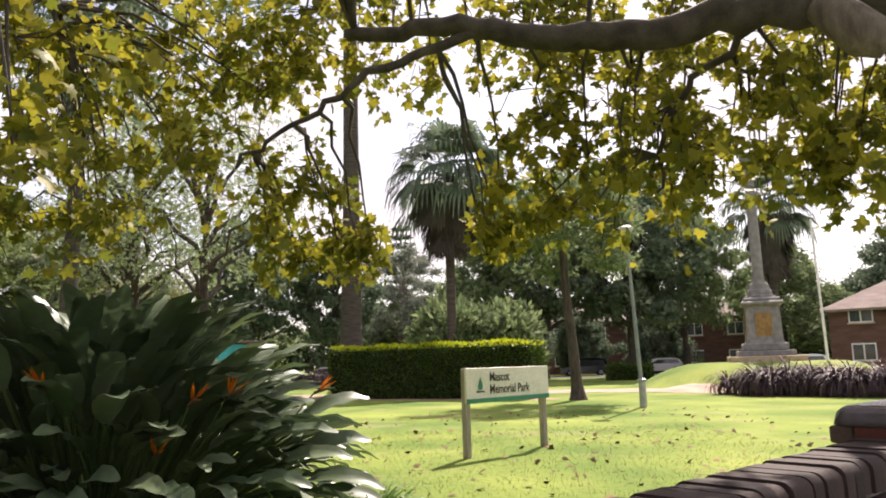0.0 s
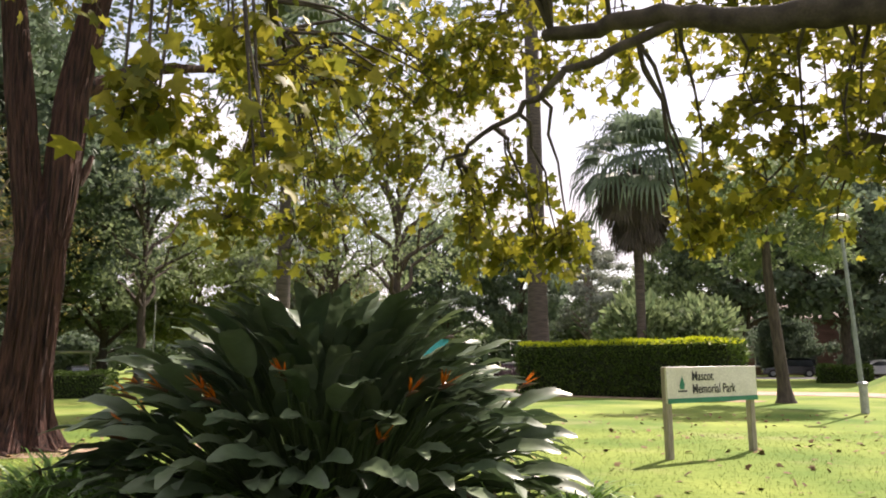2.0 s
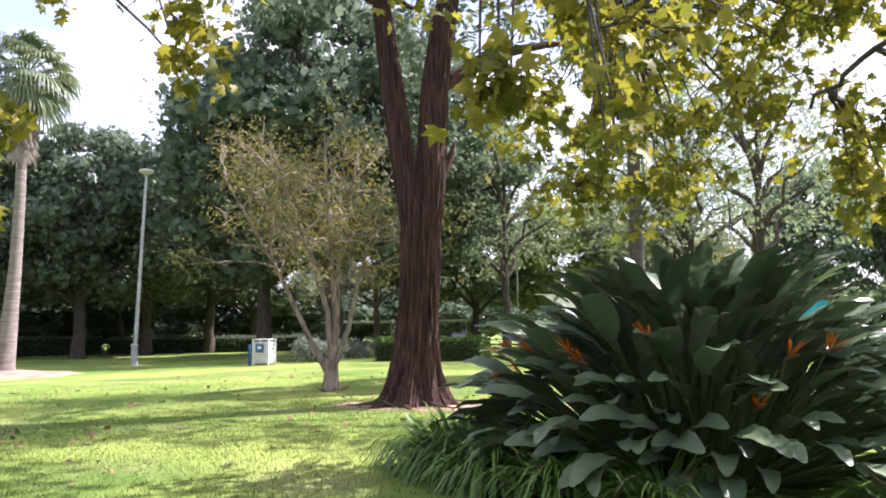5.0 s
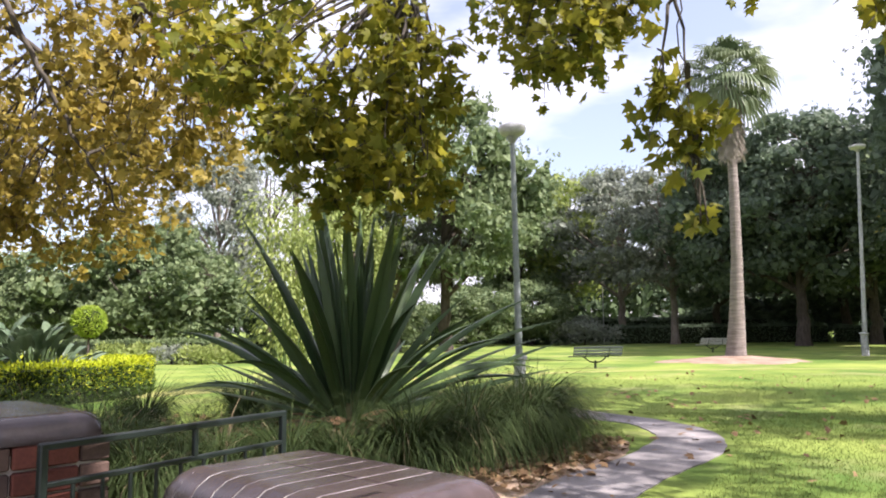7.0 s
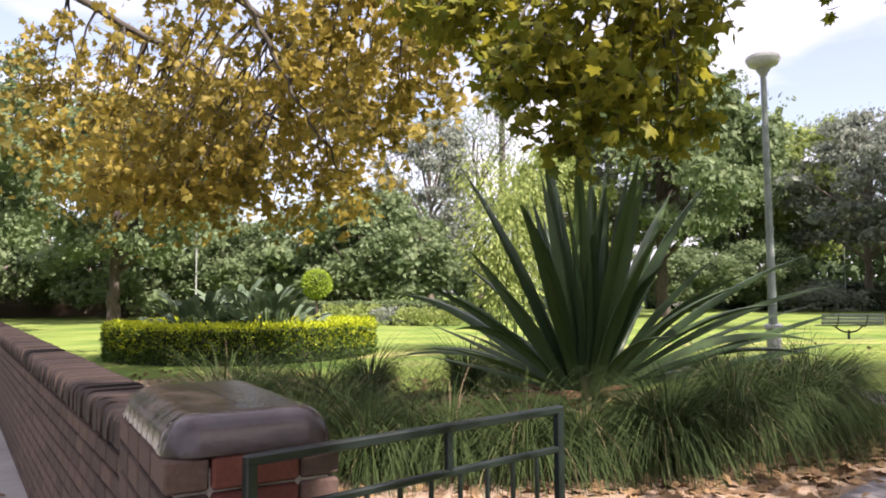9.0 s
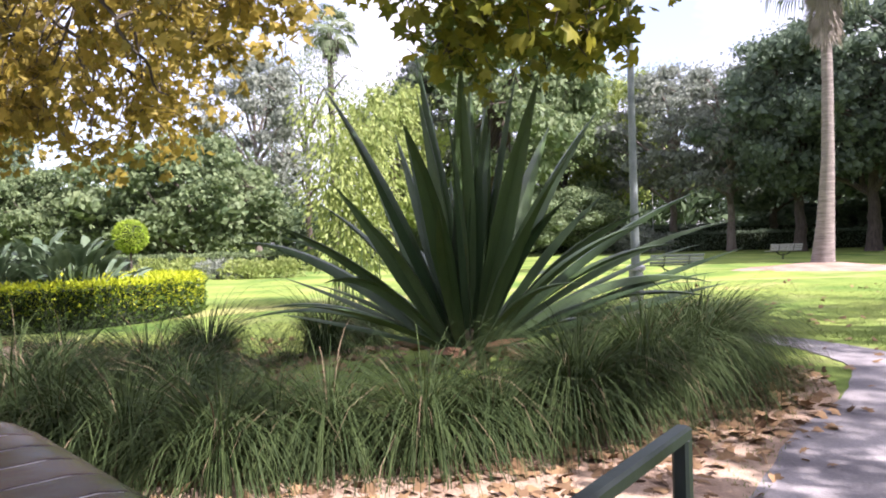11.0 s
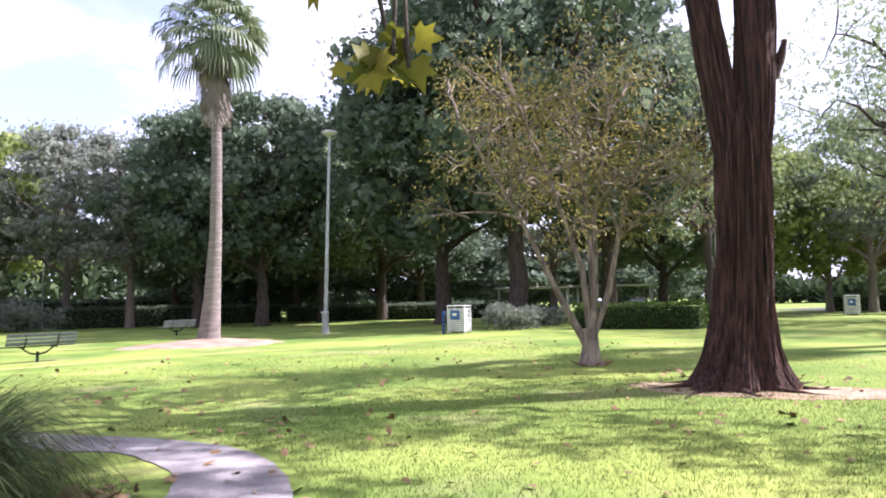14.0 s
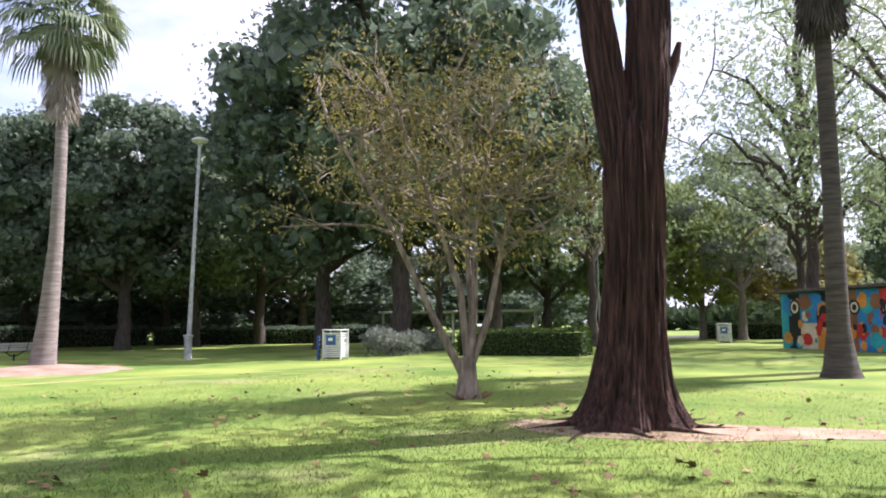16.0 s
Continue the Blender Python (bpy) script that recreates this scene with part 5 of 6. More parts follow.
# Tiered conifer far behind the hedge
pine = thing("tiered_pine", (-3.6, 95, 0), "tall dark conifer with flat tiers of branches", "tree")
part("trunk", Geo().tube([(0, 0, -.2), (0, 0, 9), (0, 0, 20)], [.4, .28, .05], 10), M_DARKBARK, pine)
tiers, P, A = Geo(), [], []
for k in range(15):
    h, ln = 3.0 + 1.15 * k, 4.6 * (1 - k / 16.5)
    for j in range(7):
        a = j * 2 * math.pi / 7 + k * .55
        c, s = math.cos(a), math.sin(a)
        tiers.tube([(0, 0, h), (c * ln * .5, s * ln * .5, h + .05), (c * ln, s * ln, h + .35)], [.06, .045, .02], 5)
        for m in range(16):
            t = .15 + .85 * m / 15
            P.append((c * ln * t, s * ln * t, h + .35 * t * t))
            sg = 1 if m % 2 else -1
            A.append((c * .5 - s * sg, s * .5 + c * sg, -.12))
part("limb_work", tiers, M_DARKBARK, pine)["kind"] = "stuff"
P, A = np.array(P), np.array(A)
part("foliage", scattered("foliage", LEAF_V, LEAF_F, frames_of(A, q.uniform(-.3, .3, len(P)), 1.1 * q.uniform(.6, 1.2, len(P))), P, M_LEAFDARK), M_LEAFDARK, pine)

# Light bamboo clump behind the lily
bam = thing("bamboo_clump", (-20.0, -5.1, 0), "feathery light green bamboo clump", "bamboo")
r = random.Random(2)
P = []
for i in range(22):
    a, rad, h = r.uniform(0, 6.28), r.uniform(.1, .7), r.uniform(3.0, 5.8)
    ox, oy = rad * math.cos(a), rad * math.sin(a)
    pts = [(ox * (1 + .9 * (k / 6) ** 2), oy * (1 + .9 * (k / 6) ** 2), h * (k / 6) - .5 * (k / 6) ** 3) for k in range(7)]
    part("cane", Geo().tube(pts, [.022 - .003 * k for k in range(7)], 5), M_STALK, bam)
    for k in range(2, 7):
        P += [pts[k]] * (18 + 8 * k)
P = np.array(P)
n = len(P)
d = ball(n, q)
part("leaves", scattered("leaves", LEAF_V, LEAF_F, frames_of(d * .6 + np.array((0, 0, -.55)), q.uniform(0, 6.28, n), .17 * q.uniform(.6, 1.2, n)), P + d * np.array((.7, .7, .5)), M_LEAFLIGHT), M_LEAFLIGHT, bam)

# Plane trees on the street side, their boughs hanging over the wall


def plane_tree(at, trunk_h, boughs, masses, mat, label, seed):
    """boughs: lists of points; masses: (centre, radii, twigs) of hanging leafy sprays."""
    r, q = random.Random(seed), np.random.default_rng(seed)
    e = thing("plane_tree", (0, 0, 0), label, "tree", "plane trees along the street")
    part("trunk", Geo().tube([(at[0], at[1], -.1), (at[0], at[1], .3), (at[0], at[1], 2), (at[0], at[1], trunk_h)], [.55, .42, .36, .34], 16), M_PLANEBARK, e)
    nodes = []
    for pts, r0, r1 in boughs:
        pts = np.array(pts, float)
        m = 8 * (len(pts) - 1) + 1
        t = np.linspace(0, len(pts) - 1, m)
        k = np.clip(t.astype(int), 0, len(pts) - 2)
        u = (t - k)[:, None]
        p0, p1, p2, p3 = pts[np.maximum(k - 1, 0)], pts[k], pts[k + 1], pts[np.minimum(k + 2, len(pts) - 1)]
        c = 0.5 * (2 * p1 + (p2 - p0) * u + (2 * p0 - 5 * p1 + 4 * p2 - p3) * u ** 2 + (3 * p1 - p0 - 3 * p2 + p3) * u ** 3)
        c[1:-1] += q.normal(0, .03, (m - 2, 3))
        part("bough", Geo().tube(c.tolist(), np.linspace(r0, r1, m).tolist(), 12), M_PLANEBARK, e)
        nodes.append(c[m // 6:])
    nodes = np.concatenate(nodes)
    wood = Geo()
    pos, axis = [], []
    for centre, radii, count in masses:
        sub = []
        for j in range(max(3, count // 7)):
            c = np.array(centre) + ball(1, q)[0] * np.array(radii) * .7
            near = nodes[np.argmin(((nodes - c - np.array((0, 0, .8))) ** 2).sum(1))]
            b = curve_pts(near, c, .25, 5, .06, r)
            wood.tube(b, [.026, .022, .018, .014, .011, .008], 6)
            sub += [np.array(p) for p in b[2:]]
        sub = np.array(sub)
        for j in range(count):
            c = np.array(centre) + ball(1, q)[0] * np.array(radii)
            near = sub[np.argmin(((sub - c) ** 2).sum(1) + q.random(len(sub)) * .3)]
            b = curve_pts(near, c, .1, 4, .06, r)
            wood.tube(b, [.008, .007, .006, .005, .003], 4)
            for p in b[1:]:
                for _ in range(3):
                    pos.append(np.array(p) + q.normal(0, .07, 3))
                    axis.append((q.normal(0, .75), q.normal(0, .75), q.normal(-.55, .45)))
    pos, axis = np.array(pos), np.array(axis)
    part("twig_work", wood, M_PLANEBARK, e)["kind"] = "stuff"
    n = len(pos)
    part("leaves", scattered("leaves", PLANE_V, PLANE_F, frames_of(axis, q.uniform(0, 6.28, n), .148 * q.uniform(.5, 1.2, n)), pos, mat), mat, e, "lobed green and yellow leaves")
    return e


plane_tree((7.6, 6.0), 4.6,
           [([(7.6, 6.0, 4.2), (5.6, 6.2, 4.75), (3.5, 6.4, 4.75), (1.8, 6.75, 4.62), (.4, 7.1, 4.95), (-.8, 7.4, 5.0)], .26, .07),
            ([(.6, 7.1, 4.9), (-.4, 7.1, 4.5), (-1.1, 7.2, 4.1), (-2.0, 7.5, 3.6)], .06, .018),
            ([(3.4, 6.5, 4.8), (2.6, 7.2, 4.1), (2.4, 7.4, 3.2)], .05, .015), ([(7.6, 6.0, 4.4), (5, 7.6, 5.6), (2, 8.6, 6.4), (-1.5, 9, 6.6)], .2, .05)],
           # the two highest masses are added out of view to shade wall and lawn
           [((2.7, 7.6, 3.6), (2.2, 1.3, 1.15), 130), ((1.2, 8.0, 3.3), (.6, .9, .7), 26), ((.6, 8.6, 5.5), (4.2, 1.5, .9), 170), ((5.0, 7.6, 4.6), (1.6, 1.5, 1.5), 110), ((-1.5, 8.2, 3.2), (.75, .9, 1.0), 42), ((4.6, 7.0, 3.3), (1.0, .8, .7), 40), ((2.0, 8.2, 4.4), (1.4, 1.0, .6), 36), ((2.8, 5.4, 5.9), (2.4, 1.3, .5), 110), ((-1.2, 5.6, 6.4), (2.0, 1.2, .5), 70), ((-.8, 8.0, 2.75), (.35, .4, .45), 16), ((.7, 8.0, 2.85), (.3, .3, .35), 12)],
           M_PLANELEAF, "plane tree with boughs of green and yellow lobed leaves", 5)
pale = Geo().tube([(3.62, 6.2, 4.62), (3.72, 6.02, 4.42), (3.84, 5.9, 4.2), (3.98, 5.84, 4.08)], [.13, .19, .2, .12], 14)
part("sawn_limb", pale, M_GREYBARK, [o for o in scene.objects if o.name == "plane_tree"][0], "pale sawn limb stub")
plane_tree((2.0, -4.2), 4.4,
           [([(2.0, -4.2, 4.2), (-.5, -1.5, 6.2), (-2.5, 2.5, 6.9), (-3.6, 6.0, 6.2), (-4.2, 8.0, 5.4)], .26, .05), ([(-.5, -1.5, 6.2), (-3.5, -.8, 6.9), (-6.5, 0, 6.6), (-8.8, -.8, 5.6)], .18, .03),
            ([(-2.5, 2.5, 6.9), (-5, 2.4, 6.4), (-6.6, 1.9, 5.6), (-6.75, 1.8, 4.6), (-6.85, 1.75, 3.3), (-6.9, 1.9, 2.7)], .012, .004), ([(-6.5, 0, 6.6), (-8.5, .9, 5.9), (-9.6, 1.4, 5.0)], .06, .02)],
           [((-4.0, 8.0, 4.1), (2.2, 1.5, 1.5), 150), ((-2.5, 4.6, 3.7), (.7, .6, .7), 16), ((-6.8, 1.75, 3.3), (.4, .4, .75), 16), ((-6.92, 1.95, 2.42), (.14, .14, .08), 2), ((-8.6, -1.0, 4.3), (1.2, 1.1, .95), 95), ((-8.3, -1.1, 3.2), (1.0, 1.05, .6), 84), ((-7.9, -1.9, 3.6), (.7, .5, .5), 36), ((-8.2, -2.6, 4.4), (.9, .8, .6), 55), ((-8.2, .9, 4.45), (1.1, .7, .4), 36), ((-8.3, .7, 5.2), (1.7, 1.0, .6), 60), ((-8.8, -2.9, 5.6), (1.5, 1.5, .8), 60),
            # masses at z 6.0 and 6.4 are unseen, added to shade gate and tussocks
            ((-6.3, 3.3, 4.9), (.8, .7, .6), 22), ((-4.6, 5.8, 5.6), (2.0, 1.5, .8), 70), ((-2.2, 8.4, 5.2), (1.8, 1.3, .9), 70), ((-1.4, 2.0, 6.0), (1.9, 1.3, .5), 90), ((-5.4, 1.2, 6.4), (1.8, 1.2, .5), 80), ((-2.85, 3.55, 3.0), (.4, .35, .55), 10), ((-2.4, 4.0, 2.8), (.3, .3, .35), 4), ((-5.5, 2.9, 3.75), (.35, .35, .55), 10), ((-8.0, 1.5, 4.75), (.6, .5, .3), 16), ((-7.4, 2.6, 5.0), (.5, .5, .35), 12)],
           M_PLANELEAF, "plane tree with thin hanging sprays of lobed leaves", 6)
plane_tree((-10.2, -14.8), 4.4,
           [([(-10.2, -14.8, 4.2), (-10.6, -11.5, 7.3), (-11.2, -8.5, 7.0), (-12.0, -6.3, 5.4)], .13, .03), ([(-10.2, -14.8, 4.4), (-9.5, -11, 6.8), (-9.6, -7, 7.2), (-10.4, -4.2, 5.8)], .2, .04),
            ([(-10.6, -11.5, 7.3), (-13.0, -9.5, 6.0), (-14.6, -7.5, 4.4)], .08, .02), ([(-9.6, -7, 7.2), (-9.8, -6.2, 5.6), (-10.3, -5.6, 4.2), (-10.9, -5.2, 3.3)], .05, .012)],
           [((-12.8, -7.4, 4.6), (3.2, 2.6, 2.2), 400), ((-10.8, -4.6, 4.9), (1.6, 1.5, 1.6), 170), ((-13.8, -11.2, 4.9), (3.6, 3.0, 2.5), 430), ((-11.5, -8.8, 3.5), (1.6, 1.8, .9), 120), ((-9.8, -6.8, 6.4), (2.4, 2.4, 1.1), 150)],
           M_PLANEGOLD, "plane tree turning golden brown in autumn", 7)

# Park furniture

def park_bench(at, rz, slat_mat, label):
    e = thing("park_bench", at, label, "bench", "park benches", rz=rz)
    for i in range(4):
        part("seat_slat", Geo().box((0, -.18 + .115 * i, .45 + .006 * i), (1.95, .095, .035), bevel=.006), slat_mat, e)
    for i in range(3):
        part("back_slat", Geo().box((0, .27 + .035 * i, .55 + .115 * i), (1.95, .03, .095), tilt=-.28, bevel=.006), slat_mat, e)
    part("pedestal", Geo().tube([(0, .0, -.05), (0, .0, .2), (0, .02, .3)], [.045, .04, .04], 10), M_IRON, e, "black iron centre post")
    for s in (-1, 1):
        part("bracket", Geo().tube([(0, .02, .22), (s * .22, .02, .26), (s * .34, .02, .34), (s * .45, .02, .43)], [.028, .026, .024, .022], 8), M_IRON, e, "curved black iron bracket")
        part("back_bracket", Geo().tube([(s * .45, -.2, .43), (s * .45, .2, .43), (s * .45, .29, .55), (s * .45, .36, .82)], .018, 8), M_IRON, e, "black iron arm")
    return e


park_bench((-28.5, 4.2, 0), 285, M_SLAT, "dark slatted park bench on a curved iron pedestal")
park_bench((-44.0, 13.3, .0), 287, M_SLATPALE, "pale slatted park bench near a palm")
park_bench((-70, -1.5, 0), 100, M_SLATPALE, "pale park bench far across the lawn")


def lamp(at, height, radius, head_r, label, mat=None, sleeve=0.0, lean=(0, 0)):
    e = thing("lamp_post", at, label, "lamp post", "park lamps")
    part("pole", Geo().tube([(0, 0, -.1), (0, 0, .02), (lean[0] * .5, lean[1] * .5, height * .5), (*lean, height - .25)], [radius, radius, radius * .8, radius * .62], 14), mat or M_GREYMETAL, e)
    if sleeve:
        part("base_sleeve", Geo().lathe((0, 0, 0), [(radius * 1.5, -.05), (radius * 1.5, sleeve - .08), (radius * 2.0, sleeve - .06), (radius * 2.0, sleeve - .01), (radius * 1.1, sleeve + .03)], 14), M_GREYMETAL, e, "pale collared base sleeve")
    x, y = lean
    h = height - .25
    part("neck", Geo().lathe((x, y, h - .02), [(radius * .62, 0), (radius * .9, .06), (head_r * .42, .12), (head_r * .46, .15)], 16), M_GREYMETAL, e)
    part("diffuser", Geo().lathe((x, y, h + .13), [(head_r * .45, 0), (head_r * .85, .05), (head_r, .12), (head_r, .14)], 20), M_DIFFUSER, e, "pale opal bowl")
    part("cover", Geo().lathe((x, y, h + .27), [(head_r * 1.04, 0), (head_r * 1.0, .05), (head_r * .7, .10), (head_r * .15, .12)], 20), M_LAMPHEAD, e, "weathered round cover")
    return e


lamp((-14.55, .69, 0), 5.3, .075, .26, "grey-green lamp post with a mushroom-shaped head", M_POLEGREEN, 1.02, (.28, -.05))
lamp((-37.0, 18.35, 0), 10.2, .115, .38, "tall grey lamp post with a round head", None, 1.1, (.1, .3))
lamp((6.57, 23.1, 0), 5.6, .075, .24, "slim grey lamp post with a square base sleeve", M_POLEGREEN, .85, (-.2, 0))
lamp((-32.1, 45.9, 0), 6.2, .07, .25, "slim pale lamp post near the park edge")
lamp((-37.6, -28.4, 0), 6.0, .06, .25, "slim pale lamp post among the borders")
lamp((-62, -12, 0), 5.0, .06, .22, "slim white lamp post across the lawn")
lamp((-74, 12, 0), 6.0, .06, .22, "slim white lamp post across the lawn")
flag = thing("flagpole", (19.3, 35.6, 0), "white painted flagpole behind the cordylines", "flagpole")
part("pole", Geo().tube([(0, 0, -.1), (-.15, 0, 8)], [.075, .05], 12), M_WHITE, flag)
part("finial", Geo().lathe((-.15, 0, 8), [(.02, -.02), (.08, .04), (.08, .08), (.02, .14)], 12), M_WHITE, flag)

# Park name sign
s0, s1 = Vector((.56, 11.96, 0)), Vector((2.0, 13.36, 0))
d = s1 - s0
sign = thing("park_sign", (s0.x, s0.y, 0), "cream and green park name sign on two timber posts", "sign", rz=math.degrees(math.atan2(d.y, d.x)))
W = d.length
for x in (0.0, W):
    part("post", Geo().box((x, .03, .66), (.12, .10, 1.5), bevel=.012), M_TIMBER, sign, "weathered grey timber post")
part("panel", Geo().box((W / 2, -.045, 1.13), (W + .16, .04, .56), bevel=.004), M_SIGN, sign)
part("green_band", Geo().box((W / 2, -.068, .885), (W + .155, .012, .075)), M_SIGNGREEN, sign, "green band along the bottom")


def lettering(text, x, z, size, parent, mat, y, name="lettering"):
    cu = bpy.data.curves.new(name, "FONT")
    cu.body, cu.size, cu.extrude, cu.offset = text, size, .002, .0015
    tmp = bpy.data.objects.new("tmp", cu)
    scene.collection.objects.link(tmp)
    me = bpy.data.meshes.new_from_object(tmp.evaluated_get(bpy.context.evaluated_depsgraph_get()))
    bpy.data.objects.remove(tmp)
    me.materials.clear()
    me.materials.append(mat)
    ob = new(name, me)
    ob.parent = parent
    ob.matrix_basis = pose(x, y, z, 90, 0, 0) @ Matrix.Diagonal((.95, 1.15, 1, 1))
    return ob


lettering("Mascot", .48, 1.19, .185, sign, M_INK, -.071)
lettering("Memorial Park", .48, .99, .185, sign, M_INK, -.071)
part("emblem", Geo().add([(.20, -.071, 1.06), (.30, -.071, 1.06), (.31, -.071, 1.14), (.255, -.071, 1.27), (.19, -.071, 1.12)], [(0, 1, 2, 3, 4)]), M_SIGNGREEN, sign, "green leaf-shaped emblem")
part("emblem", Geo().box((.26, -.0695, 1.03), (.2, .004, .025)), M_INK, sign, "small dark line of lettering")


def bin_enclosure(at, rz, label, panel=True):
    e = thing("litter_bin", at, label, "litter bin", "litter bins", rz=rz)
    w, d_, h = .80, .78, 1.22
    for sx in (-1, 1):
        for sy in (-1, 1):
            part("corner_post", Geo().box((sx * w / 2, sy * d_ / 2, h / 2 + .03), (.06, .06, h), bevel=.008), M_BINGREY, e)
    part("wheelie_bin", Geo().box((0, 0, .56), (w - .2, d_ - .2, 1.0), bevel=.04), M_IRON, e, "dark bin inside")
    for k in range(12):
        z = .16 + k * .088
        for sx in (-1, 1):
            part("side_slat", Geo().box((sx * w / 2, 0, z), (.02, d_ - .06, .062)), M_BINGREY, e)
        part("front_slat", Geo().box((0, -d_ / 2, z), (w - .06, .02, .062)), M_BINGREY, e)
        part("back_slat", Geo().box((0, d_ / 2, z), (w - .06, .02, .062)), M_BINGREY, e)
    part("lid", Geo().box((0, 0, h + .05), (w + .1, d_ + .1, .05), bevel=.015), M_BINGREY, e)
    part("hood", Geo().box((0, .0, h + .16), (w * .62, .03, .025), bevel=.005).tube([(-.22, 0, h + .06), (-.22, 0, h + .16)], .012, 6).tube([(.22, 0, h + .06), (.22, 0, h + .16)], .012, 6), M_IRON, e)
    if panel:
        part("notice", Geo().box((-.04, -d_ / 2 - .02, .86), (.44, .012, .40)), M_BLUE, e, "blue notice panel")
        part("notice_mark", Geo().box((-.06, -d_ / 2 - .028, .88), (.20, .006, .12)), M_WHITE, e, "white mark on the notice")
        part("notice", Geo().box((w / 2 + .02, 0, .82), (.012, .30, .30)), M_WHITE, e, "small pale notice")
        part("notice_mark", Geo().box((w / 2 + .028, 0, .82), (.006, .14, .16)), M_IRON, e)
    return e


bin_enclosure((-30.4, 21.6, 0), -25 + 53, "pale grey slatted litter bin with blue notices")
post = thing("blue_post_sign", (-31.05, 21.2, 0), "low blue upright sign with white marks", "sign", rz=40)
part("board", Geo().box((0, 0, .5), (.09, .30, 1.05), bevel=.01), M_BLUE, post)
for k in range(4):
    part("mark", Geo().box((.049, 0, .25 + .2 * k), (.006, .18, .09)), M_WHITE, post)
bin_enclosure((-25.2, 50.0, 0), 30, "pale slatted litter bin far across the lawn")

# War memorial on its grass mound
mx, my = MOUND
base = 1.12
mem = thing("war_memorial", (mx, my, base), "grey stone memorial with a tall column on a panelled pedestal", "monument", rz=-20)
mem.scale = (0.8, 0.8, 1.0)
part("step", Geo().box((0, 0, .15), (4.6, 4.6, .34), bevel=.03), M_SANDSTONE, mem, "sandstone step")
part("step", Geo().box((0, 0, .45), (3.4, 3.4, .3), bevel=.03), M_STONE, mem)
part("plinth", Geo().box((0, 0, .78), (2.7, 2.7, .4), bevel=.06), M_STONE, mem)
part("pedestal", Geo().add([(sx * w_, sy * w_, z) for z, w_ in ((.96, 1.17), (1.12, 1.10), (2.96, 1.0)) for sx, sy in ((-1, -1), (1, -1), (1, 1), (-1, 1))],
     [(3, 2, 1, 0), (8, 9, 10, 11)] + [(4 * i + k, 4 * i + (k + 1) % 4, 4 * i + 4 + (k + 1) % 4, 4 * i + 4 + k) for i in range(2) for k in range(4)]), M_STONE, mem, smooth=False)
for k in range(4):
    a = radians(90 * k)
    dx, dy = math.sin(a), -math.cos(a)
    part("plaque", Geo().box((dx * 1.075, dy * 1.075, 1.95), (.95 if abs(dx) < .1 else .05, .05 if abs(dx) < .1 else .95, 1.2)), M_BRONZE, mem, "bronze plaque")
part("cornice", Geo().box((0, 0, 3.06), (2.6, 2.6, .22), bevel=.08).box((0, 0, 3.26), (2.2, 2.2, .2), bevel=.05), M_STONE, mem)
part("cap", Geo().lathe((0, 0, 3.36), [(.98, 0), (.95, .12), (.80, .16), (.78, .42), (.66, .46), (.64, .62)], 8), M_STONE, mem)
part("column_base", Geo().lathe((0, 0, 3.96), [(.60, 0), (.60, .12), (.5, .2), (.46, .3)], 28), M_STONE, mem)
part("column", Geo().lathe((0, 0, 4.2), [(.36, 0), (.35, 2), (.29, 6.5)], 28), M_STONE, mem)
part("capital", Geo().lathe((0, 0, 10.7), [(.36, 0), (.5, .25), (.55, .3), (.55, .5)], 24), M_STONE, mem)

# Cars, houses and what stands at the park's edges

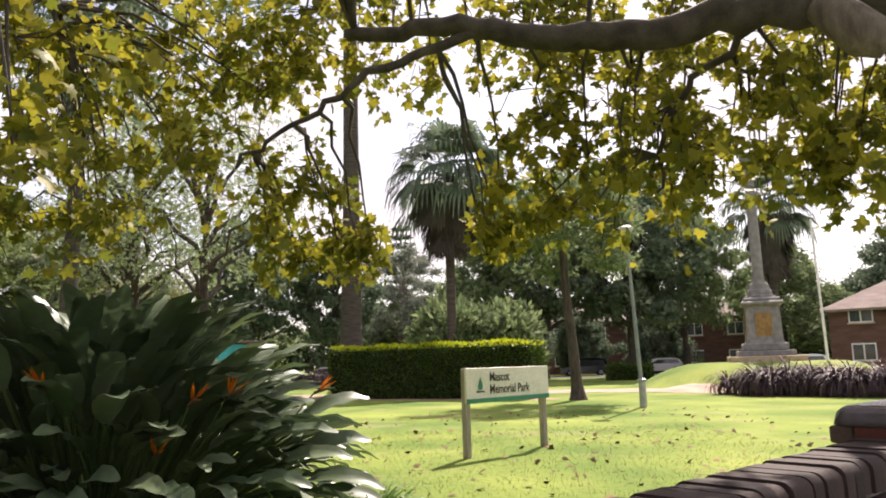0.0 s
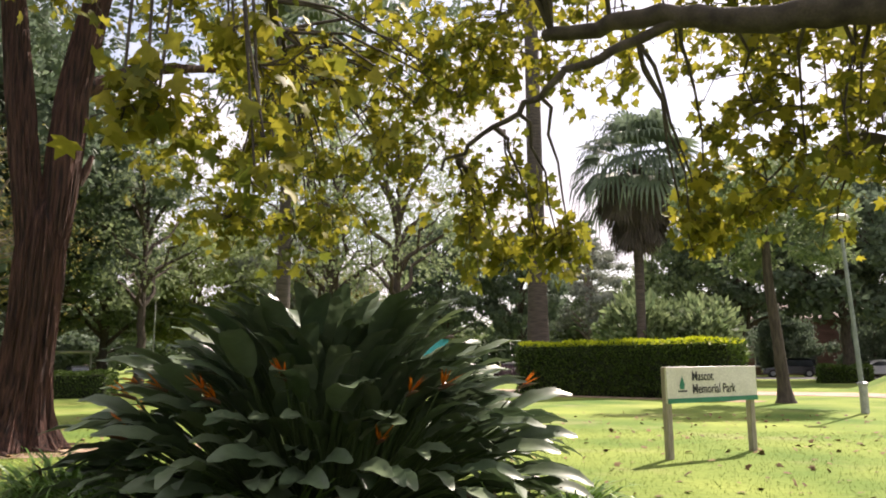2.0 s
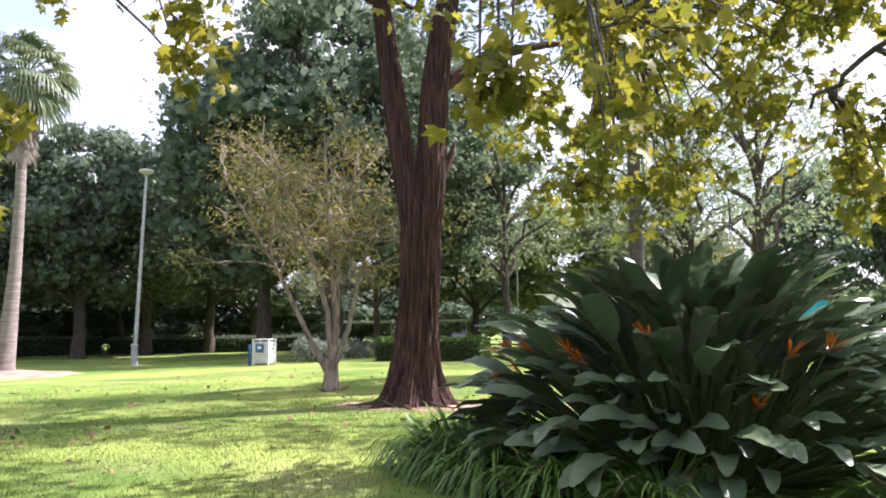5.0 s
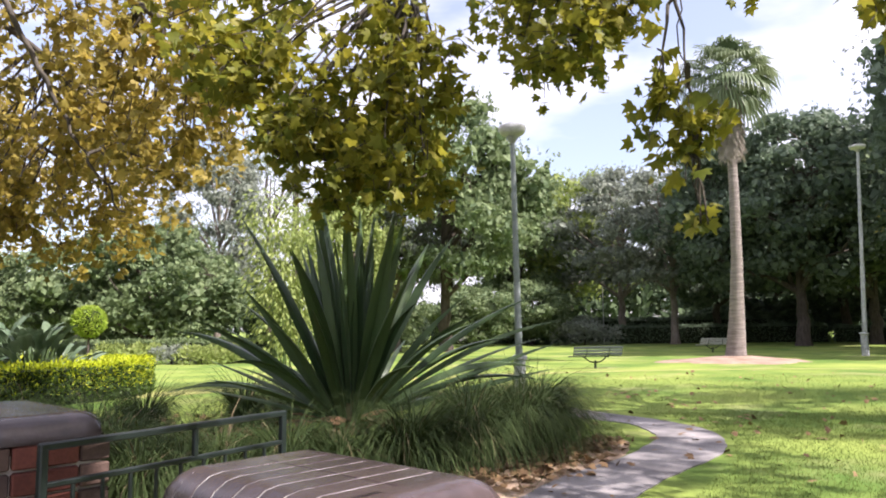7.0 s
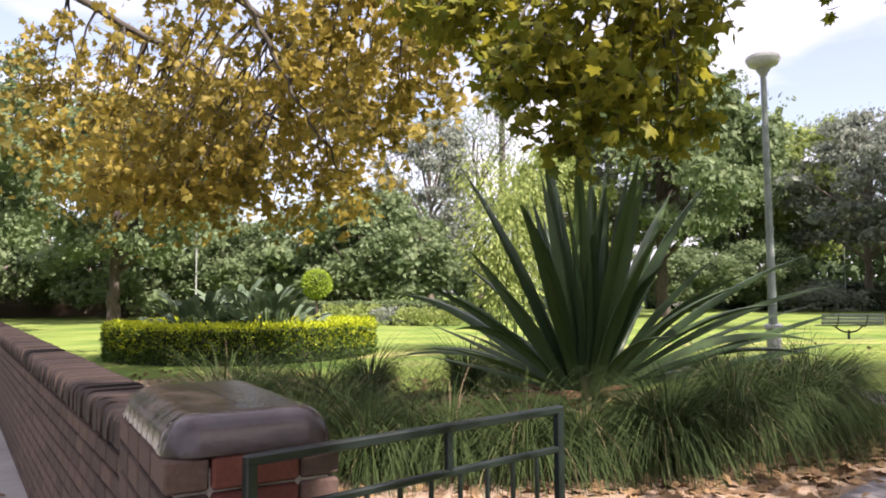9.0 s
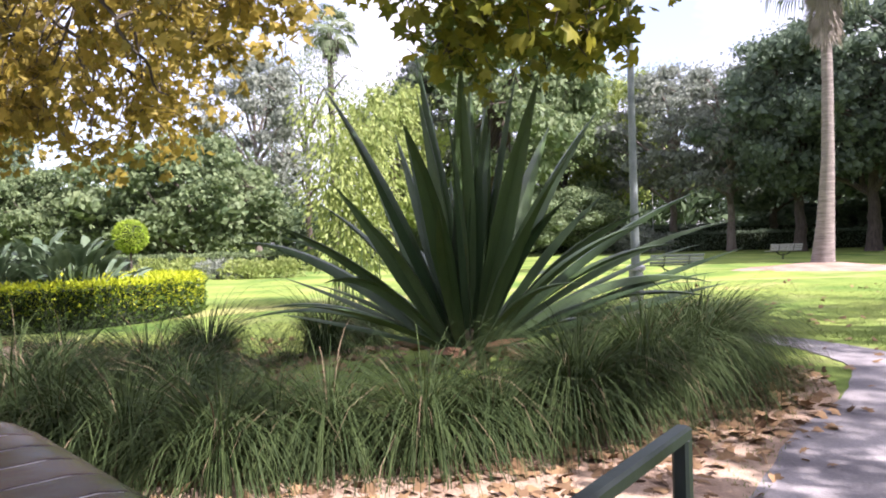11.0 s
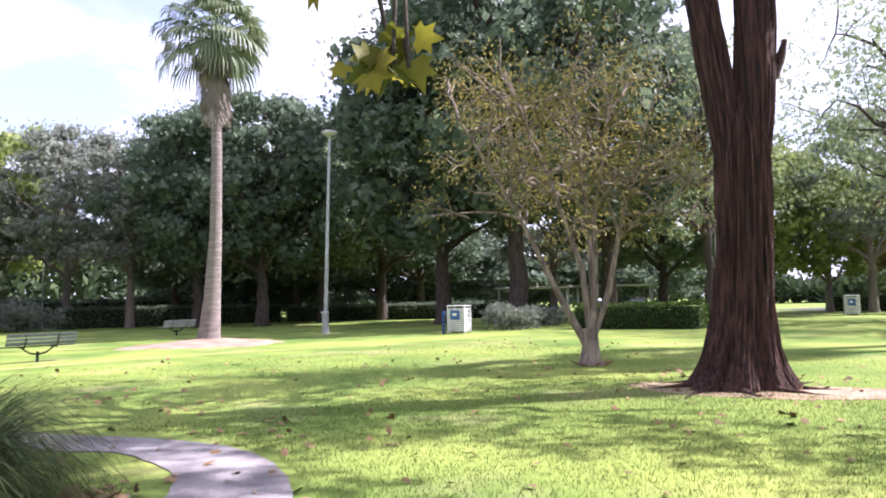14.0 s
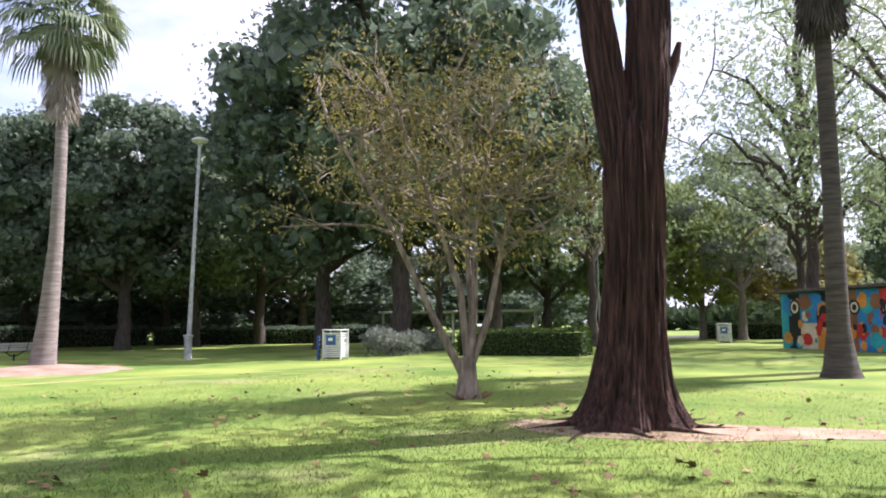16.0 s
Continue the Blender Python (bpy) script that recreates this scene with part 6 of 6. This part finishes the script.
def car(at, rz, mat, label, suv=False):
    e = thing("parked_car", at, label, "car", "parked cars", rz=rz)
    L, W, H = (4.5, 1.82, 1.62) if suv else (4.25, 1.76, 1.46)
    lower = [(-L / 2, .32), (-L / 2 + .04, .75), (-L / 2 + .12, .92), (L / 2 - 1.15, .90), (L / 2 - .3, .78), (L / 2, .6), (L / 2 - .02, .30)]
    cab = [(-L / 2 + .12, .90), (-L / 2 + .35, H - .12), (-L / 2 + .8, H), (L / 2 - 2.0, H), (L / 2 - 1.6, H - .1), (L / 2 - 1.0, .90)]

    def loft(prof, w0, w1, zr):
        g_ = Geo()
        n_ = len(prof)
        v_ = []
        for s in (-1, 1):
            for x, z in prof:
                f = (z - zr[0]) / (zr[1] - zr[0])
                v_.append((x, s * (w0 + (w1 - w0) * f) / 2, z))
        f_ = [tuple(range(n_ - 1, -1, -1)), tuple(range(n_, 2 * n_))] + [(i, (i + 1) % n_, n_ + (i + 1) % n_, n_ + i) for i in range(n_)]
        return g_.add(v_, f_)
    part("body", loft(lower, W, W * .96, (.3, .92)), mat, e, smooth=False)
    part("cabin", loft(cab, W * .95, W * .74, (.9, H)), mat, e, smooth=False)
    win = [(-L / 2 + .38, .97), (-L / 2 + .52, H - .16), (L / 2 - 1.98, H - .13), (L / 2 - 1.25, .97)]
    for s in (-1, 1):
        g_ = Geo()
        g_.add([(x, s * (W * .95 - W * .21 * (z - .9) / (H - .9)) / 2 + s * .006, z) for x, z in win], [(0, 1, 2, 3)] if s < 0 else [(3, 2, 1, 0)])
        part("side_window", g_, M_GLASSDARK, e)
    part("windscreen", Geo().add([(L / 2 - 1.02, -.70, .95), (L / 2 - 1.02, .70, .95), (L / 2 - 1.58, .58, H - .12), (L / 2 - 1.58, -.58, H - .12)], [(0, 1, 2, 3)]).add([(0, 0, .96)], []), M_GLASSDARK, e)
    part("rear_window", Geo().add([(-L / 2 + .13, -.68, .98), (-L / 2 + .13, .68, .98), (-L / 2 + .335, .58, H - .16), (-L / 2 + .335, -.58, H - .16)], [(3, 2, 1, 0)]), M_GLASSDARK, e)
    for s in (-1, 1):
        part("tail_lamp", Geo().box((-L / 2 + .05, s * .72, .82), (.06, .26, .13)), M_TAIL, e)
        part("headlamp", Geo().box((L / 2 - .16, s * .66, .68), (.2, .3, .1)), M_DIFFUSER, e)
        for x in (-L / 2 + .8, L / 2 - .82):
            wh = part("wheel", Geo().tube([(x, s * (W / 2 - .2), .32), (x, s * (W / 2 + .01), .32)], .32, 20), M_TYRE, e, "black tyre")
            part("rim", Geo().tube([(x, s * (W / 2 - .05), .32), (x, s * (W / 2 + .02), .32)], .2, 14), M_GREYMETAL, wh, "grey alloy rim")
    return e


car((14.6, 70.5, 0), 175, M_CARBLACK, "black parked hatchback beyond the park", True)
car((21.0, 68.0, 0), 172, M_CARWHITE, "white parked car beyond the park")
car((26.4, 53, 0), 172, M_CARWHITE, "white parked car behind the memorial")
car((-9.0, 70.5, 0), -6, M_CARWHITE, "white parked car behind the tall hedge")
car((29.5, 66.5, 0), 172, M_CARBLACK, "dark parked car beyond the park")
for i, (yaw, dist) in enumerate(((57.5, 78), (53, 79), (41, 74), (38, 73))):
    car(by_bearing(yaw, dist) + (0,), 140, M_CARWHITE if i % 2 == 0 else M_CARBLACK, "parked car seen beneath the trees")


def house(at, rz, w_, d_, h, label, wins=3, storeys=2):
    e = thing("brick_house", at, label, "house", "houses by the park", rz=rz)
    part("wall", Geo().box((0, 0, h / 2 - .1), (w_, d_, h + .2)), M_HOUSEBRICK, e, "red-brown brick walls", smooth=False)
    o, rh = .55, h + w_ * .16 + .6
    x, y = w_ / 2 + o, d_ / 2 + o
    k = max(.2, x - y)
    g_ = Geo()
    g_.add([(-x, -y, h), (x, -y, h), (x, y, h), (-x, y, h), (-k, 0, rh), (k, 0, rh), (-x, -y, h - .18), (x, -y, h - .18), (x, y, h - .18), (-x, y, h - .18)],
           [(0, 1, 5, 4), (1, 2, 5), (2, 3, 4, 5), (3, 0, 4), (6, 7, 1, 0), (7, 8, 2, 1), (8, 9, 3, 2), (9, 6, 0, 3), (9, 8, 7, 6)])
    part("roof", g_, M_ROOF, e, "terracotta tiled hip roof", smooth=False)
    part("chimney", Geo().box((k * .6, .4, rh + .1), (.7, .6, 1.4)), M_HOUSEBRICK, e, smooth=False)
    for s in range(storeys):
        for i in range(wins):
            wx = -w_ / 2 + w_ * (i + .5) / wins
            z = 1.5 + s * 2.8
            fr = part("window", Geo().box((wx, -d_ / 2 - .02, z), (1.6, .1, 1.3)), M_WHITE, e, "white window frame", smooth=False)
            for j in (-1, 1):
                part("pane", Geo().box((wx + j * .38, -d_ / 2 - .075, z), (.66, .02, 1.1)), M_GLASSDARK, fr)
            part("sill", Geo().box((wx, -d_ / 2 - .1, z - .7), (1.8, .25, .1)), M_SANDSTONE, fr)
    part("door", Geo().box((w_ * .02 + .2, -d_ / 2 - .03, 1.0), (.95, .1, 2.1)), M_PALING, e)
    return e


house((38.0, 54.5, 0), 322, 13, 9, 4.7, "two-storey brick house with a terracotta roof")
house((28.5, 80, 0), 165 + 180, 12, 9, 5.6, "two-storey brick house with white windows")
house((19, 84, 0), 170 + 180, 12, 9, 5.6, "two-storey brick house behind the trees")
house(by_bearing(140, 72) + (0,), 135, 13, 8, 3.2, "low house with a tiled roof beyond the fence", 3, 1)

# Shelter roofs far under the trees
for yaw, dist in ((45.5, 64), (39.5, 62)):
    x, y = by_bearing(yaw, dist)
    e = thing("picnic_shelter", (x, y, 0), "open picnic shelter with a flat pale roof", "shelter", rz=yaw)
    part("roof", Geo().box((0, 0, 2.5), (6.5, 3, .14), bevel=.03), M_LAMPHEAD, e)
    for sx in (-2.9, 2.9):
        for sy in (-1.2, 1.2):
            part("post", Geo().tube([(sx, sy, -.05), (sx, sy, 2.45)], .06, 8), M_GREYMETAL, e)

# Painted amenities block
bx, by = -15.5, 39.5
block = thing("mural_building", (bx, by, 0), "small flat-roofed building painted with a bright mural", "building", rz=-38)
Wd = 8.6
part("wall", Geo().box((0, 2.2, 1.35), (Wd, 4.4, 2.9)), PAINTS[1], block, "painted masonry walls", smooth=False)
part("roof", Geo().box((0, 2.2, 2.92), (Wd + .5, 4.9, .16), bevel=.03), M_PALING, block, "thin dark flat roof", smooth=False)
for x0, x1, z0, z1, k in ((-4.3, -3.7, .02, 2.78, 1), (-3.7, -2.75, .02, 2.78, 5), (-2.75, -1.5, .02, 1.3, 4), (-2.75, -1.5, 1.3, 2.78, 0), (-1.5, .1, .02, 1.1, 3), (-1.5, .1, 1.1, 2.78, 5), (.1, 1.3, .02, 2.78, 6), (1.3, 2.7, .02, 2.78, 0), (2.7, 4.3, .02, 2.78, 2)):
    part("painted_panel", Geo().box(((x0 + x1) / 2, -.004, (z0 + z1) / 2), (x1 - x0, .012, z1 - z0)), PAINTS[k], block, smooth=False)
r = random.Random(33)
for i in range(80):
    x, z = r.uniform(-Wd / 2 + .5, Wd / 2 - .5), r.uniform(.2, 2.4)
    k = r.randrange(3)
    pa = PAINTS[r.randrange(len(PAINTS))]
    rr = r.uniform(.12, .46)
    y = -.014 - i * .0005
    rr = min(rr, z - .02, 2.78 - z)
    if rr < .1:
        continue
    m = 5 + r.randrange(12)
    sq = r.uniform(.7, 1.2)
    g_ = Geo()
    g_.add([(x + rr * sq * math.cos(6.283 * j / m) * (1 + .25 * math.sin(3 * j + i)), y, z + rr * math.sin(6.283 * j / m)) for j in range(m)], [tuple(range(m))])
    part("painted_shape", g_, pa, block)
for x, z, rr in ((-3.1, 2.1, .42), (3.4, 1.9, .45), (1.2, 2.0, .34)):
    for k, (f, pa) in enumerate(((1, 5), (.72, 4), (.42, 5))):
        g_ = Geo()
        g_.add([(x + rr * f * math.cos(6.283 * j / 20), -.055 - .003 * k, z + rr * f * math.sin(6.283 * j / 20)) for j in range(20)], [tuple(range(20))])
        part("painted_shape", g_, PAINTS[pa], block)

# Paling fence at the south-west edge
fx0, fy0 = by_bearing(147, 66)
fx1, fy1 = by_bearing(119, 62)
d = Vector((fx1 - fx0, fy1 - fy0, 0))
fence = thing("paling_fence", (fx0, fy0, 0), "long dark timber paling fence", "fence", rz=math.degrees(math.atan2(d.y, d.x)))
for k in (0.4, 1.6):
    part("rail", Geo().box((d.length / 2, .04, k), (d.length, .05, .09)), M_PALING, fence)
_p = Geo().box((0, 0, 1.0), (.18, .022, 2.05)).mesh("paling", M_PALING, False)
for i in range(int(d.length / .2)):
    ob = new("paling", _p)
    ob.parent, ob.location = fence, (.1 + i * .2, 0, .01 * (i % 3))

# Distant woods that close the view
q = np.random.default_rng(77)
n = 42000
a = q.uniform(0, 2 * math.pi, n)
rad = q.uniform(118, 135, n)
hz = (6 + 4 * np.sin(a * 9) + 2.5 * np.sin(a * 23 + 1)) * q.random(n) ** .8 + .2
pos = np.stack([-3 + rad * np.cos(a), 10 + rad * np.sin(a), hz], 1)
dd = ball(n, q) + np.array((0, 0, .4))
ob = new("distant_woods", scattered("distant_woods", SPRAY_V, SPRAY_F, frames_of(dd, q.uniform(0, 6.28, n), 2.6 * q.uniform(.6, 1.3, n)), pos, M_FARLEAF))
tagged(ob, "band of distant dark green trees round the park", "woods", kind="stuff")

# Lawn blades and fallen leaves
q = np.random.default_rng(40)


def on_lawn(n, x0, x1, y0, y1):
    p = np.stack([q.uniform(x0, x1, n), q.uniform(y0, y1, n)], 1)
    k = np.ones(n, bool)
    k &= ((p - np.array((GATE.x, GATE.y))) @ np.array((N.x, N.y))) > .5
    return p[k]


def clear_of_path(p):
    line = np.array([(-2.4, -1.4), (-4.6, -.3), (-6.6, .75), (-8.3, 1.55), (-9.7, 2.3), (-11.3, 2.75), (-12.9, 2.5), (-14.6, 1.6), (-17.5, .2)])
    t = np.linspace(0, len(line) - 1, 120)
    c = np.stack([np.interp(t, range(len(line)), line[:, k]) for k in range(2)], 1)
    dist = np.sqrt(((p[:, None] - c[None]) ** 2).sum(2)).min(1)
    return dist


p = np.concatenate([on_lawn(90000, -14, -3, 0, 11), on_lawn(60000, -24, -4, 2, 18), on_lawn(16000, -3, 6, 8, 17)])
dist = clear_of_path(p)
p = p[dist > .68]
z = np.array([swell(x, y) for x, y in p])
n = len(p)
ax = np.stack([q.normal(0, .45, n), q.normal(0, .45, n), np.ones(n)], 1)
rots = frames_of(ax, q.uniform(0, 6.28, n), q.uniform(.022, .05, n))
ob = new("grass_blades", scattered("grass_blades", [(-.09, 0, 0), (.09, 0, 0), (0, 1, .25)], [(0, 1, 2)], rots, np.stack([p[:, 0], p[:, 1], z], 1), M_BLADE))
tagged(ob, "short green lawn blades", "grass", kind="stuff")

a = np.concatenate([on_lawn(520, -26, -3, -1, 20)] + [np.array(c_) + q.normal(0, .5, (9, 2)) for c_ in zip(q.uniform(-20, -5, 22), q.uniform(2.5, 14, 22))])
b = on_lawn(520, -4, 8, 8, 22)
t = q.random(1500)
c = np.stack([np.interp(t, (0, .3, .55, .8, 1), (-6.3, -6.7, -7.8, -9.2, -10.9)), np.interp(t, (0, .3, .55, .8, 1), (-4.4, -1.7, -.2, .9, 1.7))], 1) + q.normal(0, .24, (1500, 2)) * (2.2 - 1.6 * t)[:, None]
e_ = np.stack([q.uniform(-14, -6.5, 1200), q.uniform(-11, -3.5, 1200)], 1)
e_ = e_[((e_ - np.array((_b.x, _b.y))) @ np.array((-.8, .6))) > .4]
f_ = np.stack([q.uniform(-11.8, -8.0, 700), q.uniform(-4.6, -.4, 700)], 1)
p = np.concatenate([a, b, c, e_, f_])
n = len(p)
z = np.array([swell(x, y) for x, y in p]) + .012 + q.random(n) * .028
ax = np.stack([q.normal(0, 1, n), q.normal(0, 1, n), q.normal(0, .22, n)], 1)
rots = frames_of(ax, q.normal(0, .45, n), np.where(np.arange(n) < len(a) + len(b), q.uniform(.05, .125, n), q.uniform(.055, .135, n)))
ob = new("fallen_leaves", scattered("fallen_leaves", PLANE_V, PLANE_F, rots, np.stack([p[:, 0], p[:, 1], z], 1), M_LITTER))
tagged(ob, "dry brown fallen plane leaves", "leaf litter", kind="stuff")

# Bricks of the piers and walls
BR = {}


def brick_mesh(l, w_, h, mat):
    key = (round(l, 3), round(w_, 3), round(h, 3), mat.name)
    if key not in BR:
        BR[key] = Geo().box((0, 0, 0), (l, w_, h), bevel=.006).mesh("brick", mat)
    return BR[key]


def put_brick(parent, me, x, y, z, rz=0.0):
    ob = new("brick", me)
    ob.parent = parent
    ob.matrix_basis = pose(x, y, z, 0, 0, rz)
    return ob


def bullnose(w_, depth, h, mat, both=False, round_to=.08):
    """A capping brick w_ wide along x, depth along y, with its -y top edge (or both) rounded."""
    key = ("bull", w_, depth, h, mat.name, both)
    if key not in BR:
        rr = min(round_to, depth * .48)
        prof = [(-depth / 2, 0)] + [(-depth / 2 + rr - rr * math.cos(a), h - rr + rr * math.sin(a)) for a in (0, .4, .8, 1.2, 1.57)]
        if both:
            prof += [(depth / 2 - rr + rr * math.sin(a), h - rr + rr * math.cos(a)) for a in (0, .4, .8, 1.2, 1.57)]
        else:
            prof += [(depth / 2, h)]
        prof += [(depth / 2, 0)]
        n_ = len(prof)
        v_ = [(sx * w_ / 2, y, z) for sx in (-1, 1) for y, z in prof]
        BR[key] = Geo().add(v_, [tuple(range(n_)), tuple(range(2 * n_ - 1, n_ - 1, -1))] + [(i, n_ + i, n_ + (i + 1) % n_, (i + 1) % n_) for i in range(n_)]).mesh("cap_brick", mat)
    return BR[key]


def rounded_end(l, depth, h, rr):
    """The long capping brick that closes a pier's end: its top edge and both corners rolled over."""
    key = ("end", l, depth, h)
    if key not in BR:
        nx, ny = 8, 18
        vs = []
        for i in range(nx + 1):
            for j in range(ny + 1):
                x, y = l * i / nx, depth * (j / ny - .5)
                ex, ey = max(0, x - (l - rr)), max(0, abs(y) - (depth / 2 - rr))
                d_ = math.hypot(ex, ey)
                if d_ > rr:
                    x, y = x - ex * (1 - rr / d_), y - math.copysign(ey * (1 - rr / d_), y)
                    d_ = rr
                vs.append((x, y, h - rr + math.sqrt(max(0, rr * rr - d_ * d_))))
        fs = [(i * (ny + 1) + j, (i + 1) * (ny + 1) + j, (i + 1) * (ny + 1) + j + 1, i * (ny + 1) + j + 1) for i in range(nx) for j in range(ny)]
        rim = [i * (ny + 1) for i in range(nx)] + [nx * (ny + 1) + j for j in range(ny)] + [i * (ny + 1) + ny for i in range(nx, -1, -1)] + list(range(ny - 1, 0, -1))
        b = len(vs)
        vs += [(vs[k][0], vs[k][1], -.002) for k in rim]
        m = len(rim)
        fs += [(rim[k], b + k, b + (k + 1) % m, rim[(k + 1) % m]) for k in range(m)] + [tuple(range(b, b + m))]
        BR[key] = Geo().add(vs, fs).mesh("cap_brick", M_CAPBRICK)
    return BR[key]


def brick_pier(e, L, D=.44):
    """Courses of bricks on four faces, then capping bricks with rounded edges."""
    h, j = .079, .010
    for c in range(13):
        z = (c + .5) * (h + j)
        for face in range(4):
            run, off = (L, D / 2 - .052) if face % 2 == 0 else (D, L / 2 - .052)
            n_ = max(1, round(run / .24)) if face % 2 == 0 else 1
            bl = run / n_ - j if face % 2 == 0 else D - .222
            for i in range(n_):
                s = -run / 2 + run * (i + .5) / n_
                mt = M_REDBRICK if face % 2 else M_DARKBRICK
                me = brick_mesh(bl - (.0 if face % 2 else .002), .104 if face % 2 == 0 else .103, h, mt)
                if face % 2 == 0:
                    put_brick(e, me, s, (-off if face == 0 else off), z)
                elif abs(s) < run / 2:
                    put_brick(e, me, (-off if face == 3 else off), s * (run - .21) / run, z, 90)
    # capping: headers along both long edges, ends closed by long bricks
    top = 13 * (h + j)
    ch = PIER_TOP - top
    n_ = 7
    w_ = (L - .215) / n_
    for i in range(n_):
        x = -L / 2 + .1075 + w_ * (i + .5)
        for sgn in (0, 1):
            ob = new("cap_brick", bullnose(round(w_ - .008, 3), D / 2 - .004, ch, M_CAPBRICK))
            ob.parent = e
            ob.matrix_basis = pose(x, (-1 if sgn == 0 else 1) * D / 4, top, 0, 0, 0 if sgn == 0 else 180)
    for sgn in (0, 1):
        ob = new("cap_mortar", bullnose(round(L - .21, 3), D / 2 - .006, ch - .0012, M_CAPMORTAR))
        ob.parent = e
        ob.matrix_basis = pose(0, (-1 if sgn == 0 else 1) * (D / 4 - .001), top, 0, 0, 0 if sgn == 0 else 180)
    end = rounded_end(.128, D, ch, .088)
    for s in (-1, 1):
        ob = new("cap_brick", end)
        ob.parent = e
        ob.matrix_basis = pose(s * (L / 2 - .128), 0, top, 0, 0, 0 if s > 0 else 180)


for e, L in ((PIER_A, LEN_A), (PIER_B, LEN_B), (PIER_E, .84)):
    brick_pier(e, L)


def brick_wall(e, L, lo, hi, top=WALL_TOP):
    """Courses on both faces between lo and hi along the wall; bullnose headers on top all along."""
    h, j, bl = .076, .010, .23
    rows_ = 11
    rest = Geo()
    count = 0
    for c in range(rows_):
        z = (c + .5) * (h + j)
        s = -(bl + j) / 2 if c % 2 else 0.0
        while s < L:
            a0, a1 = max(s, 0), min(s + bl, L)
            if a1 - a0 > .03:
                near = lo <= (a0 + a1) / 2 <= hi and count < 280
                for y in (.012, .248):
                    if near and y < .1:
                        put_brick(e, brick_mesh(round(a1 - a0, 3), .05, h, M_DARKBRICK), (a0 + a1) / 2, y, z)
                        count += 1
                    else:
                        rest.box(((a0 + a1) / 2, y, z), (a1 - a0, .05, h))
            s += bl + j
    part("brickwork", rest, M_DARKBRICK, e, smooth=False)["kind"] = "stuff"
    n_ = int(L / .088)
    me = bullnose(.078, .31, .125, M_WALLCAP, True, .045)
    for i in range(n_):
        ob = new("cap_brick", me)
        ob.parent = e
        ob.matrix_basis = pose((i + .5) * L / n_, .13 + .006 * math.sin(i * 2.3), top - .125 + .005 * math.sin(i * 3.7), 0, 1.6 * math.sin(i * 1.9), 0)


brick_wall(WALL_W, LEN_W, LEN_W - 5.5, LEN_W)
brick_wall(WALL_E, LEN_E, 0, LEN_E)
brick_wall(WALL_E2, LEN_E2, 0, 3)
